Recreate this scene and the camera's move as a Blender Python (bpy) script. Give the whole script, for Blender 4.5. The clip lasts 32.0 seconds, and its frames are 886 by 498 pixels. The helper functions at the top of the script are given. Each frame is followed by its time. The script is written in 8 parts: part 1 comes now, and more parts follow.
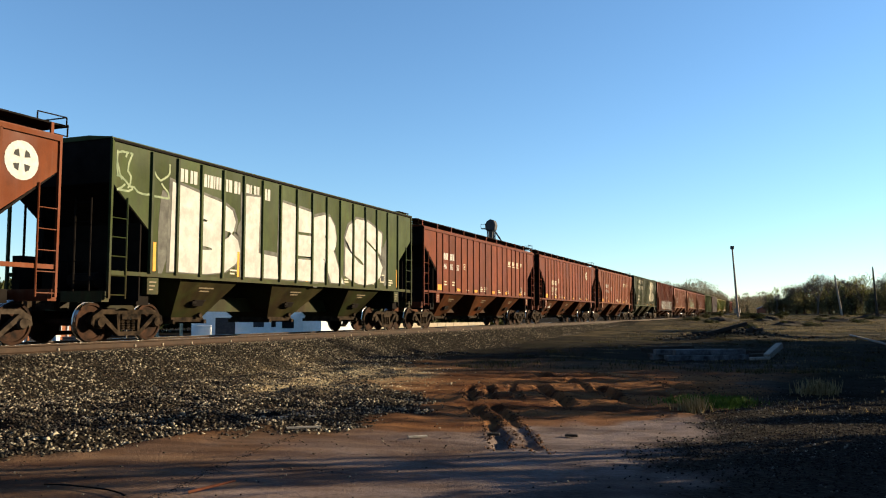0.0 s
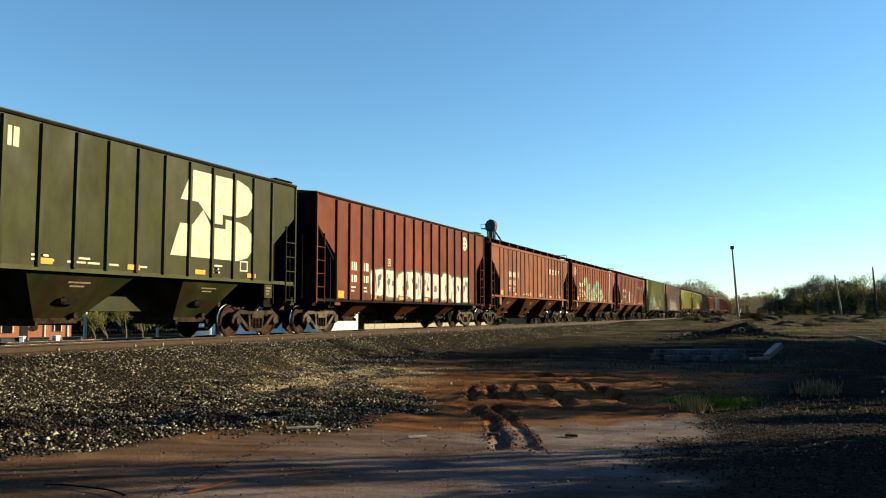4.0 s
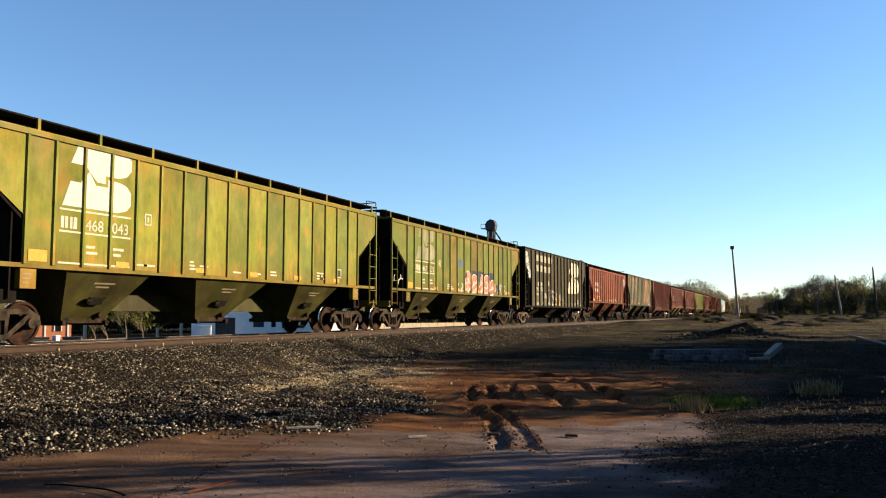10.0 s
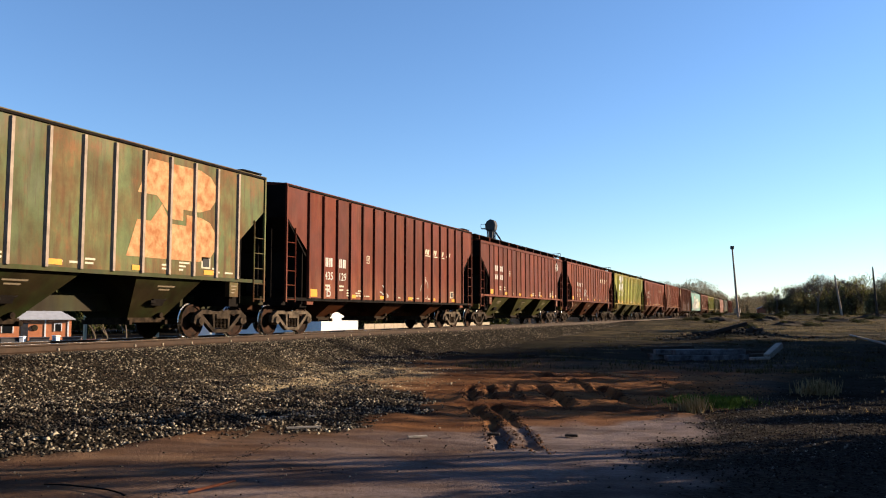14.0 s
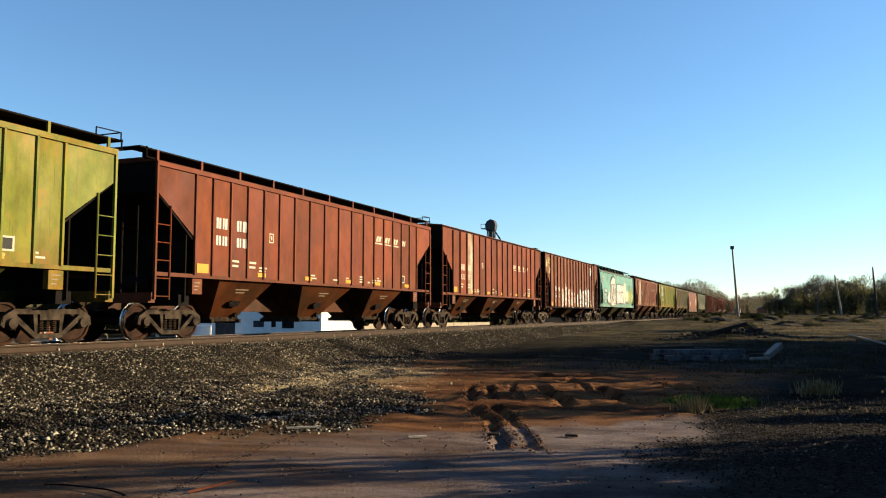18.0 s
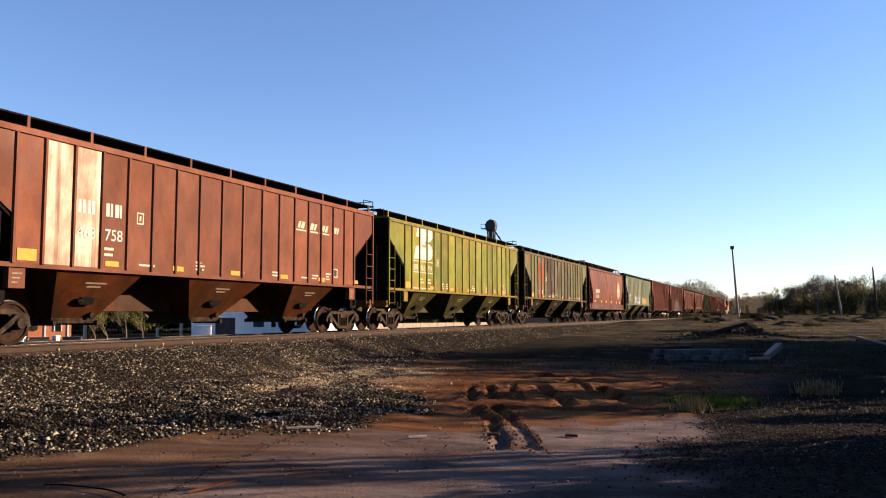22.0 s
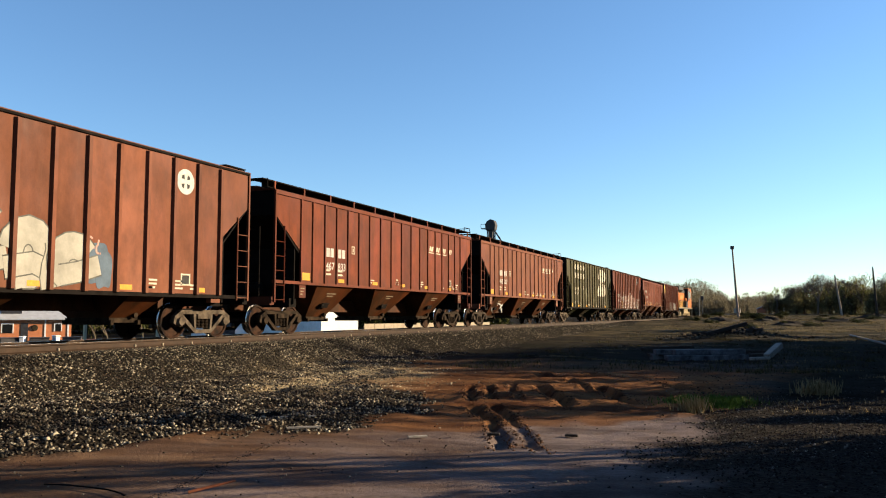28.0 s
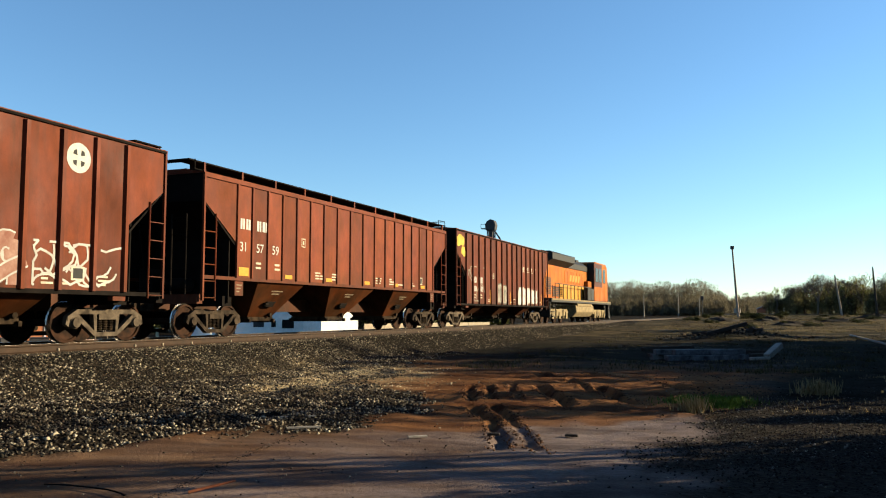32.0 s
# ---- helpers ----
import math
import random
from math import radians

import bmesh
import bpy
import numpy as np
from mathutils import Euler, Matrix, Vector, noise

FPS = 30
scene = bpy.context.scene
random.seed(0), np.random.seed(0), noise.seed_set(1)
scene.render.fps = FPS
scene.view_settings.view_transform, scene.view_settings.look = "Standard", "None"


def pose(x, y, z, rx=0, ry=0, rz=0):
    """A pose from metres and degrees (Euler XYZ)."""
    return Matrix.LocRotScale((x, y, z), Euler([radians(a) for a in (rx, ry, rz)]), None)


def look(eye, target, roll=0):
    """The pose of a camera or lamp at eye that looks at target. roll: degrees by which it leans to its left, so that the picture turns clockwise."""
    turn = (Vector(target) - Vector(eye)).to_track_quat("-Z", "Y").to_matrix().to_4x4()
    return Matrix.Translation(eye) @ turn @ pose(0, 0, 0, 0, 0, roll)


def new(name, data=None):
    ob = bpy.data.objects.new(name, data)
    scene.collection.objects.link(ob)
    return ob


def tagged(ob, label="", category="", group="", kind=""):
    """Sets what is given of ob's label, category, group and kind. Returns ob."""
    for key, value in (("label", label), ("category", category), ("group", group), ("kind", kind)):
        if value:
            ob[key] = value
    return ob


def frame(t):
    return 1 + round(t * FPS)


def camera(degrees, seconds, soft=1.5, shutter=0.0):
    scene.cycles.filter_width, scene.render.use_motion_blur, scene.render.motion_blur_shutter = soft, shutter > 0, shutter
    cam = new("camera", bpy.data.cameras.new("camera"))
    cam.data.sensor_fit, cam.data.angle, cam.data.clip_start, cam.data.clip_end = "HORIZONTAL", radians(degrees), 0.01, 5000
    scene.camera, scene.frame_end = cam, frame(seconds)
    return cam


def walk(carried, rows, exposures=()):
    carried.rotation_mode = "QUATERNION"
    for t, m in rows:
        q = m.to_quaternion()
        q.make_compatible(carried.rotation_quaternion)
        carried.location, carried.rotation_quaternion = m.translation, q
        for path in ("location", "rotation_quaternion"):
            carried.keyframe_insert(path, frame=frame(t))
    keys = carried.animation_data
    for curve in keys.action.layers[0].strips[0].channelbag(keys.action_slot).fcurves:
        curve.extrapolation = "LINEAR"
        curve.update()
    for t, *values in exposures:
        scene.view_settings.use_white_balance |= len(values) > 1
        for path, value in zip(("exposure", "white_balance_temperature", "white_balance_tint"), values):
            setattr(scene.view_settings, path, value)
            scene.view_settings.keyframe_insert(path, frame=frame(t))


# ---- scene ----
# ================= camera =================
cam = camera(57.13, 32.0, soft=1.1)
EYE = pose(0, 0, 0.65, 94.566, 0, 22.369)
walk(cam, [(0, EYE), (32, EYE)], exposures=[
    (0, 1.98, 6000, 5), (1, 1.98, 5950, 14), (2, 1.98, 6000, 4), (3, 1.94, 5700, -12), (3.5, 1.96, 5800, -9), (6, 1.98, 6000, 6), (7, 1.96, 6000, -5), (8, 1.98, 6000, 8), (10, 1.98, 6000, 10), (12, 1.98, 6000, 16), (13, 1.98, 6050, -1), (14, 1.96, 5850, 14), (17, 1.98, 6000, 2), (19, 1.98, 6000, 8), (20, 1.98, 6000, 14), (21, 2.0, 6150, 40), (22, 1.98, 6050, 24), (24, 1.96, 5750, 10), (25, 1.96, 5850, 4), (28, 1.98, 6000, 8), (31, 1.96, 5850, 4), (32, 1.98, 6000, 2)])

# ================= sky and sun =================
SUN_AZ, SUN_EL = radians(34), radians(16)     # azimuth from +X towards +Y
world = bpy.data.worlds.new("sky")
scene.world = world
world.use_nodes = True
wn = world.node_tree
sky = wn.nodes.new("ShaderNodeTexSky")
sky.sky_type, sky.sun_disc = "NISHITA", False
sky.sun_elevation, sky.sun_rotation = SUN_EL, math.pi / 2 - SUN_AZ
sky.air_density, sky.dust_density, sky.ozone_density = 1.0, 0.05, 3.6
back = wn.nodes["Background"]
wn.links.new(sky.outputs[0], back.inputs[0])
back.inputs[1].default_value = 0.051
sun = new("sun", bpy.data.lights.new("sun", "SUN"))
sun.data.energy, sun.data.angle, sun.data.color = 5.0, radians(0.6), (1.0, 0.74, 0.44)
to_sun = Vector((math.cos(SUN_EL) * math.cos(SUN_AZ), math.cos(SUN_EL) * math.sin(SUN_AZ), math.sin(SUN_EL)))
sun.matrix_world = look(to_sun * 50, (0, 0, 0))

# ================= materials =================


def mat(name, rough=0.7, metal=0.0, gloss=0.08):
    m = bpy.data.materials.new(name)
    m.use_nodes = True
    nt = m.node_tree
    b = nt.nodes["Principled BSDF"]
    b.inputs["Roughness"].default_value, b.inputs["Metallic"].default_value = rough, metal
    b.inputs["Specular IOR Level"].default_value = gloss
    return m, nt, b


def node(nt, kind, **ins):
    n = nt.nodes.new(kind)
    for k, v in ins.items():
        n.inputs[k.replace("_", " ")].default_value = v
    return n


def noise_tex(nt, coord, scale, detail=4.0, rough=0.6, stretch=None):
    """A noise of that many waves per metre; stretch squeezes it along the axes."""
    if stretch:
        mp = nt.nodes.new("ShaderNodeMapping")
        mp.inputs["Scale"].default_value = stretch
        nt.links.new(coord, mp.inputs["Vector"])
        coord = mp.outputs[0]
    n = node(nt, "ShaderNodeTexNoise", Scale=scale, Detail=detail, Roughness=rough)
    nt.links.new(coord, n.inputs["Vector"])
    return n.outputs["Fac"]


def ramp(nt, fac, lo, hi, a=0.0, b=1.0):
    n = nt.nodes.new("ShaderNodeMapRange")
    n.inputs["From Min"].default_value, n.inputs["From Max"].default_value = lo, hi
    n.inputs["To Min"].default_value, n.inputs["To Max"].default_value = a, b
    nt.links.new(fac, n.inputs["Value"])
    return n.outputs[0]


def mix(nt, fac, a, b, mode="MIX"):
    n = nt.nodes.new("ShaderNodeMix")
    n.data_type, n.blend_type = "RGBA", mode
    if isinstance(fac, float):
        n.inputs[0].default_value = fac
    else:
        nt.links.new(fac, n.inputs[0])
    for k, c in ((6, a), (7, b)):
        if isinstance(c, tuple):
            n.inputs[k].default_value = (*c, 1)
        else:
            nt.links.new(c, n.inputs[k])
    return n.outputs[2]


def math_node(nt, op, a, b):
    n = nt.nodes.new("ShaderNodeMath")
    n.operation = op
    for k, c in ((0, a), (1, b)):
        if isinstance(c, (int, float)):
            n.inputs[k].default_value = c
        else:
            nt.links.new(c, n.inputs[k])
    return n.outputs[0]


def bump(nt, b, fac, strength, distance):
    n = node(nt, "ShaderNodeBump", Strength=strength, Distance=distance)
    nt.links.new(fac, n.inputs["Height"])
    nt.links.new(n.outputs[0], b.inputs["Normal"])


def own_coord(nt):
    """Object coordinates shifted by a random step for each object, so that alike pieces differ."""
    tc, oi = nt.nodes.new("ShaderNodeTexCoord"), nt.nodes.new("ShaderNodeObjectInfo")
    v = nt.nodes.new("ShaderNodeVectorMath")
    v.operation = "MULTIPLY_ADD"
    nt.links.new(oi.outputs["Random"], v.inputs[0])
    v.inputs[1].default_value = (37.0, 91.0, 53.0)
    nt.links.new(tc.outputs["Object"], v.inputs[2])
    return v.outputs[0], oi.outputs["Random"]


def paint(name, base, streak=(0.09, 0.035, 0.018), amount=0.45, fade=(0.45, 0.35, 0.28), fade_amount=0.25, tone=0.22, rough=0.55, cover=(0.42, 0.72), panel=None, foot=None, rust=None, bands=(2.2, 0.16), drip=0.18):
    """Weathered car paint: each panel a little off its neighbour, streaks that run down, faded patches, rust at the edges, splashed dirt at the foot."""
    m, nt, b = mat(name, rough, 0.0, 0.06)
    co, rnd = own_coord(nt)
    streaks = noise_tex(nt, co, 3.0, 5, 0.65, (bands[0], bands[0], bands[1]))
    runs = noise_tex(nt, co, 9.0, 4, 0.7, (2.0, 2.0, 0.10))
    patches = noise_tex(nt, co, 0.9, 5, 0.6, (1, 1, 0.55))
    blots = noise_tex(nt, co, 2.6, 6, 0.7, (1, 1, 0.6))
    grain = noise_tex(nt, co, 40.0, 3, 0.7)
    wash = noise_tex(nt, co, 1.1, 3, 0.5, (1.0, 1.0, 0.8))
    raw, up = nt.nodes.new("ShaderNodeTexCoord"), nt.nodes.new("ShaderNodeSeparateXYZ")
    nt.links.new(raw.outputs["Object"], up.inputs[0])
    c = mix(nt, ramp(nt, patches, *cover, 0, fade_amount), base, fade)
    c = mix(nt, ramp(nt, streaks, 0.50, 0.74, 0, amount), c, streak)
    c = mix(nt, ramp(nt, runs, 0.56, 0.72, 0, drip), c, fade)
    if panel:
        odd = math_node(nt, "FRACT", math_node(nt, "MULTIPLY", rnd, 7.13), 0.0)
        c = mix(nt, math_node(nt, "MULTIPLY", ramp(nt, odd, 0.35, 1.0, 0, 0.85), ramp(nt, patches, 0.3, 0.6, 0.4, 1.0)), c, panel)
    if rust:
        edges = math_node(nt, "ADD", ramp(nt, up.outputs[2], 3.7, 4.4, 0, 0.55), ramp(nt, up.outputs[2], 2.1, 1.6, 0, 0.55))
        c = mix(nt, math_node(nt, "MULTIPLY", edges, ramp(nt, blots, 0.40, 0.58)), c, rust)
        c = mix(nt, ramp(nt, blots, 0.55, 0.68, 0, 0.65), c, rust)
        c = mix(nt, ramp(nt, runs, 0.60, 0.74, 0, 0.6), c, tuple(v * 0.35 for v in rust))
    low = math_node(nt, "MULTIPLY", ramp(nt, up.outputs[2], 2.25, 1.2, 0, 0.8), ramp(nt, streaks, 0.35, 0.6, 0.2, 1.0))
    c = mix(nt, low, c, foot or streak)
    shade = math_node(nt, "MULTIPLY", ramp(nt, rnd, 0, 1, 1 - tone, 1 + tone), math_node(nt, "MULTIPLY", ramp(nt, grain, 0.2, 0.8, 0.86, 1.12), math_node(nt, "MULTIPLY", ramp(nt, blots, 0.32, 0.66, 0.74, 1.16), ramp(nt, wash, 0.35, 0.65, 0.84, 1.14))))
    comb = nt.nodes.new("ShaderNodeCombineColor")
    for k in range(3):
        nt.links.new(shade, comb.inputs[k])
    c = mix(nt, 1.0, c, comb.outputs[0], "MULTIPLY")
    nt.links.new(c, b.inputs["Base Color"])
    nt.links.new(ramp(nt, patches, 0.3, 0.7, rough - 0.1, rough + 0.2), b.inputs["Roughness"])
    bump(nt, b, patches, 0.25, 0.03)
    return m


def plain(name, base, var=0.25, scale=6.0, rough=0.7, metal=0.0, other=None, bumps=0.2, gloss=0.12):
    m, nt, b = mat(name, rough, metal, gloss)
    co, rnd = own_coord(nt)
    a, g = noise_tex(nt, co, scale, 5, 0.6), noise_tex(nt, co, scale * 9, 3, 0.6)
    dark = tuple(v * (1 - var) for v in base)
    c = mix(nt, ramp(nt, a, 0.35, 0.65), dark, other or tuple(min(1, v * (1 + var)) for v in base))
    c = mix(nt, ramp(nt, g, 0.3, 0.7, 0, 0.35), c, dark)
    nt.links.new(c, b.inputs["Base Color"])
    bump(nt, b, g, bumps, 0.02)
    return m


RED = paint("oxide_red_paint", (0.0680, 0.0128, 0.0042), streak=(0.040, 0.0135, 0.0064), amount=0.6, fade=(0.088, 0.0320, 0.0128), fade_amount=0.35)
RED_BRIGHT = paint("bright_oxide_red_paint", (0.0830, 0.0168, 0.0058), streak=(0.0501, 0.0215, 0.00929), fade=(0.104, 0.0387, 0.0151), fade_amount=0.4, tone=0.30)
RED_PALE = paint("faded_oxide_red_paint", (0.0814, 0.0236, 0.0105), fade=(0.110, 0.056, 0.031), fade_amount=0.35, amount=0.35, panel=(0.084, 0.030, 0.0155))
RED_ORANGE = paint("orange_oxide_paint", (0.0776, 0.0149, 0.0028), fade=(0.098, 0.0334, 0.00894), amount=0.7, cover=(0.40, 0.62), fade_amount=0.35, rust=(0.062, 0.0150, 0.0050))
RED_DARK = paint("maroon_paint", (0.0540, 0.0092, 0.0038), fade=(0.0777, 0.0291, 0.0121), fade_amount=0.15)
OLIVE = paint("faded_green_paint", (0.0680, 0.083, 0.0115), streak=(0.0805, 0.0465, 0.00671), amount=0.7, fade=(0.043, 0.0814, 0.0164), fade_amount=0.6, panel=(0.0916, 0.058, 0.00892), rust=(0.113, 0.0514, 0.00933))
YELLOW = paint("yellow_green_paint", (0.111, 0.112, 0.0106), streak=(0.103, 0.0528, 0.00576), amount=0.5, fade=(0.0766, 0.102, 0.0173), fade_amount=0.5, panel=(0.0656, 0.0891, 0.0192), rust=(0.154, 0.0717, 0.0101))
SAGE = paint("faded_sage_paint", (0.0590, 0.0840, 0.0419), streak=(0.0546, 0.047, 0.0218), amount=0.4, fade=(0.126, 0.132, 0.0819), fade_amount=0.6)
MOSS = paint("faded_moss_green_paint", (0.060, 0.068, 0.0185), streak=(0.045, 0.050, 0.014), amount=0.5, fade=(0.088, 0.080, 0.024), fade_amount=0.6, foot=(0.066, 0.070, 0.034))
BROWNED = paint("rust_browned_paint", (0.030, 0.0175, 0.0115), streak=(0.018, 0.010, 0.007), amount=0.7, fade=(0.062, 0.062, 0.034), fade_amount=0.85, cover=(0.46, 0.58), foot=(0.052, 0.060, 0.034))
STAINED = paint("orange_stained_green_paint", (0.050, 0.066, 0.032), streak=(0.105, 0.026, 0.009), amount=0.85, fade=(0.125, 0.029, 0.009), fade_amount=0.95, cover=(0.44, 0.56), tone=0.1, bands=(0.9, 0.25))
GREEN = paint("green_paint", (0.0192, 0.0276, 0.00806), streak=(0.026, 0.0165, 0.0062), amount=0.4, fade=(0.0347, 0.044, 0.0139), fade_amount=0.4)
GREEN_DARK = paint("dark_green_paint", (0.0155, 0.017, 0.00547), streak=(0.0144, 0.00941, 0.00365), fade=(0.0338, 0.0376, 0.0109), fade_amount=0.4)
GREEN_RUST = paint("rusted_green_paint", (0.0531, 0.0676, 0.0237), streak=(0.0464, 0.0217, 0.00927), amount=0.9, fade=(0.0619, 0.031, 0.014), fade_amount=0.8, cover=(0.44, 0.62), rust=(0.0774, 0.0325, 0.0124))
BLACKISH = paint("black_green_paint", (0.0182, 0.0148, 0.0048), streak=(0.0120, 0.0080, 0.0030), fade=(0.0300, 0.0255, 0.0100), fade_amount=0.6, foot=(0.040, 0.036, 0.018))
TEAL = paint("pale_teal_paint", (0.075, 0.160, 0.140), streak=(0.0796, 0.101, 0.0723), amount=0.3, fade=(0.0568, 0.148, 0.138), fade_amount=0.5, tone=0.05, bands=(0.45, 0.05))
RUST = paint("rusted_brown_paint", (0.0800, 0.0232, 0.0098), streak=(0.0230, 0.0085, 0.0050), amount=0.7, fade=(0.092, 0.034, 0.0175), fade_amount=0.7, tone=0.05, bands=(0.45, 0.05))
BAY_RED = paint("dark_oxide_red_paint", (0.0487, 0.0121, 0.00282), streak=(0.0144, 0.00673, 0.00235), amount=0.75, fade=(0.0553, 0.0235, 0.00657), fade_amount=0.45, tone=0.1, bands=(0.35, 0.10), drip=0.06)
BAY_GREEN = paint("dark_green_brown_paint", (0.0120, 0.0185, 0.0052), streak=(0.0101, 0.0063, 0.00315), amount=0.75, fade=(0.041, 0.0227, 0.00882), fade_amount=0.5, tone=0.1, bands=(0.35, 0.10), drip=0.06)
BAY_OLIVE = paint("dark_olive_paint", (0.0330, 0.0330, 0.0080), streak=(0.0130, 0.0110, 0.0042), amount=0.7, fade=(0.063, 0.0546, 0.0185), fade_amount=0.6, tone=0.1, bands=(0.35, 0.10), drip=0.06)
ROOFDUST = paint("dusty_brown_roof_paint", (0.078, 0.058, 0.034), streak=(0.030, 0.020, 0.012), amount=0.6, fade=(0.135, 0.112, 0.072), fade_amount=0.6, tone=0.05)
DULL_OLIVE = paint("dull_olive_brown_paint", (0.0310, 0.0262, 0.0078), streak=(0.0212, 0.0169, 0.00605), amount=0.6, fade=(0.0514, 0.0484, 0.0181), fade_amount=0.5, panel=(0.0302, 0.0242, 0.0085))
# near-black: grime on gear, and the shade of car ends put into colour
GRIME_AND_SHADE = plain("black_grime_and_shade", (0.0062, 0.0050, 0.0044), 0.4, 3, 0.9, gloss=0.04)
STEEL = plain("brown_dusty_steel", (0.0062, 0.0044, 0.0031), 0.5, 5, 0.85, other=(0.030, 0.0205, 0.0130), gloss=0.04)
FRAMESTEEL = plain("dust_coated_cast_steel", (0.013, 0.0098, 0.0074), 0.4, 4, 0.85, other=(0.044, 0.033, 0.024), gloss=0.04)
DUSTSTEEL = plain("tan_dusty_cast_steel", (0.030, 0.024, 0.0185), 0.35, 4, 0.85, other=(0.088, 0.070, 0.052), gloss=0.04)
WHEEL = plain("worn_wheel_steel", (0.0075, 0.0042, 0.0028), 0.5, 4, 0.75, other=(0.0290, 0.0128, 0.0066), gloss=0.05)
RAIL = plain("rusty_rail_side", (0.02, 0.0105, 0.00518), 0.3, 4, 0.7)
RAILTOP = plain("polished_rail_top", (0.5, 0.47, 0.43), 0.1, 8, 0.25, 1.0, gloss=0.5)
TIE = plain("old_tie_wood", (0.0321, 0.0257, 0.0207), 0.4, 5, 0.9)
GLASS = plain("dark_window_glass", (0.0100, 0.0110, 0.012), 0.1, 3, 0.12, gloss=0.12)
# ================= ground =================
XT = -15.51           # track centre
rng = np.random.default_rng(7)


def smooth(a, lo, hi):
    t = np.clip((a - lo) / (hi - lo), 0, 1)
    return t * t * (3 - 2 * t)


def waves(x, y, seed, scale):
    """Cheap smooth random relief, about -1 to 1."""
    r = np.random.default_rng(seed)
    out = np.zeros(np.broadcast(x, y).shape)
    for k in range(9):
        a, ph, s = r.uniform(0, 6.28), r.uniform(0, 6.28), scale * r.uniform(0.6, 1.9)
        out = out + np.sin((x * np.cos(a) + y * np.sin(a)) / s * 6.28 + ph) / 3
    return out


RUTS = [((-6.03, 16.16), (-4.97, 13.35), 0.075, 0.10), ((-4.75, 12.75), (-3.95, 11.35), 0.09, 0.10), ((-3.95, 11.5), (-2.92, 8.85), 0.075, 0.075),
        ((-5.80, 16.70), (-4.78, 13.83), 0.075, 0.10), ((-4.50, 13.10), (-3.65, 11.50), 0.085, 0.09), ((-3.75, 11.70), (-2.46, 8.80), 0.065, 0.032),
        ((-5.46, 17.15), (-4.34, 14.02), 0.07, 0.05), ((-4.83, 17.10), (-3.33, 13.65), 0.12, 0.13), ((-3.62, 17.30), (-2.33, 14.15), 0.12, 0.13), ((-4.49, 18.55), (-3.46, 16.25), 0.08, 0.09),
        ((-5.85, 20.30), (-5.05, 18.90), 0.15, 0.12), ((-4.60, 20.90), (-3.95, 19.80), 0.15, 0.12), ((-2.6, 18.2), (-1.2, 16.6), 0.09, 0.06)]


def ground_z(x, y):
    x, y = np.asarray(x, float), np.asarray(y, float)
    d = np.abs(x - XT)
    # the field climbs slowly away from the track bed
    field = smooth(x, -13.2, -8.0)
    base = -0.85 + 0.72 * smooth(y, 34, 85) * (1 - field) + (1.30 * smooth(y, 36, 112) + 0.40 * smooth(y, 105, 180)) * field
    behind = smooth(XT - x, 4, 16) * (1 - smooth(y, 150, 260))
    base = base - 1.9 * behind
    base = base + 0.035 * waves(x, y, 3, 9.0) * smooth(np.hypot(x, y), 3, 14)
    rough = smooth(np.hypot(x, y), 5, 14)
    base = base + 0.016 * waves(x, y, 5, 1.3) * rough + 0.008 * waves(x, y, 6, 0.45) * rough
    # wheel ruts pressed into the soft red dirt, with small raised lips
    for (ax, ay), (bx, by), w, dep in RUTS:
        L = np.hypot(bx - ax, by - ay)
        t = ((x - ax) * (bx - ax) + (y - ay) * (by - ay)) / L ** 2
        off = ((x - ax) * (by - ay) - (y - ay) * (bx - ax)) / L + 0.03 * np.sin(t * 9 + ax * 9) + 0.018 * np.sin(t * 31 + ay)
        along = smooth(t, -0.05, 0.12) * (1 - smooth(t, 0.85, 1.05))
        base = base + along * (-dep * np.exp(-(off / (1.08 * w)) ** 4) + 0.16 * dep * np.exp(-((np.abs(off) - 1.7 * w) / (0.6 * w)) ** 2))
    # churned clods in the soft patch
    soft = smooth(y, 11, 13) * (1 - smooth(y, 18, 22)) * smooth(x, -8.5, -7) * (1 - smooth(x, -1.2, 0))
    base = base + soft * (0.009 * waves(x, y, 8, 0.42) + 0.007 * waves(x, y, 9, 0.2) + 0.006 * waves(x * 0.35, y, 10, 0.5) + 0.006 * waves(x, y, 11, 0.11))
    # humps and hollows of the spread ballast
    loose = smooth(d, 2.6, 4.2) * smooth(gravel_edge(y) + 0.6 - x, 0, 1.2) * smooth(x, XT, XT + 1)
    base = base + loose * (0.045 * waves(x, y, 41, 1.5) + 0.02 * waves(x, y, 42, 0.6))
    # low heap of earth
    base = base + 0.42 * np.exp(-(((x + 2.4) / 2.4) ** 2 + ((y - 50) / 4.0) ** 2))
    bed = -0.20 - np.clip(d - 1.75, 0, 9) * 0.42
    return np.maximum(base, bed)


def axis(*spans):
    out = []
    for a, b, step in spans:
        out += list(np.arange(a, b - 1e-6, step))
    return np.array(out + [spans[-1][1]])


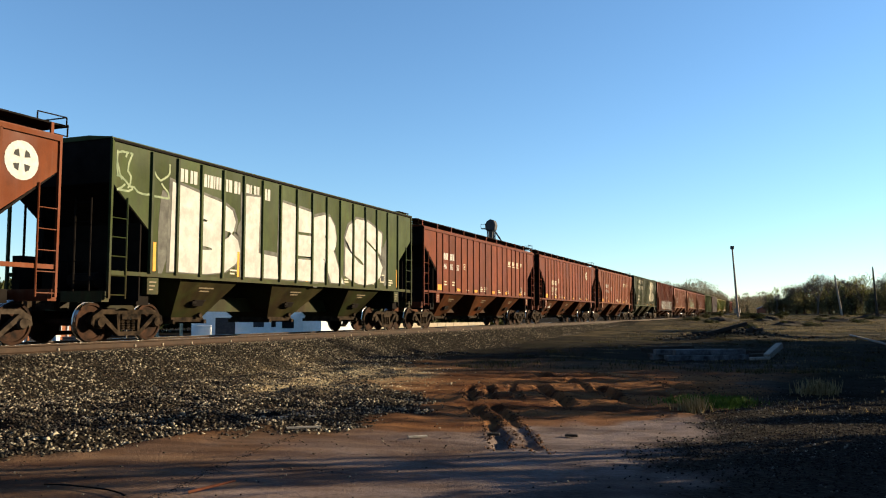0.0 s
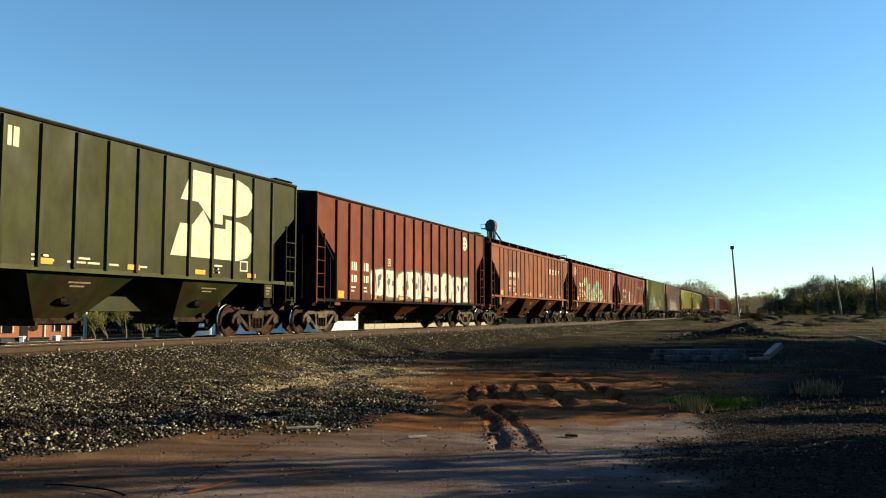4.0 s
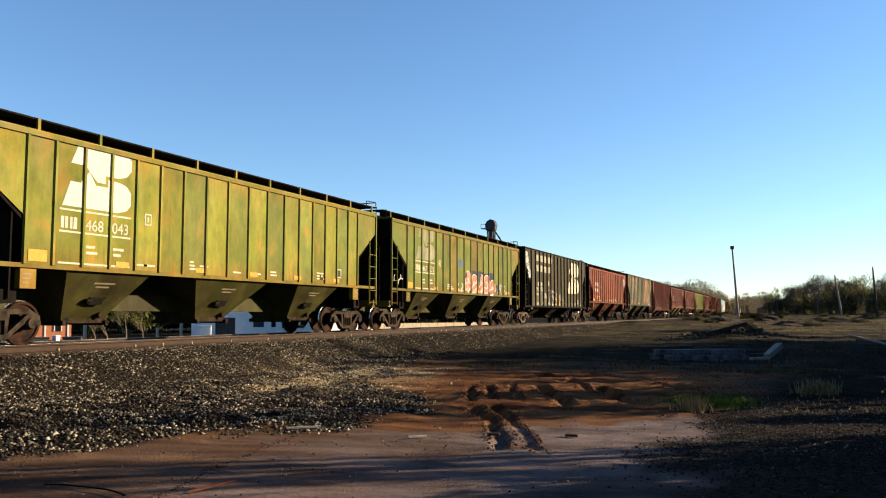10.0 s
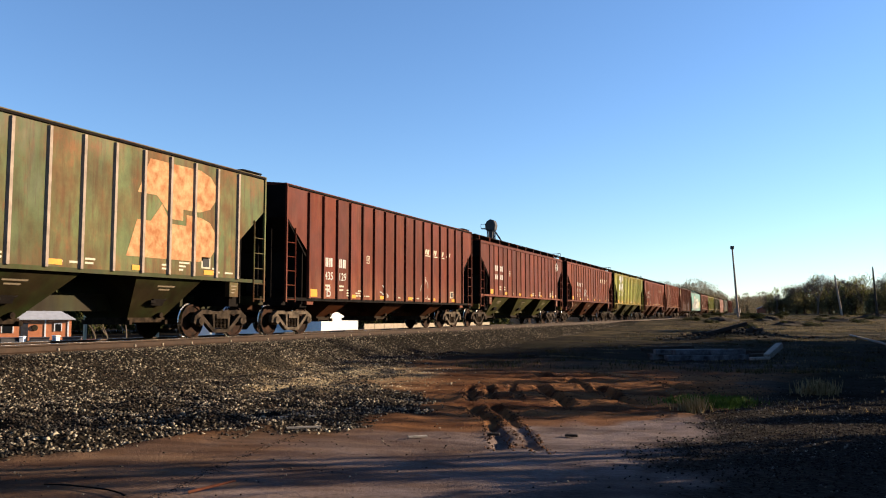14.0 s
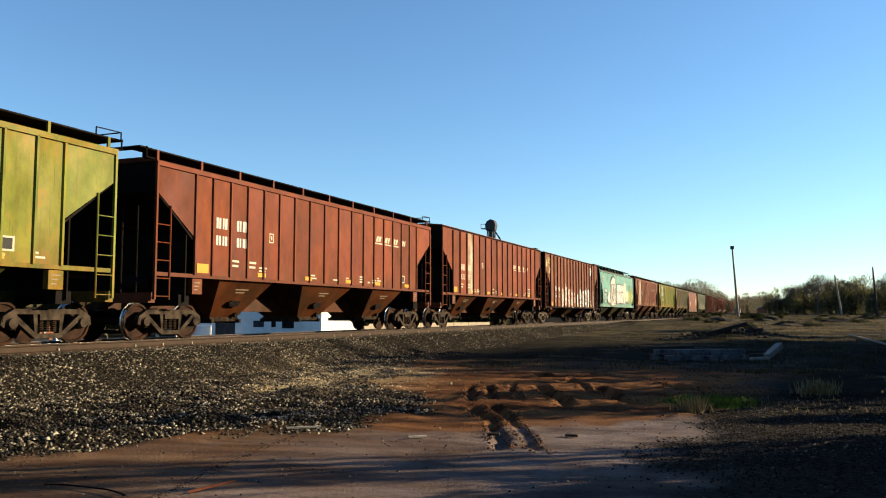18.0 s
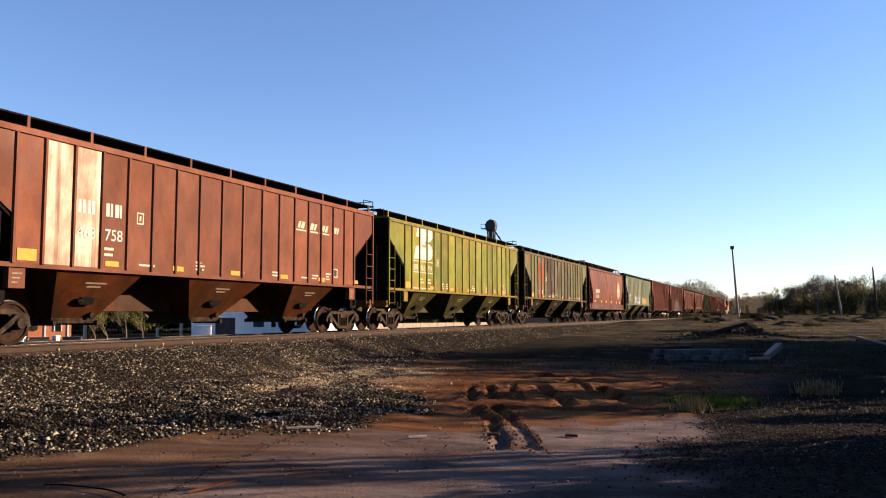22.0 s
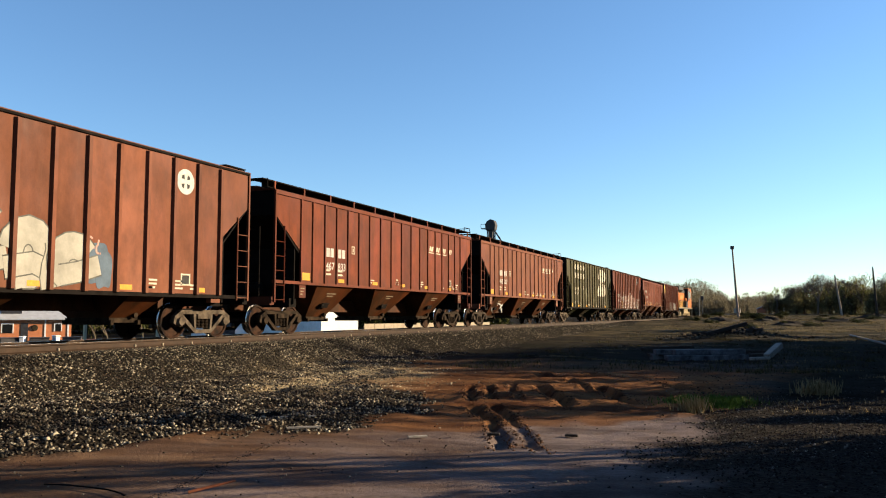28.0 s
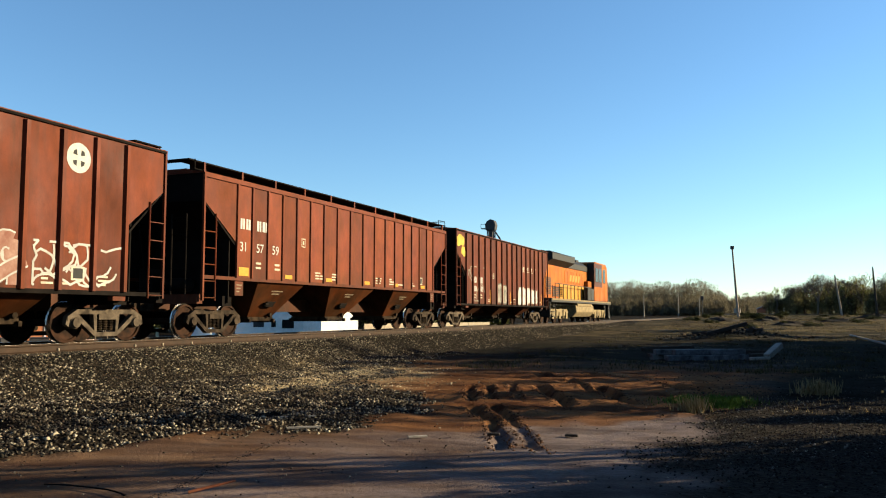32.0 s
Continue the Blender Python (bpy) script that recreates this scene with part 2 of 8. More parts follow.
def grid_mesh(name, xs, ys, zf):
    X, Y = np.meshgrid(xs, ys)
    Z = zf(X, Y)
    v = np.stack([X, Y, Z], -1).reshape(-1, 3)
    nx, ny = len(xs), len(ys)
    i = (np.arange(ny - 1)[:, None] * nx + np.arange(nx - 1)[None, :]).ravel()
    f = np.stack([i, i + 1, i + nx + 1, i + nx], -1)
    me = bpy.data.meshes.new(name)
    me.vertices.add(len(v))
    me.vertices.foreach_set("co", v.ravel())
    me.loops.add(f.size)
    me.loops.foreach_set("vertex_index", f.ravel())
    me.polygons.add(len(f))
    me.polygons.foreach_set("loop_start", np.arange(0, f.size, 4))
    me.polygons.foreach_set("use_smooth", np.ones(len(f), bool))
    me.update()
    me.validate()
    return me, X.ravel(), Y.ravel()


def gravel_edge(y):
    """x up to which the spread ballast reaches, at y."""
    return np.interp(y, (0, 6, 8, 9, 12, 13, 15, 18, 22, 30, 45), (-7.9, -7.45, -6.6, -6.05, -5.3, -5.6, -7.5, -9.2, -9.9, -11.5, -12.2)) + 0.35 * waves(np.zeros_like(y), y, 21, 2.2)


def sandy(x, y):
    """Share of fine tan grit where the ballast thins out over the dirt."""
    u = np.clip((y - 13.5) / 8.0, 0, 1)
    mid = -9.0 - 1.6 * u + 0.4 * waves(x, y, 33, 2.4)
    return np.exp(-((x - mid) / 1.5) ** 2) * smooth(y, 12.6, 14.4) * (1 - smooth(y, 19.0, 22.5))


def zones(x, y):
    """Shares of gravel, red dirt, packed paving and grass at a place."""
    wob = 0.5 * waves(x, y, 31, 2.6) + 0.25 * waves(x, y, 32, 0.8)
    grav = 1 - smooth(x + 0.5 * wob, gravel_edge(y) - 0.35, gravel_edge(y) + 0.35)
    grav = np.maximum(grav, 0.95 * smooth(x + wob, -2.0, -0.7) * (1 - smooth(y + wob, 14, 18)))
    lip = -0.381 * x + 0.925 * y - 0.28 * (0.925 * x + 0.381 * y)      # across the worn edge of the paving
    red = smooth(lip + 0.5 * wob, 10.6, 11.7) * (1 - smooth(y + 2 * wob, 20, 26)) * (1 - smooth(x + wob, -0.9, 0.6))
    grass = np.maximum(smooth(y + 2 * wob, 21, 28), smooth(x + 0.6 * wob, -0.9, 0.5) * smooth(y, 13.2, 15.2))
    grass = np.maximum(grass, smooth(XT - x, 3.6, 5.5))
    return grav, red, grass


def ground_material():
    m, nt, b = mat("ground_earth", 0.97, 0.0, 0.02)
    geo = nt.nodes.new("ShaderNodeNewGeometry")
    P = geo.outputs["Position"]

    def att(name):
        n = nt.nodes.new("ShaderNodeAttribute")
        n.attribute_name = name
        return n.outputs["Fac"]

    turn = nt.nodes.new("ShaderNodeMapping")        # along and across the way that vehicles take over the lot
    turn.inputs["Rotation"].default_value = (0, 0, math.radians(-17))
    nt.links.new(P, turn.inputs["Vector"])
    drift = noise_tex(nt, turn.outputs[0], 1.0, 5, 0.62, (0.35, 2.1, 1.0))
    blot = noise_tex(nt, P, 0.8, 6, 0.7)
    big, mid, fine = noise_tex(nt, P, 0.35, 5), noise_tex(nt, P, 2.3, 6), noise_tex(nt, P, 26, 5, 0.7)
    smear = noise_tex(nt, P, 0.9, 6, 0.65, (0.9, 1.6, 1.0))
    pave = mix(nt, ramp(nt, smear, 0.35, 0.65), (0.068, 0.053, 0.051), (0.174, 0.141, 0.132))
    pave = mix(nt, ramp(nt, mid, 0.50, 0.72, 0, 0.45), pave, (0.0924, 0.050, 0.0262))
    pave = mix(nt, ramp(nt, drift, 0.52, 0.66, 0, 0.5), pave, (0.056, 0.042, 0.040))
    pave = mix(nt, ramp(nt, drift, 0.46, 0.36, 0, 0.55), pave, (0.225, 0.177, 0.165))
    pave = mix(nt, ramp(nt, blot, 0.57, 0.70, 0, 0.45), pave, (0.050, 0.027, 0.017))
    speck = noise_tex(nt, P, 11, 4, 0.7)
    pave = mix(nt, ramp(nt, speck, 0.60, 0.70, 0, 0.55), pave, (0.022, 0.017, 0.014))
    pave = mix(nt, ramp(nt, att("red"), 0.03, 0.35, 0, 0.85), pave, (0.113, 0.0571, 0.0269))
    sep_p = nt.nodes.new("ShaderNodeSeparateXYZ")
    nt.links.new(P, sep_p.inputs[0])
    west = ramp(nt, math_node(nt, "ADD", sep_p.outputs[0], math_node(nt, "MULTIPLY", smear, 3.0)), -1.2, -4.2, 0, 0.85)
    brown = mix(nt, ramp(nt, drift, 0.40, 0.60), (0.128, 0.073, 0.036), (0.052, 0.026, 0.014))
    brown = mix(nt, ramp(nt, blot, 0.52, 0.66, 0, 0.6), brown, (0.075, 0.054, 0.042))
    pave = mix(nt, west, pave, brown)
    red = mix(nt, ramp(nt, mid, 0.3, 0.7), (0.0252, 0.00882, 0.0042), (0.0882, 0.0353, 0.0134))
    tan_noise = noise_tex(nt, P, 1.1, 5, 0.6, (0.25, 1.0, 1.0))
    red = mix(nt, ramp(nt, tan_noise, 0.40, 0.54, 0, 0.9), red, (0.160, 0.076, 0.031))
    red = mix(nt, ramp(nt, smear, 0.52, 0.64, 0, 0.65), red, (0.026, 0.0115, 0.0065))
    # grass is near-black: shade over the right field is put into its colour
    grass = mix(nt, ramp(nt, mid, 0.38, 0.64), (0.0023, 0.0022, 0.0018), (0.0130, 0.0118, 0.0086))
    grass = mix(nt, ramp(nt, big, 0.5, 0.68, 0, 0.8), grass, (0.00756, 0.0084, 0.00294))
    lumpy = noise_tex(nt, P, 0.45, 5, 0.65, (0.5, 1.6, 1.0))
    straw = mix(nt, ramp(nt, lumpy, 0.45, 0.56), (0.0120, 0.0112, 0.0062), (0.096, 0.076, 0.040))
    grass = mix(nt, math_node(nt, "MULTIPLY", ramp(nt, sep_p.outputs[1], 38, 56), ramp(nt, big, 0.35, 0.6, 0.35, 1.0)), grass, straw)
    vor = node(nt, "ShaderNodeTexVoronoi", Scale=19.0)
    nt.links.new(P, vor.inputs["Vector"])
    sep = nt.nodes.new("ShaderNodeSeparateColor")
    nt.links.new(vor.outputs["Color"], sep.inputs[0])
    # near-black: shade between stones and over the right patch is coloured in
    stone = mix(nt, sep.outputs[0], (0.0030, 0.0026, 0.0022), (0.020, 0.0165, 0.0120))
    c = mix(nt, att("red"), pave, red)
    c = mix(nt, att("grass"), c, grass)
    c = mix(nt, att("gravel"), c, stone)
    grit = mix(nt, ramp(nt, fine, 0.35, 0.65), (0.185, 0.135, 0.070), (0.420, 0.335, 0.195))
    c = mix(nt, math_node(nt, "MULTIPLY", att("sand"), ramp(nt, mid, 0.32, 0.50, 0.35, 1.0)), c, grit)
    c = mix(nt, ramp(nt, fine, 0.3, 0.75, 0, 0.5), c, (0.0084, 0.0063, 0.00462))
    nt.links.new(c, b.inputs["Base Color"])
    h = math_node(nt, "ADD", math_node(nt, "MULTIPLY", vor.outputs["Distance"], att("gravel")), math_node(nt, "MULTIPLY", fine, 0.5))
    bump(nt, b, h, 0.7, 0.05)
    return m


GROUND_M = ground_material()
me, gx, gy = grid_mesh("ground", axis((-900, -120, 60), (-120, -36, 6), (-36, -19, 1.0), (-19, -6.8, 0.14), (-6.8, -1.0, 0.055), (-1.0, 5, 0.14), (5, 20, 0.8), (20, 120, 6), (120, 900, 60)),
                       axis((-300, -20, 20), (-20, 3, 1.0), (3, 8.6, 0.12), (8.6, 21.2, 0.055), (21.2, 24, 0.12), (24, 60, 0.4), (60, 140, 3), (140, 500, 20), (500, 3000, 125)), ground_z)
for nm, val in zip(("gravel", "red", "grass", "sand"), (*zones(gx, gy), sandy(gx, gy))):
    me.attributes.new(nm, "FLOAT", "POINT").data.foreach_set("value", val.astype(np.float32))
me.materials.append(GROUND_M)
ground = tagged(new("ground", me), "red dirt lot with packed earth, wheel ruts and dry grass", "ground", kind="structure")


# ---------------- mesh helpers ----------------
def box(bm, x0, x1, y0, y1, z0, z1):
    v = [bm.verts.new(c) for c in ((x0, y0, z0), (x1, y0, z0), (x1, y1, z0), (x0, y1, z0), (x0, y0, z1), (x1, y0, z1), (x1, y1, z1), (x0, y1, z1))]
    for q in ((3, 2, 1, 0), (4, 5, 6, 7), (0, 1, 5, 4), (1, 2, 6, 5), (2, 3, 7, 6), (3, 0, 4, 7)):
        bm.faces.new([v[k] for k in q])


def bar(bm, a, b, r, n=6):
    """A round rod from a to b."""
    a, b = Vector(a), Vector(b)
    d = (b - a).normalized()
    u = d.orthogonal().normalized()
    w = d.cross(u)
    rings = [[bm.verts.new(p + (u * math.cos(6.2832 * k / n) + w * math.sin(6.2832 * k / n)) * r) for k in range(n)] for p in (a, b)]
    for k in range(n):
        bm.faces.new((rings[0][k], rings[0][(k + 1) % n], rings[1][(k + 1) % n], rings[1][k]))
    bm.faces.new(rings[0][::-1])
    bm.faces.new(rings[1])


def prism(bm, pts, axis_k, lo, hi):
    """A polygon, drawn in the two other axes, drawn out along axis_k from lo to hi."""
    def at(p, h):
        c = list(p)
        c.insert(axis_k, h)
        return bm.verts.new(c)
    a, b = [at(p, lo) for p in pts], [at(p, hi) for p in pts]
    n = len(pts)
    bm.faces.new(a[::-1])
    bm.faces.new(b)
    for k in range(n):
        bm.faces.new((a[k], a[(k + 1) % n], b[(k + 1) % n], b[k]))


def disc(bm, profile, n=28, centre=(0, 0, 0)):
    """A body turned about the x axis from (x, radius) pairs."""
    rings = [[bm.verts.new((centre[0] + x, centre[1] + r * math.cos(6.2832 * k / n), centre[2] + r * math.sin(6.2832 * k / n))) for k in range(n)] for x, r in profile]
    for a, b in zip(rings, rings[1:]):
        for k in range(n):
            bm.faces.new((a[k], a[(k + 1) % n], b[(k + 1) % n], b[k]))
    bm.faces.new(rings[0][::-1])
    bm.faces.new(rings[-1])


def loft(bm, sections):
    rings = [[bm.verts.new(p) for p in s] for s in sections]
    n = len(rings[0])
    for a, b in zip(rings, rings[1:]):
        for k in range(n):
            bm.faces.new((a[k], a[(k + 1) % n], b[(k + 1) % n], b[k]))
    bm.faces.new(rings[0][::-1])
    bm.faces.new(rings[-1])


def to_mesh(name, fill, smooth_faces=False, bevel=0.0):
    bm = bmesh.new()
    fill(bm)
    bmesh.ops.recalc_face_normals(bm, faces=bm.faces)
    if bevel:
        bmesh.ops.bevel(bm, geom=bm.edges[:], offset=bevel, segments=1, affect="EDGES", clamp_overlap=True)
    me = bpy.data.meshes.new(name)
    bm.to_mesh(me)
    bm.free()
    if smooth_faces:
        me.polygons.foreach_set("use_smooth", np.ones(len(me.polygons), bool))
    me.materials.append(None)
    return me


def put(name, me, material, parent=None, at=(0, 0, 0), label="", rot=None):
    """Links a mesh as one object; its material belongs to the object, so alike pieces share the mesh."""
    ob = new(name, me)
    ob.parent = parent
    ob.location = at
    if rot:
        ob.rotation_euler = rot
    ob.material_slots[0].link = "OBJECT"
    ob.material_slots[0].material = material
    if label:
        ob["label"] = label
    return ob


def part(name, fill, material, parent, label="", at=(0, 0, 0), smooth_faces=False, bevel=0.0):
    return put(name, to_mesh(name, fill, smooth_faces, bevel), material, parent, at, label)


def thing(name, at=(0, 0, 0), label="", category="", group="", kind="", rz=0.0):
    ob = new(name)
    ob.location, ob.rotation_euler = at, (0, 0, radians(rz))
    ob.empty_display_size = 0.3
    return tagged(ob, label, category, group, kind)


# ================= track =================
RAIL_PROFILE = [(-0.075, -0.186), (0.075, -0.186), (0.075, -0.172), (0.012, -0.15), (0.010, -0.05), (0.037, -0.036), (0.037, -0.006), (0.028, 0.0), (-0.028, 0.0),
                (-0.037, -0.006), (-0.037, -0.036), (-0.010, -0.05), (-0.012, -0.15), (-0.075, -0.172)]
track = thing("railway_track", (XT, 0, 0), "steel rails spiked to timber ties in grey ballast", "railway track", kind="structure")
for sx in (-0.755, 0.755):
    rail = part("rail", lambda bm: prism(bm, [(p[0], p[1]) for p in RAIL_PROFILE], 1, -120, 900), RAIL, track, "rust-brown steel rail", (sx, 0, 0))
    part("rail_head", lambda bm: box(bm, -0.027, 0.027, -120, 900, 0.0, 0.002), RAILTOP, rail, "polished running surface of the rail")
tie_me = to_mesh("tie", lambda bm: box(bm, -1.3, 1.3, -0.11, 0.11, -0.36, -0.188), bevel=0.01)
for k in range(230):
    put("tie", tie_me, TIE, track, (rng.normal(0, 0.02), -6 + k * 0.53, rng.normal(0, 0.004)), rot=(0, 0, rng.normal(0, 0.01)))

CLIP = plain("pale_tie_plate", (0.252, 0.218, 0.168), 0.2, 9, 0.7)
clip_me = to_mesh("rail_anchor", lambda bm: box(bm, 0.755 + 0.012, 0.755 + 0.05, -0.014, 0.014, -0.172, -0.10), bevel=0.004)
for k in range(36):
    put("rail_anchor", clip_me, CLIP, track, (0, 7.8 + 1.45 * k + rng.normal(0, 0.3), 0), "pale steel rail anchor")


# ================= stones, timber, grass =================
def soup(name, verts, faces_n, material, smooth_faces=False):
    """A mesh out of loose faces of faces_n corners each."""
    me = bpy.data.meshes.new(name)
    me.vertices.add(len(verts))
    me.vertices.foreach_set("co", verts.astype(np.float32).ravel())
    me.loops.add(len(verts))
    me.loops.foreach_set("vertex_index", np.arange(len(verts)))
    me.polygons.add(len(verts) // faces_n)
    me.polygons.foreach_set("loop_start", np.arange(0, len(verts), faces_n))
    me.update()
    me.materials.append(material)
    return me


def indexed(name, verts, faces, material):
    n = faces.shape[1]
    me = bpy.data.meshes.new(name)
    me.vertices.add(len(verts))
    me.vertices.foreach_set("co", verts.astype(np.float32).ravel())
    me.loops.add(faces.size)
    me.loops.foreach_set("vertex_index", faces.ravel())
    me.polygons.add(len(faces))
    me.polygons.foreach_set("loop_start", np.arange(0, faces.size, n))
    me.update()
    me.materials.append(material)
    return me


def island_stone(name, dark, light, tint, rare=2.4):
    m, nt, b = mat(name, 0.85, 0.0, 0.1)
    g = nt.nodes.new("ShaderNodeNewGeometry")
    r = g.outputs["Random Per Island"]
    c = mix(nt, math_node(nt, "POWER", r, rare), dark, light)
    # stretched noise darkens the stones in bands that stand for shadows
    shade_bands = noise_tex(nt, g.outputs["Position"], 0.55, 4, 0.6, (0.8, 1.5, 1.0))
    c = mix(nt, ramp(nt, shade_bands, 0.46, 0.60, 0, 0.72), c, dark)
    fr = math_node(nt, "FRACT", math_node(nt, "MULTIPLY", r, 17.3), 0.0)
    c = mix(nt, ramp(nt, fr, 0.6, 1.0, 0, 0.7), c, tint)
    nt.links.new(c, b.inputs["Base Color"])
    return m


STONE = island_stone("crushed_stone", (0.0048, 0.0042, 0.0036), (0.31, 0.272, 0.200), (0.040, 0.027, 0.018), 3.8)
# darker copy of the stone, with the shade on the right in its colour
DARK_SHADED_STONE = island_stone("dark_shaded_crushed_stone", (0.0026, 0.0025, 0.0024), (0.150, 0.147, 0.140), (0.0090, 0.0068, 0.0052), 11.0)
OCTA_V = np.array([(1, 0, 0), (-1, 0, 0), (0, 1, 0), (0, -1, 0), (0, 0, 1), (0, 0, -1)], float)
OCTA_F = np.array([(0, 2, 4), (2, 1, 4), (1, 3, 4), (3, 0, 4), (2, 0, 5), (1, 2, 5), (3, 1, 5), (0, 3, 5)])


def stones(name, x, y, size, label, material=None):
    n = len(x)
    v = np.repeat(OCTA_V[None], n, 0) * rng.uniform(0.55, 1.25, (n, 6, 1)) + rng.normal(0, 0.16, (n, 6, 3))
    a = rng.uniform(0, 6.28, n)
    ca, sa = np.cos(a)[:, None], np.sin(a)[:, None]
    X, Y, Z = v[..., 0], v[..., 1] * 0.8, v[..., 2] * 0.62
    v = np.stack([X * ca - Y * sa, X * sa + Y * ca + Z * 0.3, Z + X * 0.25], -1) * size[:, None, None]
    v += np.stack([x, y, ground_z(x, y) + size * 0.25], -1)[:, None, :]
    f = (OCTA_F[None] + 6 * np.arange(n)[:, None, None]).reshape(-1, 3)
    return tagged(new(name, indexed(name, v.reshape(-1, 3), f, material or STONE)), label, "gravel", kind="stuff")


def scatter(n, x0, x1, y0, y1, keep):
    x, y = rng.uniform(x0, x1, n), rng.uniform(y0, y1, n)
    k = keep(x, y) > rng.uniform(0, 1, n)
    return x[k], y[k]


bx, by = scatter(98000, -14.45, -5.0, 3.5, 26, lambda x, y: zones(x, y)[0] ** 1.5 * np.where(np.abs(x - XT) < 4.6, 1.0, 0.75) * (1 - 0.7 * sandy(x, y)))
bx2, by2 = scatter(26000, -14.45, -10.5, 26, 75, lambda x, y: zones(x, y)[0])
bx, by = np.r_[bx, bx2], np.r_[by, by2]
stones("ballast_stones", bx, by, rng.uniform(0.015, 0.035, len(bx)) * rng.choice((1, 1, 1.25), len(bx)), "grey and tan crushed stone ballast beside the rails")
bx, by = scatter(24000, -13.5, -6.0, 12, 24, lambda x, y: sandy(x, y) * (0.35 + 0.65 * (waves(x, y, 34, 0.9) > -0.1)))
GRIT = island_stone("tan_grit", (0.016, 0.012, 0.008), (0.58, 0.490, 0.320), (0.120, 0.082, 0.044), 1.5)
stones("tan_gravel", bx, by, rng.uniform(0.013, 0.032, len(bx)), "fine tan gravel strewn over the dirt beside the ballast", GRIT)
bx, by = scatter(14000, -16.8, -14.2, 0, 40, lambda x, y: np.ones_like(x))
stones("track_ballast", bx, by, rng.uniform(0.02, 0.042, len(bx)), "crushed stone ballast between the ties")
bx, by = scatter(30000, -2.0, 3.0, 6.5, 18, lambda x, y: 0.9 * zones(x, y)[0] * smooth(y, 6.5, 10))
stones("gravel_patch", bx, by, rng.uniform(0.007, 0.022, len(bx)), "dark grey gravel scattered on packed earth, darkened further for shade", DARK_SHADED_STONE)
bx, by = scatter(2600, -7.5, 0.5, 5, 24, lambda x, y: np.full_like(x, 0.30) + 0.5 * waves(x, y, 77, 1.5).clip(0))
stones("loose_pebbles", bx, by, rng.uniform(0.006, 0.020, len(bx)), "small loose pebbles and clods on red dirt")

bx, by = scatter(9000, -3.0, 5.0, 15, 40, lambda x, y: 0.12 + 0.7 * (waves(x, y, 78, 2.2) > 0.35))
stones("field_stones", bx, by, rng.uniform(0.008, 0.026, len(bx)), "scattered grey stones in stubble, darkened for the shade", DARK_SHADED_STONE)
CLOD = island_stone("earth_clods", (0.0045, 0.0036, 0.0026), (0.115, 0.088, 0.056), (0.026, 0.017, 0.010), 2.2)
bx, by = scatter(9000, -9.5, 13, 24, 100, lambda x, y: (0.10 + 0.8 * (waves(x, y * 0.5, 79, 3.0) > 0.3)) * (x < 0.12 * y + 1.5))
stones("field_clods", bx, by, rng.uniform(0.012, 0.042, len(bx)) * (0.5 + by / 45), "lumps of earth and litter strewn over the field", CLOD)
bx, by = rng.normal(-2.5, 1.5, 500), rng.normal(49.6, 1.6, 500)
stones("heap_clods", bx, by, rng.uniform(0.04, 0.16, 500), "clods and broken wood on the earth heap", CLOD)
# crumbs thrown up along the ruts
REDCLOD = island_stone("red_earth_crumbs", (0.0120, 0.0052, 0.0028), (0.150, 0.070, 0.032), (0.040, 0.018, 0.009), 1.8)
cx_, cy_ = [], []
for (ax, ay), (bx_, by_), w_, dep in RUTS:
    L_ = math.hypot(bx_ - ax, by_ - ay)
    n_ = int(80 * L_)
    t_ = rng.uniform(-0.05, 1.05, n_)
    o_ = rng.choice((-1, 1), n_) * w_ * rng.normal(1.6, 0.5, n_)
    cx_.append(ax + (bx_ - ax) * t_ + (by_ - ay) / L_ * o_), cy_.append(ay + (by_ - ay) * t_ - (bx_ - ax) / L_ * o_)
cx_, cy_ = np.concatenate(cx_), np.concatenate(cy_)
stones("rut_crumbs", cx_, cy_, rng.uniform(0.005, 0.020, len(cx_)) * rng.choice((1, 1, 1.5), len(cx_)), "crumbled red earth along the wheel ruts", REDCLOD)
bx, by = scatter(5200, -8.0, -0.5, 11.5, 24, lambda x, y: zones(x, y)[1] * (0.25 + 0.75 * (waves(x, y, 81, 0.9) > 0.1)))
stones("red_crumbs", bx, by, rng.uniform(0.005, 0.018, len(bx)), "crumbs of red earth on the soft ground", REDCLOD)
t_ = rng.uniform(0, 1, 420)
stones("crumbled_seam", -4.75 - 0.85 * t_ + rng.normal(0, 0.04, 420), 5.2 + 3.5 * t_ + 0.12 * np.sin(9 * t_) + rng.normal(0, 0.05, 420), rng.uniform(0.004, 0.011, 420), "crumbled dark seam across the packed earth", DARK_SHADED_STONE)

# ---------------- timber and litter ----------------
GREYWOOD = plain("weathered_grey_timber", (0.036, 0.037, 0.041), 0.45, 3, 0.9, other=(0.125, 0.130, 0.142))
PALEWOOD = plain("pale_cut_timber", (0.218, 0.197, 0.168), 0.2, 8, 0.9)
STICK = plain("reddish_stick_bark", (0.120, 0.0400, 0.0190), 0.3, 9, 0.9)


def beam(name, a, b, w, h, material, label, category="timber", group=""):
    """A squared timber from a to b, the points giving its underside."""
    a, b = Vector(a), Vector(b)
    L = (b - a).length
    ob = part(name, lambda bm: box(bm, -w / 2, w / 2, 0, L, 0, h), material, None, bevel=0.015)
    d = (b - a).normalized()
    ob.matrix_world = Matrix.Translation(a) @ d.to_track_quat("Y", "Z").to_matrix().to_4x4()
    return tagged(ob, label, category, group)


def gz(x, y):
    return float(ground_z(x, y))


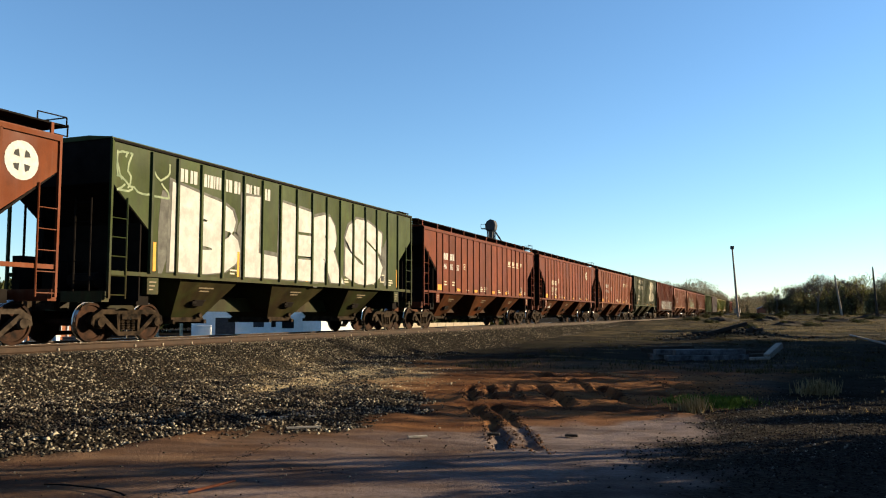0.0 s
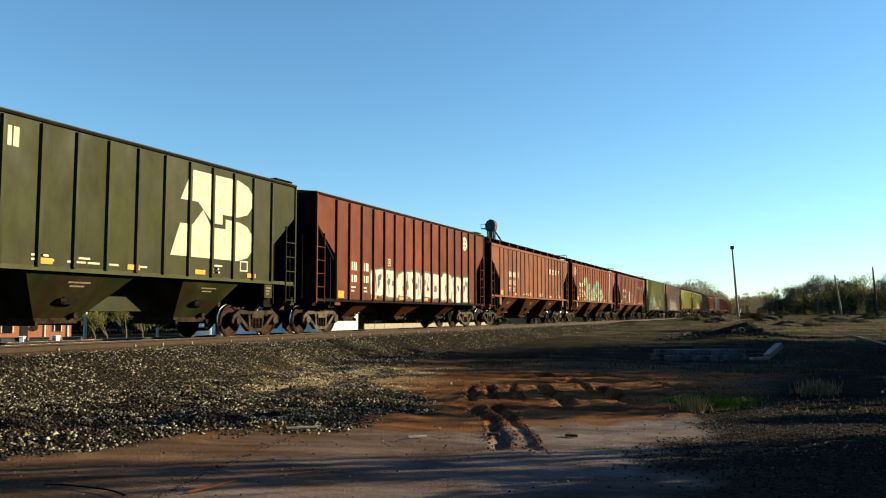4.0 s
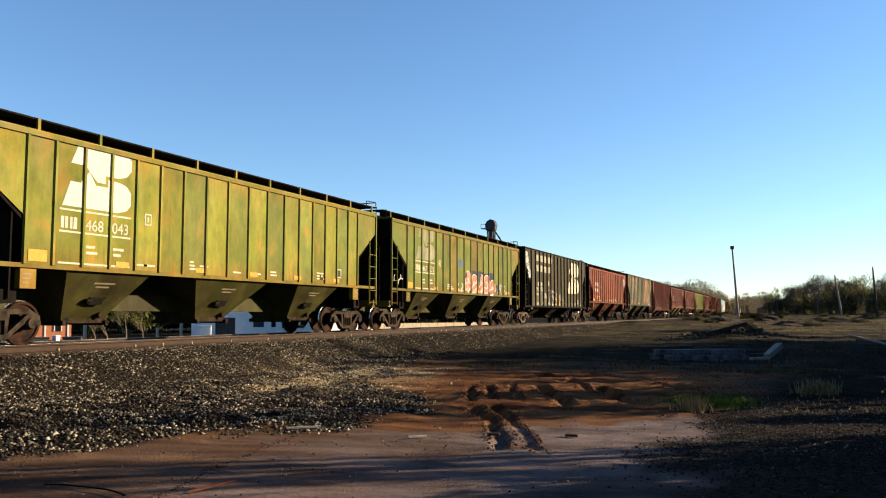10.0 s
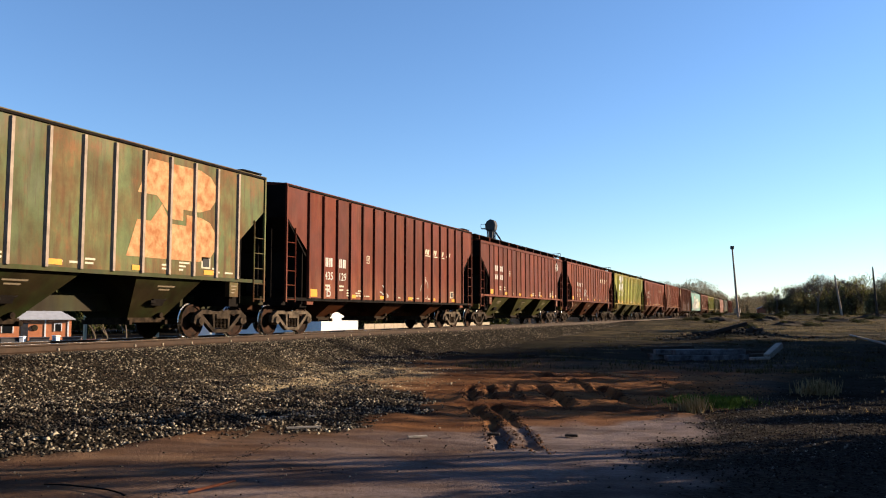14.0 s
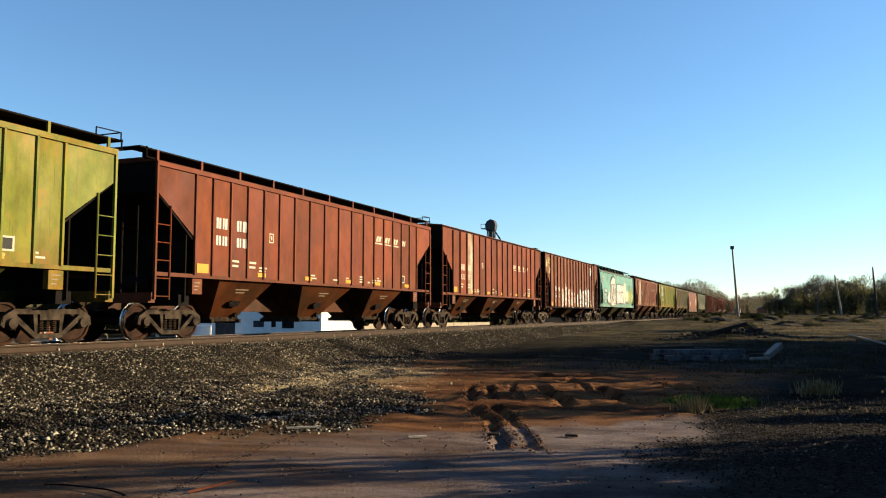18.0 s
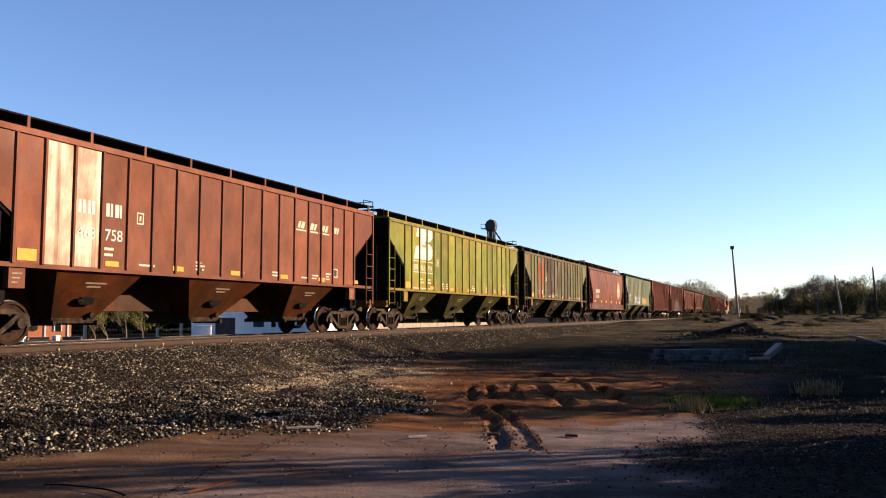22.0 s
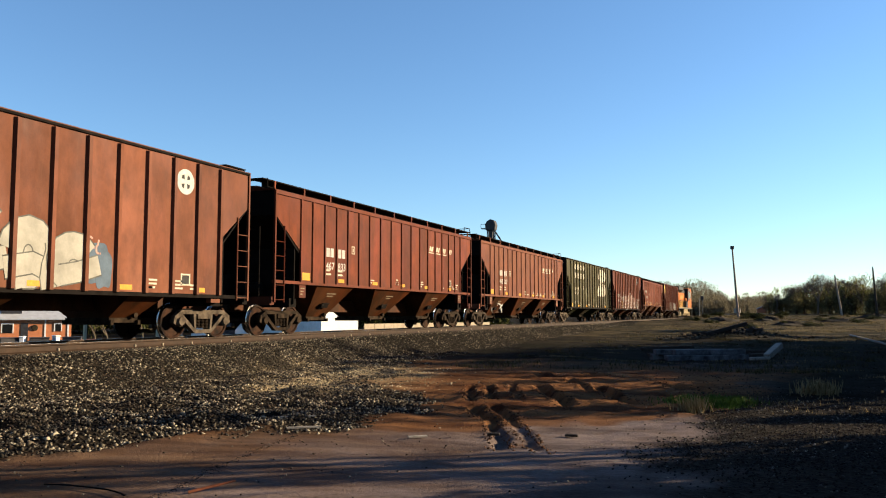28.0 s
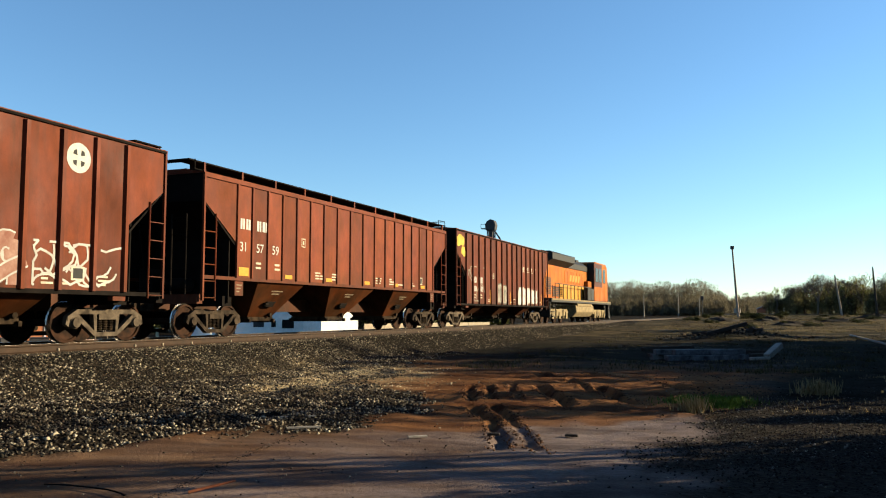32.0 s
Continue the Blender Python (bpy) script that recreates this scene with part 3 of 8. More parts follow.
TL = "weathered grey railway tie lying on the ground"
zt0 = gz(-2.6, 28.5)
d2 = Vector((0.83, 0.56, 0))
for k, (off, lift, sh) in enumerate(((0.0, 0.0, 0.0), (0.36, 0.0, 0.12), (0.74, 0.0, -0.2), (0.22, 0.185, 0.35), (0.58, 0.185, -0.15))):
    p = Vector((-3.45, 27.75, zt0)) + Vector((-0.56, 0.83, 0)) * off + d2 * sh + Vector((0, 0, lift))
    beam("railway_tie", p, p + d2 * (2.95 - 0.1 * k) + Vector((-0.56, 0.83, 0)) * (0.07, -0.05, 0.1, 0.12, -0.08)[k], 0.25, 0.18, GREYWOOD, TL, group="stacked old ties")
for (xa, ya), (xb, yb), w, h, m_, lab in (((-3.6, 30.4), (-1.5, 31.6), 0.22, 0.15, GREYWOOD, TL), ((-4.3, 29.6), (-2.5, 31.1), 0.23, 0.14, TIE, "dark railway tie lying on the ground"), ((-2.2, 33.2), (-0.4, 33.6), 0.20, 0.14, TIE, "dark railway tie lying on the ground"), ((-5.2, 33.8), (-3.3, 34.9), 0.22, 0.15, TIE, "dark railway tie lying on the ground"), ((-0.9, 28.6), (-0.35, 29.2), 0.16, 0.10, PALEWOOD, "short pale broken piece of a tie")):
    beam("railway_tie", (xa, ya, gz(xa, ya)), (xb, yb, gz(xb, yb)), w, h, m_, lab, group="stacked old ties")
beam("railway_tie", (-0.42, 29.9, zt0), (0.0, 31.0, zt0 + 0.36), 0.22, 0.2, PALEWOOD, "pale split tie propped up at an angle", group="stacked old ties")
beam("railway_tie", (-1.0, 29.6, zt0), (-0.3, 30.3, zt0 + 0.02), 0.25, 0.2, TIE, "dark railway tie lying on the ground", group="stacked old ties")
for (xa, ya, za), (xb, yb, zb_), w, h in (((-3.75, 47.6, 0.0), (-1.66, 48.6, 0.44), 0.26, 0.20), ((-4.6, 49.0, 0.0), (-2.4, 48.2, 0.02), 0.24, 0.19), ((-1.45, 48.5, -0.05), (-1.20, 48.4, 0.30), 0.30, 0.24), ((-3.1, 51.4, 0.0), (-0.9, 50.6, 0.1), 0.24, 0.19)):
    beam("railway_tie", (xa, ya, gz(xa, ya) + za), (xb, yb, gz(xb, yb) + zb_), w, h, TIE, "dark old railway tie on an earth heap", group="ties on the heap")
beam("fallen_pole", (3.9, 54.5, gz(3.9, 54.5) + 0.03), (4.7, 40.5, gz(4.7, 40.5) + 0.03), 0.10, 0.09, PALEWOOD, "pale fallen pole in dry grass", "pole")
HEAPEARTH = plain("dark_turned_earth", (0.0085, 0.0066, 0.0048), 0.5, 1.5, 0.95, other=(0.034, 0.025, 0.015))


def earth_mound(x, y, w, dpt, h, seed, label):
    """A low uneven heap of turned earth."""
    n, rr = 22, np.random.default_rng(seed)
    ph = rr.uniform(0, 6.28, 8)

    def fill(bm):
        rings = [[] for _ in range(6)]
        for q, ring in enumerate(rings):
            f = 1 - q / 5.4
            for k in range(n):
                a = 6.2832 * k / n
                wob = 1 + 0.13 * math.sin(3 * a + ph[0]) + 0.09 * math.sin(5 * a + ph[1] + q) + rr.uniform(-0.05, 0.05)
                px_, py_ = w / 2 * f * wob * math.cos(a), dpt / 2 * f * wob * math.sin(a)
                ring.append((px_, py_, gz(x + px_, y + py_) - 0.06 + h * (1 - f ** 1.6) * (1 + 0.22 * math.sin(2 * a + ph[2] + q)) + rr.uniform(-0.03, 0.05) * (q > 0)))
        loft(bm, rings)
    m = part("earth_mound", fill, HEAPEARTH, None)
    m.location = (x, y, 0)
    return tagged(m, label, "mound", "earth mounds in the field")


earth_mound(-5.2, 81.0, 4.2, 4.5, 0.42, 1, "dark heap of turned earth beside the railway")
earth_mound(-0.9, 82.5, 2.9, 3.5, 0.40, 2, "small dark heap of earth in dry grass")
earth_mound(0.8, 73.5, 3.3, 3.0, 0.34, 3, "low dark mound of earth in dry grass")
earth_mound(5.2, 79.0, 4.2, 2.6, 0.30, 4, "low dark mound of earth in dry grass")
earth_mound(9.0, 92.0, 5.0, 2.6, 0.45, 5, "low dark mound of earth before the thicket")
sx, sy = -4.62, 5.62
stick = part("stick", lambda bm: (bar(bm, (0, 0, 0), (0.16, 0.22, 0.035), 0.013), bar(bm, (0.16, 0.22, 0.035), (0.22, 0.34, 0.05), 0.010)), STICK, None)
stick.location = (sx, sy, gz(sx, sy) + 0.015)
tagged(stick, "reddish brown broken stick lying on packed earth", "stick")
for (x, y), L, a in (((-4.22, 9.14), 0.24, 0.75), ((-6.5, 9.8), 0.5, 0.75), ((-6.0, 9.2), 0.45, 0.7)):
    ch = part("wood_chip", lambda bm: box(bm, -0.025, 0.025, 0, L, 0, 0.02), PALEWOOD, None)
    ch.matrix_world = pose(x, y, gz(x, y) + 0.012, 0, 0, -90 + math.degrees(a))
    tagged(ch, "pale splinter of wood on the ground", "wood chip", "wood chips")
for x, y, a in ((-3.44, 9.82, 0.25), (-2.52, 10.13, 0.1)):
    ch = part("wood_chip", lambda bm: box(bm, -0.03, 0.03, 0, 0.16, 0, 0.03), TIE, None, bevel=0.006)
    ch.matrix_world = pose(x, y, gz(x, y) + 0.01, 0, 0, -90 + math.degrees(a))
    tagged(ch, "dark broken chip of wood on packed earth", "wood chip", "wood chips")
WIRE_AT = [Vector((-5.95 + 0.11 * k, 5.35 + 0.045 * k - 0.006 * k * k, gz(-5.95 + 0.11 * k, 5.35) + 0.03)) for k in range(10)]
wire = part("wire", lambda bm: loft(bm, [[p + Vector((0, 0.008 * math.cos(1.2566 * j), 0.008 * math.sin(1.2566 * j))) for j in range(5)] for p in WIRE_AT]), GRIME_AND_SHADE, None)
tagged(wire, "thin dark bent wire lying on packed earth", "wire")


def blades(name, cx, cy, spread, n, h, material, label, kind=""):
    x, y = cx + rng.normal(0, spread, n), cy + rng.normal(0, spread * 1.1, n)
    return blade_mesh(name, x, y, h, material, label, kind)


def blade_mesh(name, x, y, h, material, label, kind):
    n = len(x)
    hh = h * rng.uniform(0.45, 1.1, n)
    a = rng.uniform(0, 6.28, n)
    lean = rng.uniform(0.1, 0.75, n) * hh
    w = 0.006 + 0.012 * rng.uniform(0, 1, n) * (h / 0.3) ** 0.5
    z = ground_z(x, y) - 0.01
    dx, dy = np.cos(a), np.sin(a)
    v = np.stack([np.stack([x - dy * w, y + dx * w, z], -1), np.stack([x + dy * w, y - dx * w, z], -1), np.stack([x + dx * lean, y + dy * lean, z + hh], -1)], 1)
    return tagged(new(name, soup(name, v.reshape(-1, 3), 3, material)), label, "grass", kind=kind)


def leafy(name, dark, light, rough=0.7, through_light=0.0):
    m, nt, b = mat(name, rough)
    g = nt.nodes.new("ShaderNodeNewGeometry")
    c = mix(nt, g.outputs["Random Per Island"], dark, light)
    nt.links.new(c, b.inputs["Base Color"])
    if through_light:
        tl, ms = nt.nodes.new("ShaderNodeBsdfTranslucent"), nt.nodes.new("ShaderNodeMixShader")
        ms.inputs[0].default_value = through_light
        nt.links.new(c, tl.inputs["Color"])
        nt.links.new(b.outputs[0], ms.inputs[1])
        nt.links.new(tl.outputs[0], ms.inputs[2])
        nt.links.new(ms.outputs[0], nt.nodes["Material Output"].inputs["Surface"])
    return m


GREENGRASS, DRYGRASS = leafy("green_grass", (0.0126, 0.0294, 0.00336), (0.0504, 0.0924, 0.0126), 0.7, 0.3), leafy("dry_grass", (0.0756, 0.0588, 0.0252), (0.252, 0.193, 0.101), 0.7, 0.3)
# blades coloured dark and hardly brown to carry the same shade
FIELDGRASS = leafy("field_grass", (0.0085, 0.0092, 0.0052), (0.050, 0.043, 0.025), 0.7, 0.3)
blades("green_grass_tuft", -1.15, 14.85, 0.30, 5200, 0.10, GREENGRASS, "low tuft of fresh green grass", "stuff")
blades("dry_grass_tuft", 0.62, 16.6, 0.15, 420, 0.30, DRYGRASS, "tuft of dry straw-coloured grass", "stuff")
blades("straw_tuft", -1.28, 13.35, 0.10, 260, 0.26, DRYGRASS, "small tuft of dry straw-coloured grass", "stuff")
blades("weed_tuft", 0.4, 14.6, 0.8, 160, 0.08, DRYGRASS, "short dry weeds on gravel", "stuff")
gx_, gy_ = scatter(60000, -14, 14, 18, 70, lambda x, y: zones(x, y)[2] * (0.15 + 0.85 * (waves(x, y, 55, 3.0) > 0.15)) * (x > -11.5) * np.clip(26 / y, 0, 1))
blade_mesh("field_grass", gx_, gy_, 0.05, FIELDGRASS, "patchy dry field grass", "stuff")
gx_, gy_ = scatter(26000, -12.5, 25, 50, 130, lambda x, y: (waves(x, y, 56, 6.0) > -0.1).astype(float))
WEEDS = leafy("dark_weeds", (0.010, 0.011, 0.0045), (0.060, 0.052, 0.022), 0.7, 0.3)
wx_, wy_ = [], []
for k in range(230):
    y = 22 + 88 * rng.uniform(0, 1) ** 1.3
    x = rng.uniform(-9.0, 0.118 * y + 2.0)
    r_ = rng.uniform(0.15, 0.9) * (0.5 + y / 90)
    m_ = int(40 + 90 * r_)
    wx_.append(x + rng.normal(0, r_, m_)), wy_.append(y + rng.normal(0, r_ * 0.45, m_))
blade_mesh("weed_clumps", np.concatenate(wx_), np.concatenate(wy_), 0.15, WEEDS, "dark clumps of low weeds in the field", "stuff")
wx_, wy_ = [], []
for k in range(90):
    y = 20 + 80 * rng.uniform(0, 1) ** 1.2
    x = rng.uniform(-8.0, 0.118 * y + 2.0)
    r_ = rng.uniform(0.2, 0.8) * (0.5 + y / 70)
    m_ = int(40 + 80 * r_)
    wx_.append(x + rng.normal(0, r_, m_)), wy_.append(y + rng.normal(0, r_ * 0.3, m_))
blade_mesh("straw_patches", np.concatenate(wx_), np.concatenate(wy_), 0.07, DRYGRASS, "pale flattened straw in patches", "stuff")
wx_, wy_ = [], []
for k in range(120):
    y = rng.uniform(58, 112)
    x = rng.uniform(-9.0, 0.118 * y + 3.0)
    r_ = rng.uniform(0.5, 1.8)
    m_ = int(90 * r_)
    wx_.append(x + rng.normal(0, r_, m_)), wy_.append(y + rng.normal(0, 0.6, m_))
blade_mesh("tall_straw", np.concatenate(wx_), np.concatenate(wy_), 0.13, DRYGRASS, "patches of tall pale straw beyond the lot", "stuff")
blade_mesh("far_grass", gx_, gy_, 0.075, FIELDGRASS, "tall dry grass beyond the lot", "stuff")

# ================= trees =================
BARK, GREYBARK = plain("brown_bark", (0.0462, 0.0336, 0.0235), 0.3, 6, 0.95), plain("grey_bark", (0.084, 0.0672, 0.0521), 0.3, 6, 0.95)
CEDAR = leafy("cedar_foliage", (0.0101, 0.0151, 0.00504), (0.0504, 0.0521, 0.0151), 0.7, 0.2)
BRUSH = leafy("olive_brown_brush", (0.018, 0.019, 0.010), (0.155, 0.142, 0.062), 0.7, 0.4)
SPRING = leafy("young_yellow_green_leaves", (0.0504, 0.0546, 0.0134), (0.168, 0.16, 0.0336), 0.7, 0.45)
TWIG = leafy("bare_twigs", (0.0378, 0.0294, 0.021), (0.101, 0.0773, 0.0554))


def limb_tree(seed, height, levels=4, spread=0.55, first=0.25):
    """Branch segments (a, b, ra, rb) of a forking tree, and its twig ends."""
    r = np.random.default_rng(seed)
    segs, tips = [], []

    def grow(p, d, length, rad, lev):
        q = p + d * length
        segs.append((p, q, rad, rad * 0.68))
        if lev == 0:
            tips.append((q, d))
            return
        for k in range(r.integers(2, 4)):
            nd = d + r.normal(0, spread, 3) + np.array([0, 0, 0.18])
            nd /= np.linalg.norm(nd)
            grow(q if k else q, nd, length * r.uniform(0.62, 0.86), rad * 0.62, lev - 1)
        tips.append((q, d))
    grow(np.zeros(3), np.array([r.normal(0, 0.05), r.normal(0, 0.05), 1.0]), height * first, height * 0.022, levels)
    return segs, tips


def limb_mesh(name, segs, material, sides=5, thin=0.0):
    V, F = [], []
    for a, b, ra, rb in segs:
        d = (b - a) / (np.linalg.norm(b - a) + 1e-9)
        u = np.cross(d, (0.3, 0.9, 0.2))
        u /= np.linalg.norm(u)
        w = np.cross(d, u)
        o = len(V)
        for p, r in ((a, ra), (b, rb)):
            for k in range(sides):
                t = 6.2832 * k / sides
                V.append(p + (u * math.cos(t) + w * math.sin(t)) * max(r, thin))
        for k in range(sides):
            F.append((o + k, o + (k + 1) % sides, o + sides + (k + 1) % sides, o + sides + k))
    return indexed(name, np.array(V), np.array(F), material)


def leaf_mesh(name, centres, per, radius, size, material, seed):
    r = np.random.default_rng(seed)
    c = np.repeat(np.array(centres), per, 0)
    c = c + r.normal(0, radius, c.shape)
    n = len(c)
    u, w = r.normal(0, 1, (n, 3)), r.normal(0, 1, (n, 3))
    u /= np.linalg.norm(u, axis=1)[:, None]
    w = np.cross(u, w)
    w /= np.linalg.norm(w, axis=1)[:, None]
    s = size * r.uniform(0.5, 1.3, (n, 1))
    v = np.stack([c - u * s, c + w * s * 0.6, c + u * s, c - w * s * 0.6], 1)
    return soup(name, v.reshape(-1, 3), 4, material)


def tree_kind(seed, height, leaf, per, radius, size, levels=4, spread=0.55, first=0.25, bark=BARK, skirt=0):
    segs, tips = limb_tree(seed, height, levels, spread, first)
    q = height / max(s[1][2] for s in segs)
    segs, tips = [(a * q, b * q, ra * q, rb * q) for a, b, ra, rb in segs], [(t * q, d) for t, d in tips]
    tr = limb_mesh("trunk", segs, bark)
    r = np.random.default_rng(seed + 90)
    ends = [t[0] for t in tips]
    for k in range(skirt):
        a, d = r.uniform(0, 6.28), height * 0.30 * r.uniform(0.2, 1) ** 0.5
        ends.append(np.array([d * math.cos(a), d * math.sin(a), height * r.uniform(0.03, 0.55)]))
    cr = leaf_mesh("crown", ends, per, radius, size, leaf, seed) if leaf else None
    return tr, cr


KINDS = {
    "cedar": [tree_kind(s, 6.0, CEDAR, 26, 0.42, 0.17, 4, 0.6, 0.20) for s in (1, 2, 3)],
    "shrub": [tree_kind(s, 5.2, BRUSH, 22, 0.38, 0.14, 4, 0.75, 0.10, skirt=34) for s in (9, 10)],
    "hedge": [tree_kind(s, 5.0, CEDAR, 34, 0.45, 0.20, 4, 0.75, 0.10, skirt=60) for s in (11, 12)],
    "sparse": [tree_kind(s, 5.0, BRUSH, 7, 0.5, 0.15, 4, 0.75, 0.10, skirt=50) for s in (13, 14)],
    "spring": [tree_kind(s, 7.0, SPRING, 9, 0.35, 0.13, 4, 0.5, 0.24, GREYBARK) for s in (4, 5)],
    "bare": [tree_kind(s, 9.0, TWIG, 6, 0.30, 0.10, 5, 0.45, 0.25, GREYBARK) for s in (6, 7, 8)],
}
TREE_LABEL = {"sparse": "thin half-bare bush with scattered leaves", "hedge": "dense dark green overgrown hedge bush", "shrub": "dense olive-green shrub with foliage to the ground", "cedar": "dense dark green evergreen tree at the field's edge", "spring": "slender tree with sparse yellow-green young leaves", "bare": "leafless grey-brown tree with fine twigs"}


def tree(kind, k, x, y, scale, rz, group="", slim=1.0):
    tr, cr = KINDS[kind][k % len(KINDS[kind])]
    t = thing("tree", (x, y, gz(x, y) - 0.05), TREE_LABEL[kind], "tree", group, rz=rz)
    t.scale = (scale * slim, scale * slim, scale * rng.uniform(0.9, 1.1))
    for nm, me in (("trunk", tr), ("crown", cr)):
        o = new(nm, me)
        o.parent = t
    return t


# the thicket beyond the field
for k in range(64):
    f = k / 63
    x = -1.5 + 21 * f + rng.normal(0, 0.7)
    y = 158 - 32 * f + rng.normal(0, 5)
    kind = ("shrub", "bare", "spring", "bare", "shrub", "bare", "spring", "bare")[k % 8]
    tree(kind, k, x, y, rng.uniform(0.75, 1.05) * (0.5 + 0.5 * min(1, f * 5)) * (0.62 if kind == "bare" else 0.80), rng.uniform(0, 360), "thicket beyond the field")
for k in range(46):
    f = k / 45
    tree("shrub", k, -1.0 + 21 * f + rng.normal(0, 0.5), 150 - 30 * f + rng.normal(0, 2), rng.uniform(0.36, 0.62), rng.uniform(0, 360), "thicket beyond the field")
# low bushes scattered over the far field
for k in range(34):
    y = rng.uniform(62, 116)
    tree("hedge", k, rng.uniform(-8.5, 0.115 * y + 1.0), y, rng.uniform(0.045, 0.10), rng.uniform(0, 360), "low bushes in the field", rng.uniform(1.8, 3.6))
# bushes and trees beside the lot that throw long shade over it, given as (along the shadow's edge, towards the sun, scale, kind)
SHADE = [(c, 11.4 + 0.4 * (k % 2), 1.04, "hedge" if c < 4 else "sparse", 0.72 if c < 4 else 0.4) for k, c in enumerate((-4.5, -3.3, -2.0, -0.7, 0.5, 1.7, 2.9, 4.1, 4.9, 5.7, 6.6))]
SHADE += [(8.2, 11.8, 1.10, "sparse", 0.30), (8.7, 13.2, 1.10, "sparse", 0.26)]
SHADE += [(9.4, 13.4, 0.34, "hedge", 0.9), (10.5, 14.4, 0.40, "hedge", 0.8)]
SHADE += [(11.7, 16.0, 1.08, "sparse", 0.26), (12.3, 16.4, 1.08, "sparse", 0.26), (12.9, 17.0, 1.06, "sparse", 0.26)]
SHADE += [(c, 0.846 * c + 4.4, 0.70, "hedge", 0.7) for c in (13.6, 15.0, 16.4, 17.6)]
SHADE += [(c, 0.846 * c + 5.0, 0.02 + 0.046 * c, "hedge", 0.68) for c in (18.9, 20.4, 22.0, 23.6, 25.2, 26.6)]
SHADE += [(c, 0.846 * c + 4.6, 1.2, "hedge", 0.8) for c in (28.3, 30.2, 32.2, 34.2)] + [(36.4, 37.4, 1.2, "hedge", 0.7)]
SHADE += [(c, 9.7, 0.50, "hedge", 0.9) for c in (1.0, 2.0, 3.0, 4.0, 5.0)] + [(c, 9.9, 0.42, "hedge", 0.9) for c in (5.6, 6.3, 7.0)] + [(c, 9.9, 0.34, "hedge", 1.0) for c in (7.6, 8.2)] + [(7.5, 14.2, 1.15, "sparse", 0.16)]
SHADE += [(43, 42, 1.0, "cedar", 1.0), (52, 50, 1.0, "cedar", 1.0)]
for c, a, sc, kind, slim in SHADE:
    x, y = -0.56 * c + 0.83 * a, 0.83 * c + 0.56 * a
    tree(kind, int(x * 7), x, y, sc, x * 50, "trees beside the lot", slim)
tree("hedge", 1, 1.95, 13.6, 0.15, 40, "trees beside the lot")


def woods(name, x0, y0, x1, y1, n, material, label, h=(7, 12), depth=40, wide=0.07):
    V = []
    r = np.random.default_rng(len(name) + n)
    for k in range(n):
        t = r.uniform(0, 1)
        px, py = x0 + (x1 - x0) * t + r.normal(0, 6), y0 + (y1 - y0) * t + r.uniform(0, depth)
        H = r.uniform(*h)
        z0 = gz(px, py)
        m = 420
        zz = z0 + H * r.uniform(0.05, 1, m) ** 0.8
        wdt = 0.30 * H * np.sqrt(np.clip(1.05 - ((zz - z0) / H - 0.45) ** 2 * 3, 0.05, 1))
        c = np.stack([px + r.normal(0, 0.5, m) * wdt, py + r.normal(0, 0.5, m) * wdt, zz], -1)
        d = np.stack([r.normal(0, 0.45, m), r.normal(0, 0.45, m), r.uniform(0.4, 1.2, m)], -1) * r.uniform(0.4, 1.1, (m, 1))
        side = np.cross(d, r.normal(0, 1, (m, 3)))
        side = side / np.linalg.norm(side, axis=1)[:, None] * wide
        V.append(np.stack([c - side, c + side, c + d], 1).reshape(-1, 3))
        tr = np.array([[(px - 0.07, py, z0), (px + 0.07, py, z0), (px, py, z0 + H * 0.9)]]).reshape(-1, 3)
        V.append(tr)
    return tagged(new(name, soup(name, np.concatenate(V), 3, material)), label, "woods", kind="stuff")


FARBRUSH = leafy("brown_brush", (0.046, 0.040, 0.027), (0.165, 0.142, 0.092), 0.7, 0.3)
woods("far_woods", -64, 285, -24, 300, 230, FARBRUSH, "band of leafless brown woods in the distance", (6, 13), 40, 0.05)
woods("far_brush", -66, 262, -16, 284, 330, FARBRUSH, "low brown brush before the distant woods", (2, 6), 20, 0.07)
woods("distant_woods", -26, 330, 0, 560, 150, FARBRUSH, "distant leafless woods along the railway", (6, 10), 60)
woods("far_thicket", 14, 150, 120, 240, 160, BRUSH, "distant dark green thicket", (3.5, 5.5), 40, 0.08)
woods("town_trees", -118, 50, -52, 128, 330, CEDAR, "dark trees behind the sheds", (5.0, 7.0), 15, 0.28)

# ================= poles, tower, sheds =================
POLEWOOD = plain("grey_brown_pole_wood", (0.205, 0.165, 0.130), 0.3, 5, 0.9)
WHITEWALL = plain("white_painted_boards", (0.622, 0.622, 0.613), 0.08, 2, 0.7)
TINROOF = plain("pale_metal_roof", (0.378, 0.386, 0.395), 0.12, 2, 0.5, 0.3)
BRICK = plain("red_brown_brick", (0.235, 0.084, 0.0462), 0.25, 5, 0.9)
DARKMETAL = plain("dark_grey_metal", (0.0378, 0.0378, 0.042), 0.25, 3, 0.6, 0.3)


def utility_pole(x, y, h, lean, arms, label, wood=None):
    p = thing("utility_pole", (x, y, gz(x, y) - 0.05), label, "utility pole", "poles along the railway")
    top = Vector((lean, 0, h))
    part("post", lambda bm: loft(bm, [[tuple(c + Vector((math.cos(6.2832 * k / 9) * r, math.sin(6.2832 * k / 9) * r, 0))) for k in range(9)] for c, r in ((Vector((0, 0, 0)), 0.15), (top * 0.5, 0.12), (top, 0.085))]), wood or POLEWOOD, p)
    if arms:
        part("cap", lambda bm: box(bm, -0.2, 0.2, -0.2, 0.2, -0.15, 0.2), DARKMETAL, p, "dark fitting on the pole's top", at=tuple(top))
    return p


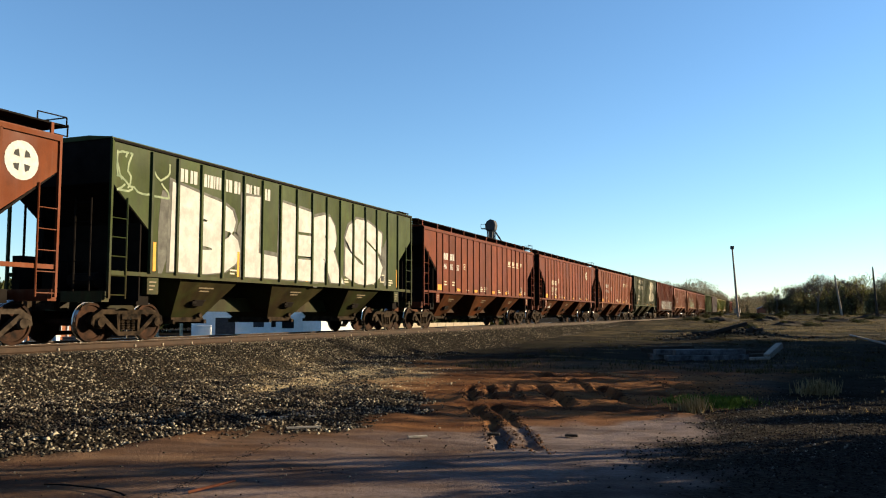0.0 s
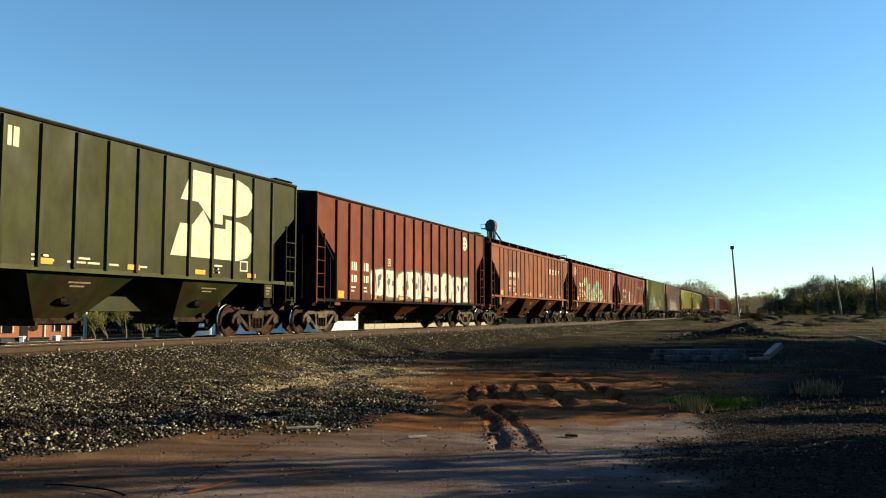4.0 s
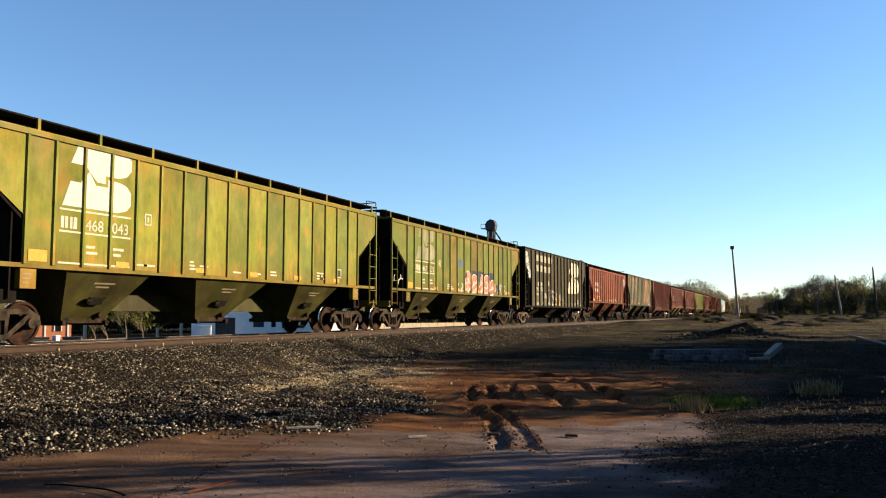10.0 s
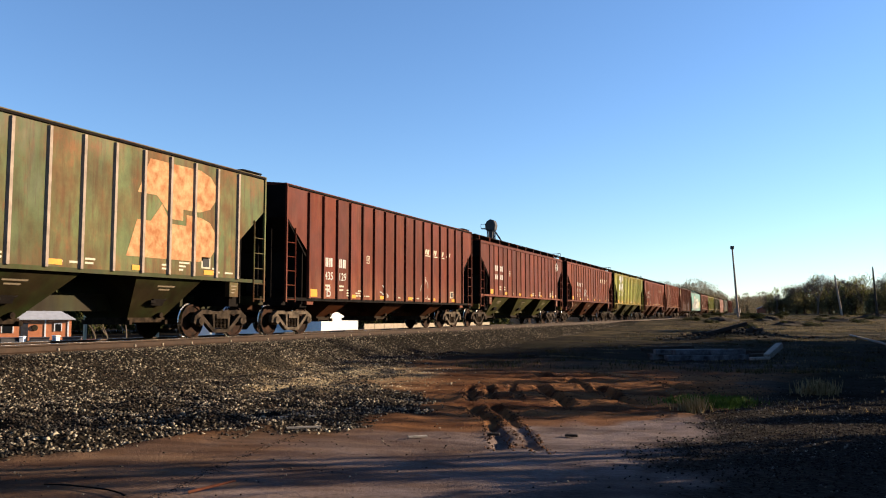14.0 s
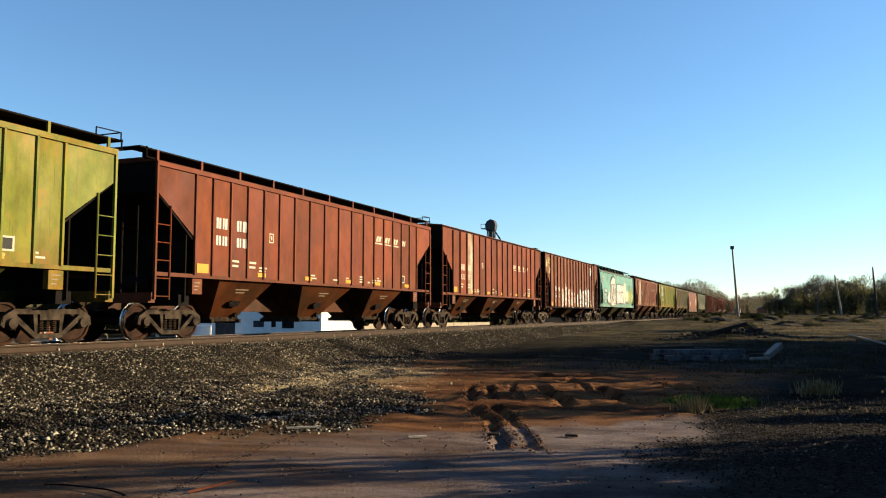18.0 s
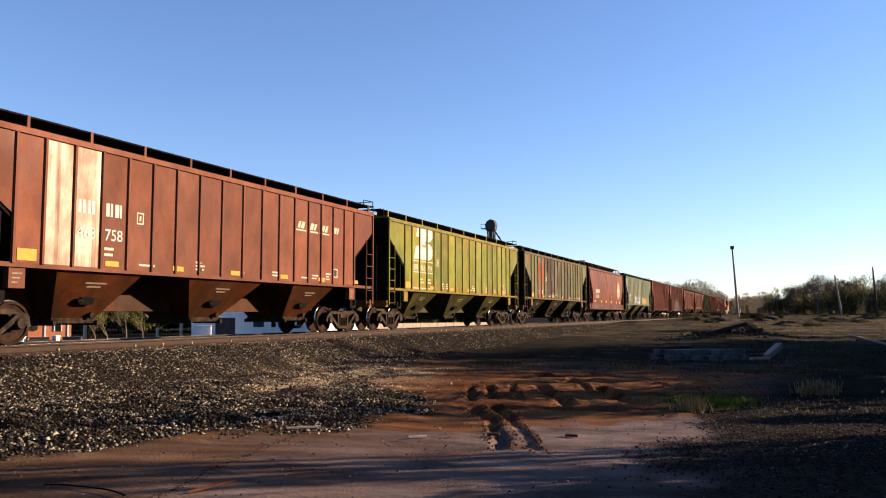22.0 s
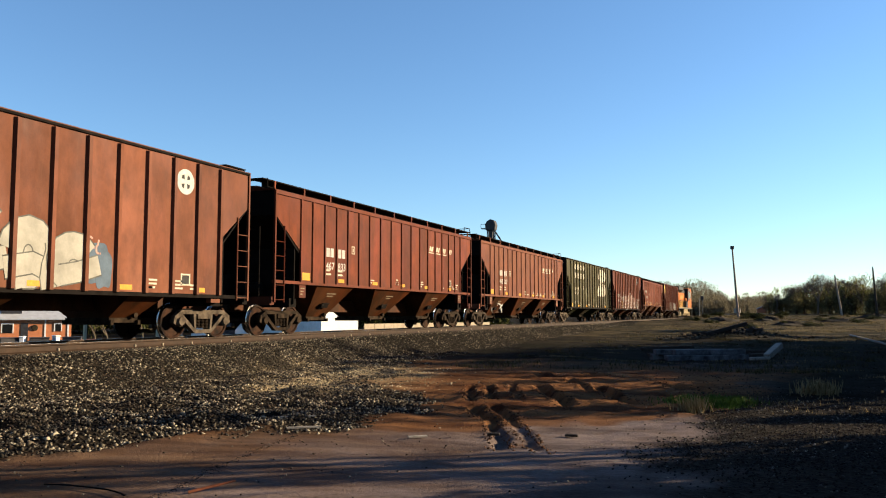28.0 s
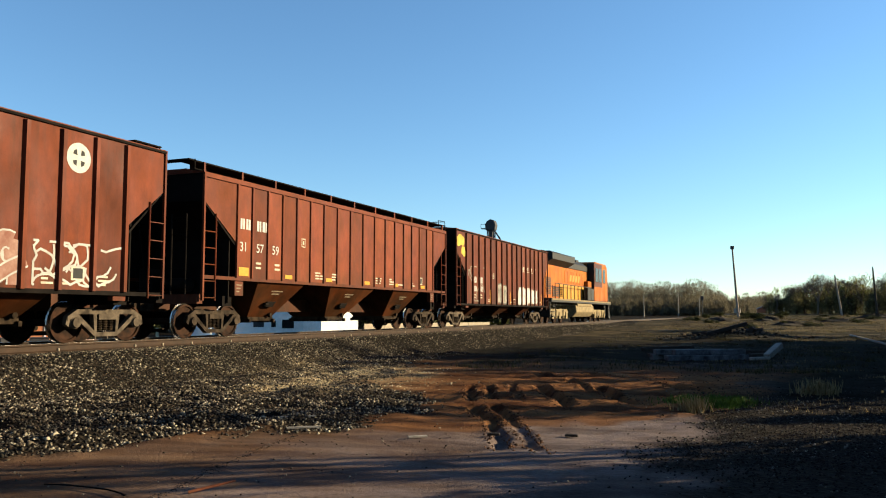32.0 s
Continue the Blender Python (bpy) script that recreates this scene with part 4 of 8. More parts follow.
utility_pole(-4.25, 97.9, 7.9, -0.45, True, "tall grey wooden utility pole beside the tracks")
utility_pole(7.39, 115.0, 5.2, -0.67, False, "leaning grey wooden pole before the thicket")
utility_pole(11.39, 115.0, 6.2, -0.34, False, "dark wooden pole before the thicket", TIE)
for x, y, h in ((-36.0, 240, 6.3), (-28.8, 262, 7.6), (-21.5, 250, 5.6), (-50.5, 262, 6.0)):
    utility_pole(x, y, h, 0.0, False, "thin pale pole beside the far tracks", PALEWOOD)
signal = thing("railway_signal", (-17.8, 215, gz(-17.8, 215)), "dark railway signal on a thin mast", "signal")
part("mast", lambda bm: bar(bm, (0, 0, 0), (0, 0, 4.6), 0.09), DARKMETAL, signal)
part("signal_head", lambda bm: box(bm, -0.35, 0.35, -0.15, 0.15, 4.3, 5.3), DARKMETAL, signal, bevel=0.05)

tower = thing("grain_elevator", (-65.0, 189.1, gz(-65, 189)), "dark steel grain elevator leg with a spout", "grain elevator")
TH = 23.9 - gz(-65, 189)
for dx, dy in ((-0.75, -0.5), (0.85, -0.5), (-0.75, 0.5), (0.85, 0.5)):
    part("leg", lambda bm: bar(bm, (dx, dy, 0), (dx, dy, TH - 2.6), 0.16), DARKMETAL, tower)
part("casing", lambda bm: box(bm, -0.35, 0.45, -0.3, 0.3, 0, TH - 2.4), DARKMETAL, tower)
part("head_house", lambda bm: prism(bm, [(-1.2, TH - 2.7), (-1.3, TH - 1.3), (-0.8, TH - 0.4), (0.1, TH), (1.0, TH - 0.4), (1.4, TH - 1.3), (1.2, TH - 2.7)], 1, -0.9, 0.9), DARKMETAL, tower, bevel=0.08)
part("platform", lambda bm: (box(bm, -2.4, -1.0, -0.8, 0.8, TH - 2.3, TH - 2.15), bar(bm, (-2.35, -0.8, TH - 2.3), (-2.35, -0.8, TH - 1.2), 0.05), bar(bm, (-2.35, -0.8, TH - 1.2), (-1.0, -0.8, TH - 1.2), 0.05)), DARKMETAL, tower)
part("spout", lambda bm: bar(bm, (0.6, 0, TH - 2.4), (5.5, 0, TH - 9.5), 0.2), DARKMETAL, tower)
part("ladder_rail", lambda bm: bar(bm, (1.2, -0.6, 0), (1.2, -0.6, TH - 2.5), 0.05), DARKMETAL, tower)


def shed(name, x, y, w, dpt, eave, peak, rz, openings, label, wall=WHITEWALL, roof=TINROOF):
    """A gabled shed whose gable end looks along -Y before it is turned; openings are (x0, x1, z0, z1) on that end."""
    z = gz(x, y)
    s = thing(name, (x, y, z - 0.05), label, "shed", "sheds beyond the tracks", rz=rz)
    part("wall", lambda bm: prism(bm, [(-w / 2, 0), (-w / 2, eave), (0, peak), (w / 2, eave), (w / 2, 0)], 1, 0, dpt), wall, s)
    for q in (-1, 1):
        part("roof_slope", lambda bm: prism(bm, [(0, peak + 0.02), (0, peak + 0.1), (q * (w / 2 + 0.25), eave - 0.1 + 0.06), (q * (w / 2 + 0.25), eave - 0.16 + 0.06)], 1, -0.2, dpt + 0.2), roof, s)
    for x0, x1, z0, z1 in openings:
        o = part("door" if z0 < 0.1 else "window", lambda bm: box(bm, x0, x1, -0.03, 0.05, z0, z1), DARKMETAL, s, "dark opening")
        part("frame", lambda bm: (box(bm, x0 - 0.08, x0, -0.05, 0.02, z0, z1 + 0.08), box(bm, x1, x1 + 0.08, -0.05, 0.02, z0, z1 + 0.08), box(bm, x0, x1, -0.05, 0.02, z1, z1 + 0.08)), wall, o)
    return s


shed("hut", 0.4, 170.0, 1.8, 2.0, 1.15, 1.3, 10, (), "small pale hut at the end of the field")
shed("hut", -2.6, 171.0, 2.1, 2.4, 0.95, 1.35, 10, (), "small reddish-brown hut at the end of the field", BRICK, DARKMETAL)


def long_building():
    """A long low white building; its wall is built round its openings."""
    b = thing("long_building", (-60.07, 84.53, gz(-60.07, 84.53) - 0.05), "long low white building with dark doors and windows", "building", rz=35.4)
    x0, x1, h = -7.4, 7.9, 3.7
    holes = [(-4.67, -2.16, 0.0, 2.3), (-0.15, 1.29, 1.03, 1.94), (2.03, 2.73, 1.02, 1.93), (3.34, 4.95, 0.87, 2.07)]

    def front(bm):
        edge = x0
        for a, c, z0, z1 in holes:
            box(bm, edge, a, 0, 0.25, 0, h)
            box(bm, a, c, 0, 0.25, z1, h)
            if z0 > 0:
                box(bm, a, c, 0, 0.25, 0, z0)
            edge = c
        box(bm, edge, x1, 0, 0.25, 0, h)
    part("front_wall", front, WHITEWALL, b, "white painted front wall")
    for xa in (x0, x1 - 0.25):
        part("side_wall", lambda bm: box(bm, xa, xa + 0.25, 0.253, 7.0, 0, h), WHITEWALL, b)
    part("back_wall", lambda bm: box(bm, x0 + 0.253, x1 - 0.253, 6.75, 7.0, 0, h), WHITEWALL, b)
    part("floor", lambda bm: box(bm, x0 + 0.253, x1 - 0.253, 0.253, 6.747, 0.0, 0.08), DARKMETAL, b)
    part("roof", lambda bm: prism(bm, [(-0.5, h + 0.003), (-0.5, h + 0.15), (3.5, h + 0.9), (7.5, h + 0.15), (7.5, h + 0.003)], 0, x0 - 0.4, x1 + 0.4), TINROOF, b, "pale metal roof")
    for k, (a, c, z0, z1) in enumerate(holes):
        o = part("door" if z0 == 0 else "window", lambda bm: box(bm, a + 0.04, c - 0.04, 0.12, 0.16, z0 + 0.04, z1 - 0.04), DARKMETAL if k in (0, 1) else GLASS, b, "dark opening")
        part("frame", lambda bm: (box(bm, a, a + 0.07, -0.03, 0.11, z0, z1), box(bm, c - 0.07, c, -0.03, 0.11, z0, z1), box(bm, a + 0.07, c - 0.07, -0.03, 0.11, z1 - 0.07, z1)), WHITEWALL, o)


long_building()
unit = part("utility_box", lambda bm: (box(bm, -0.75, 0.75, -0.5, 0.5, 0.0, 1.22), box(bm, -0.8, 0.8, -0.55, 0.55, 1.22, 1.29), [box(bm, -0.6, 0.6, -0.515, -0.5, z, z + 0.05) for z in (0.4, 0.6, 0.8)]), WHITEWALL, None, bevel=0.015)
unit.matrix_world = pose(-63.6, 79.6, gz(-63.6, 79.6) - 0.02, 0, 0, 35.4)
tagged(unit, "white louvred utility box before the long building", "utility box")
shed("shed", -49.9, 88.0, 5.2, 6, 2.9, 3.6, 60, [], "bright white sunlit shed with a low gable", roof=WHITEWALL)


TANFENCE = plain("dusty_tan_panel", (0.230, 0.195, 0.145), 0.15, 2, 0.85)


def wall_run(x, y, L, h, rz, label):
    s = thing("low_wall", (x, y, gz(x, y) - 0.05), label, "wall", rz=rz)
    for k in range(int(L / 2)):
        part("panel", lambda bm: box(bm, 2 * k, 2 * k + 1.93, 0, 0.12, 0, h), TANFENCE, s)
    return s


wall_run(-50.2, 95.0, 31, 1.5, 76, "long low dusty tan panel fence")
ORANGEWALL = plain("orange_painted_wall", (0.42, 0.16, 0.072), 0.15, 3, 0.85)
GREENWREATH = plain("dark_wreath_leaves", (0.030, 0.022, 0.012), 0.4, 12, 0.9)
bk = thing("painted_house", (-75.9, 65.2, gz(-75.9, 65.2) - 0.05), "orange-painted house with a pale grey hipped roof", "house", rz=48)
part("wall", lambda bm: box(bm, -4.4, 4.4, 0, 6, 0, 2.3), ORANGEWALL, bk, "orange-painted wall")
part("roof", lambda bm: loft(bm, [[(-4.8, -0.4, 2.3), (4.8, -0.4, 2.3), (4.8, 6.4, 2.3), (-4.8, 6.4, 2.3)], [(-4.8, -0.4, 2.42), (4.8, -0.4, 2.42), (4.8, 6.4, 2.42), (-4.8, 6.4, 2.42)], [(-3.0, 2.6, 3.7), (2.6, 2.6, 3.7), (2.6, 3.4, 3.7), (-3.0, 3.4, 3.7)]]), TINROOF, bk, "pale grey hipped metal roof")
part("dormer", lambda bm: prism(bm, [(-2.6, 2.9), (-2.6, 3.35), (-1.6, 3.75), (-0.6, 3.35), (-0.6, 2.9)], 1, 0.9, 3.0), DARKMETAL, bk, "dark gable on the roof")
part("wreath", lambda bm: disc(bm, [(0.0, 0.30), (0.05, 0.34), (0.10, 0.28), (0.10, 0.16)], 16), GREENWREATH, bk, "dark round wreath on the wall", at=(0.75, 0, 1.45)).rotation_euler = (0, 0, -math.pi / 2)
for xp in (-2.9, 1.7, 4.0):
    part("wall_post", lambda bm: box(bm, xp, xp + 0.16, -0.05, 0.0, 0, 2.3), WHITEWALL, bk, "pale upright trim")
for x0, x1, z0 in ((2.75, 3.35, 1.05), (-2.4, -1.4, 0.9)):
    wd = part("window", lambda bm: box(bm, x0, x1, -0.04, 0.1, z0, 1.85), GLASS, bk, "dark window")
    part("frame", lambda bm: (box(bm, x0 - 0.1, x0, -0.06, 0.05, z0, 1.95), box(bm, x1, x1 + 0.1, -0.06, 0.05, z0, 1.95), box(bm, x0, x1, -0.06, 0.05, 1.85, 1.95)), WHITEWALL, wd)
part("door", lambda bm: box(bm, -0.6, 0.1, -0.04, 0.06, 0.0, 1.95), DARKMETAL, bk, "dark door")
for k, (x, c, h, lab) in enumerate(((-4.6, BRICK, 1.75, "rust-red"), (-3.3, WHITEWALL, 1.70, "white"), (-2.2, DARKMETAL, 1.60, "black"), (-1.3, WHITEWALL, 1.70, "white"), (-0.2, DARKMETAL, 1.62, "black"), (0.9, WHITEWALL, 1.75, "white"), (2.0, DARKMETAL, 1.60, "black"), (3.0, BRICK, 1.40, "rust-red"))):
    wx, wy = -49.2 + x * 0.64, 43.6 + x * 0.75
    wd_ = 0.14 if c is WHITEWALL else 0.62
    cr = part("crate", lambda bm: (box(bm, -wd_, wd_, -0.4, 0.4, 0, h), box(bm, -wd_ - 0.04, wd_ + 0.04, -0.44, 0.44, h, h + 0.08)), c, None, bevel=0.02)
    cr.matrix_world = pose(wx, wy, gz(wx, wy) - 0.02, 0, 0, 40 + 13 * (k % 3))
    tagged(cr, lab + " upright bin standing in the yard", "bin", "bins in the yard")
for x, y, sc in ((-53.5, 52.6, 0.5), (-55.0, 55.5, 0.45), (-57.5, 60.5, 0.55), (-60.5, 66.0, 0.5)):
    tree("spring", int(-x), x, y, sc, x * 30, "young trees in the yard")
hut = part("equipment_box", lambda bm: (box(bm, -0.9, 0.9, -0.8, 0.8, 0, 1.9), box(bm, -1.0, 1.0, -0.9, 0.9, 1.9, 2.0)), PALEWOOD, None, bevel=0.02)
hut.location = (-11.1, 250, gz(-11.1, 250) - 0.02)
tagged(hut, "small tan equipment cabin beside the far tracks", "cabin")
PALEPOST = plain("cream_post_paint", (0.40, 0.33, 0.22), 0.15, 6, 0.8)
stand = part("white_stand", lambda bm: (box(bm, -0.55, -0.47, -0.2, 0.2, 0, 0.75), box(bm, 0.45, 0.53, -0.2, 0.2, 0, 0.75), box(bm, -0.55, -0.15, -0.2, 0.2, 0.0, 0.06), box(bm, 0.1, 0.17, -0.1, 0.1, 0, 0.7), box(bm, -0.6, 0.6, -0.22, 0.22, 0.75, 0.80)), WHITEWALL, None, bevel=0.008)
stand.matrix_world = pose(-34.9, 36.5, gz(-34.9, 36.5) - 0.02, 0, 0, 44)
tagged(stand, "low white-legged stand beyond the tracks", "stand")
for x, y, h, c, lab in ((-28.8, 27.8, 3.25, PALEPOST, "tall thin white marker post beyond the tracks"), (-27.9, 31.4, 2.4, PALEPOST, "short white marker post beyond the tracks"), (-27.05, 32.1, 2.5, PALEPOST, "short pale wooden post beyond the tracks")):
    po = part("marker_post", lambda bm: box(bm, -0.06, 0.06, -0.06, 0.06, 0, h), c, None, bevel=0.01)
    po.location = (x, y, gz(x, y) - 0.05)
    tagged(po, lab, "post", "posts beyond the tracks")
# ================= the train =================
WHITE_P = plain("dull_white_lettering", (0.275, 0.275, 0.262), 0.15, 9, 0.7)
YELLOW_P = plain("yellow_reflector", (0.336, 0.151, 0.00672), 0.15, 9, 0.5)
BLACK_P = plain("black_lettering", (0.0168, 0.0168, 0.0168), 0.2, 9, 0.7)
CREAM_B = plain("dusty_cream_stencil", (0.134, 0.109, 0.0756), 0.2, 9, 0.8)
CACHE = {}
W = 1.58              # half width over the side panels


def mesh(key, fill, smooth_faces=False, bevel=0.0):
    if key not in CACHE:
        CACHE[key] = to_mesh(key.split("/")[-1], fill, smooth_faces, bevel)
    return CACHE[key]


def wheelset_fill(r):
    def fill(bm):
        for s in (-1, 1):
            disc(bm, [(s * x, q) for x, q in ((0.68, r + 0.028), (0.70, r + 0.03), (0.715, r + 0.004), (0.805, r - 0.004), (0.81, r - 0.06), (0.775, r - 0.075), (0.76, 0.14), (0.80, 0.12), (0.80, 0.01))], 30)
        disc(bm, [(-0.98, 0.07), (-0.82, 0.085), (0.82, 0.085), (0.98, 0.07)], 12)
    return fill


def side_frame_fill(bm):
    x0, x1 = 0.93, 1.07
    prism(bm, [(-1.13, 0.60), (-0.86, 0.755), (0.86, 0.755), (1.13, 0.60), (1.13, 0.49), (0.80, 0.645), (-0.80, 0.645), (-1.13, 0.49)][::-1], 0, x0, x1)
    prism(bm, [(-0.34, 0.135), (0.34, 0.135), (0.40, 0.235), (-0.40, 0.235)], 0, x0, x1)
    for s in (-1, 1):
        prism(bm, [(s * 0.34, 0.135), (s * 0.96, 0.60), (s * 0.84, 0.66), (s * 0.30, 0.225)], 0, x0 + 0.004, x1 - 0.004)
        prism(bm, [(s * 0.28, 0.23), (s * 0.35, 0.23), (s * 0.40, 0.65), (s * 0.29, 0.65)], 0, x0 + 0.006, x1 - 0.006)
        prism(bm, [(s * 1.13, 0.60), (s * 1.17, 0.42), (s * 1.08, 0.36), (s * 1.04, 0.55)], 0, x0 + 0.01, x1 - 0.01)
        disc(bm, [(0.90, 0.145), (1.06, 0.14), (1.09, 0.115), (1.12, 0.11), (1.12, 0.01)], 14, (0, s * 0.91, 0.457))
    box(bm, 0.90, 1.10, -0.26, 0.26, 0.52, 0.645)


def spring_fill(bm):
    rings = [[bm.verts.new((r * math.cos(6.2832 * k / 9), r * math.sin(6.2832 * k / 9), 0.27 + 0.02 * j)) for k in range(9)] for j, r in enumerate((0.075, 0.05) * 6 + (0.075,))]
    for a, b in zip(rings, rings[1:]):
        for k in range(9):
            bm.faces.new((a[k], a[(k + 1) % 9], b[(k + 1) % 9], b[k]))


WHEELSETS = []


def polish_treads(me, r):
    """Gives the running faces of the wheels their bright worn steel."""
    me.materials.append(RAILTOP)
    for f in me.polygons:
        rad = [math.hypot(me.vertices[v].co.y, me.vertices[v].co.z) for v in f.vertices]
        if min(rad) > r - 0.03 and abs(f.center.x) > 0.70:
            f.material_index = 1
    return me




WHEEL_ME = polish_treads(to_mesh("wheelset", wheelset_fill(0.457)), 0.457)


def add_truck(car, y, cast=None):
    tr = put("truck", mesh("truck", lambda bm: (box(bm, -0.92, 0.92, -0.2, 0.2, 0.46, 0.72), box(bm, -0.35, 0.35, -0.3, 0.3, 0.72, 0.80))), GRIME_AND_SHADE, car, (0, y, 0))
    put("side_frame", mesh("side_frame", side_frame_fill, bevel=0.008), cast or FRAMESTEEL, tr)
    put("side_frame", mesh("side_frame", side_frame_fill), cast or FRAMESTEEL, tr, rot=(0, 0, math.pi))
    for y in (-0.17, 0.0, 0.17):
        put("spring", mesh("spring", spring_fill), STEEL, tr, (1.0, y, 0))
    for dy in (-0.91, 0.91):
        ws = put("wheelset", WHEEL_ME, WHEEL, tr)
        ws.matrix_parent_inverse = Matrix.Translation((0, dy, 0.457))
        WHEELSETS.append(ws)
    return tr


SPEC = {
    "A": dict(L=16.82, end=1.44, n=17, zb=1.66, zt=4.38, rib=0.045, ribw=0.05),
    "B": dict(L=16.30, end=1.28, n=15, zb=1.15, zt=4.65, rib=0.075, ribw=0.085),
    "C": dict(L=16.30, end=1.28, n=15, zb=1.62, zt=4.65, rib=0.060, ribw=0.065),
}
HALF = (1.44, 2.14, 2.91, 3.69, 4.48, 5.29, 6.13, 7.02, 7.94)      # ribs of the long cars, closer together towards the ends
RIBS = {"A": HALF + tuple(16.82 - y for y in reversed(HALF))}
for kd in ("B", "C"):
    RIBS[kd] = tuple(1.28 + k * (16.30 - 2.56) / 15 for k in range(16))
SL0, SL1 = 3.66, 2.62   # heights of the cut corner at the end and at the first rib


def bay_fill(y0, y1, ztop, h=0.62):
    c = (y0 + y1) / 2

    def fill(bm):
        loft(bm, [[(-1.52, y0, ztop), (1.52, y0, ztop), (1.52, y1, ztop), (-1.52, y1, ztop)],
                  [(-0.66, c - h, 0.56), (0.66, c - h, 0.56), (0.66, c + h, 0.56), (-0.66, c + h, 0.56)]])
    return fill


def gate_fill(c, h=0.62):
    """The sliding outlet gate under a bay: frame, two rails and the pinion shaft."""
    def fill(bm):
        box(bm, -0.70, 0.70, c - h - 0.03, c + h + 0.03, 0.44, 0.56)
        box(bm, -0.78, 0.78, c - h - 0.05, c - h + 0.04, 0.39, 0.50)
        box(bm, -0.78, 0.78, c + h - 0.04, c + h + 0.05, 0.39, 0.50)
        bar(bm, (-0.82, c + h * 0.6, 0.62), (0.82, c + h * 0.6, 0.62), 0.03)
        bar(bm, (0.74, c + h * 0.6, 0.62), (0.84, c + h * 0.6, 0.62), 0.07, 8)
    return fill


def ladder_fill(z0, z1, y, width, x=W + 0.02):
    def fill(bm):
        bar(bm, (x, y, z0), (x, y, z1), 0.022)
        k = z0 + 0.08
        while k < z1 - 0.1:
            bar(bm, (x, y, k), (x, y + width, k), 0.014, 5)
            k += 0.44
    return fill


# cars whose far end can be seen through
OPEN_ENDED = ("orange-brown ribbed covered hopper car with a round white emblem", "bright oxide-red ribbed covered hopper car with white stencils", "red ribbed hopper car with faint chalky tags")


# cars whose near end has no blackout plate added across its far side
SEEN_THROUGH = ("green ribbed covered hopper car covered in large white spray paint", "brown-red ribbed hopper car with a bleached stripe")


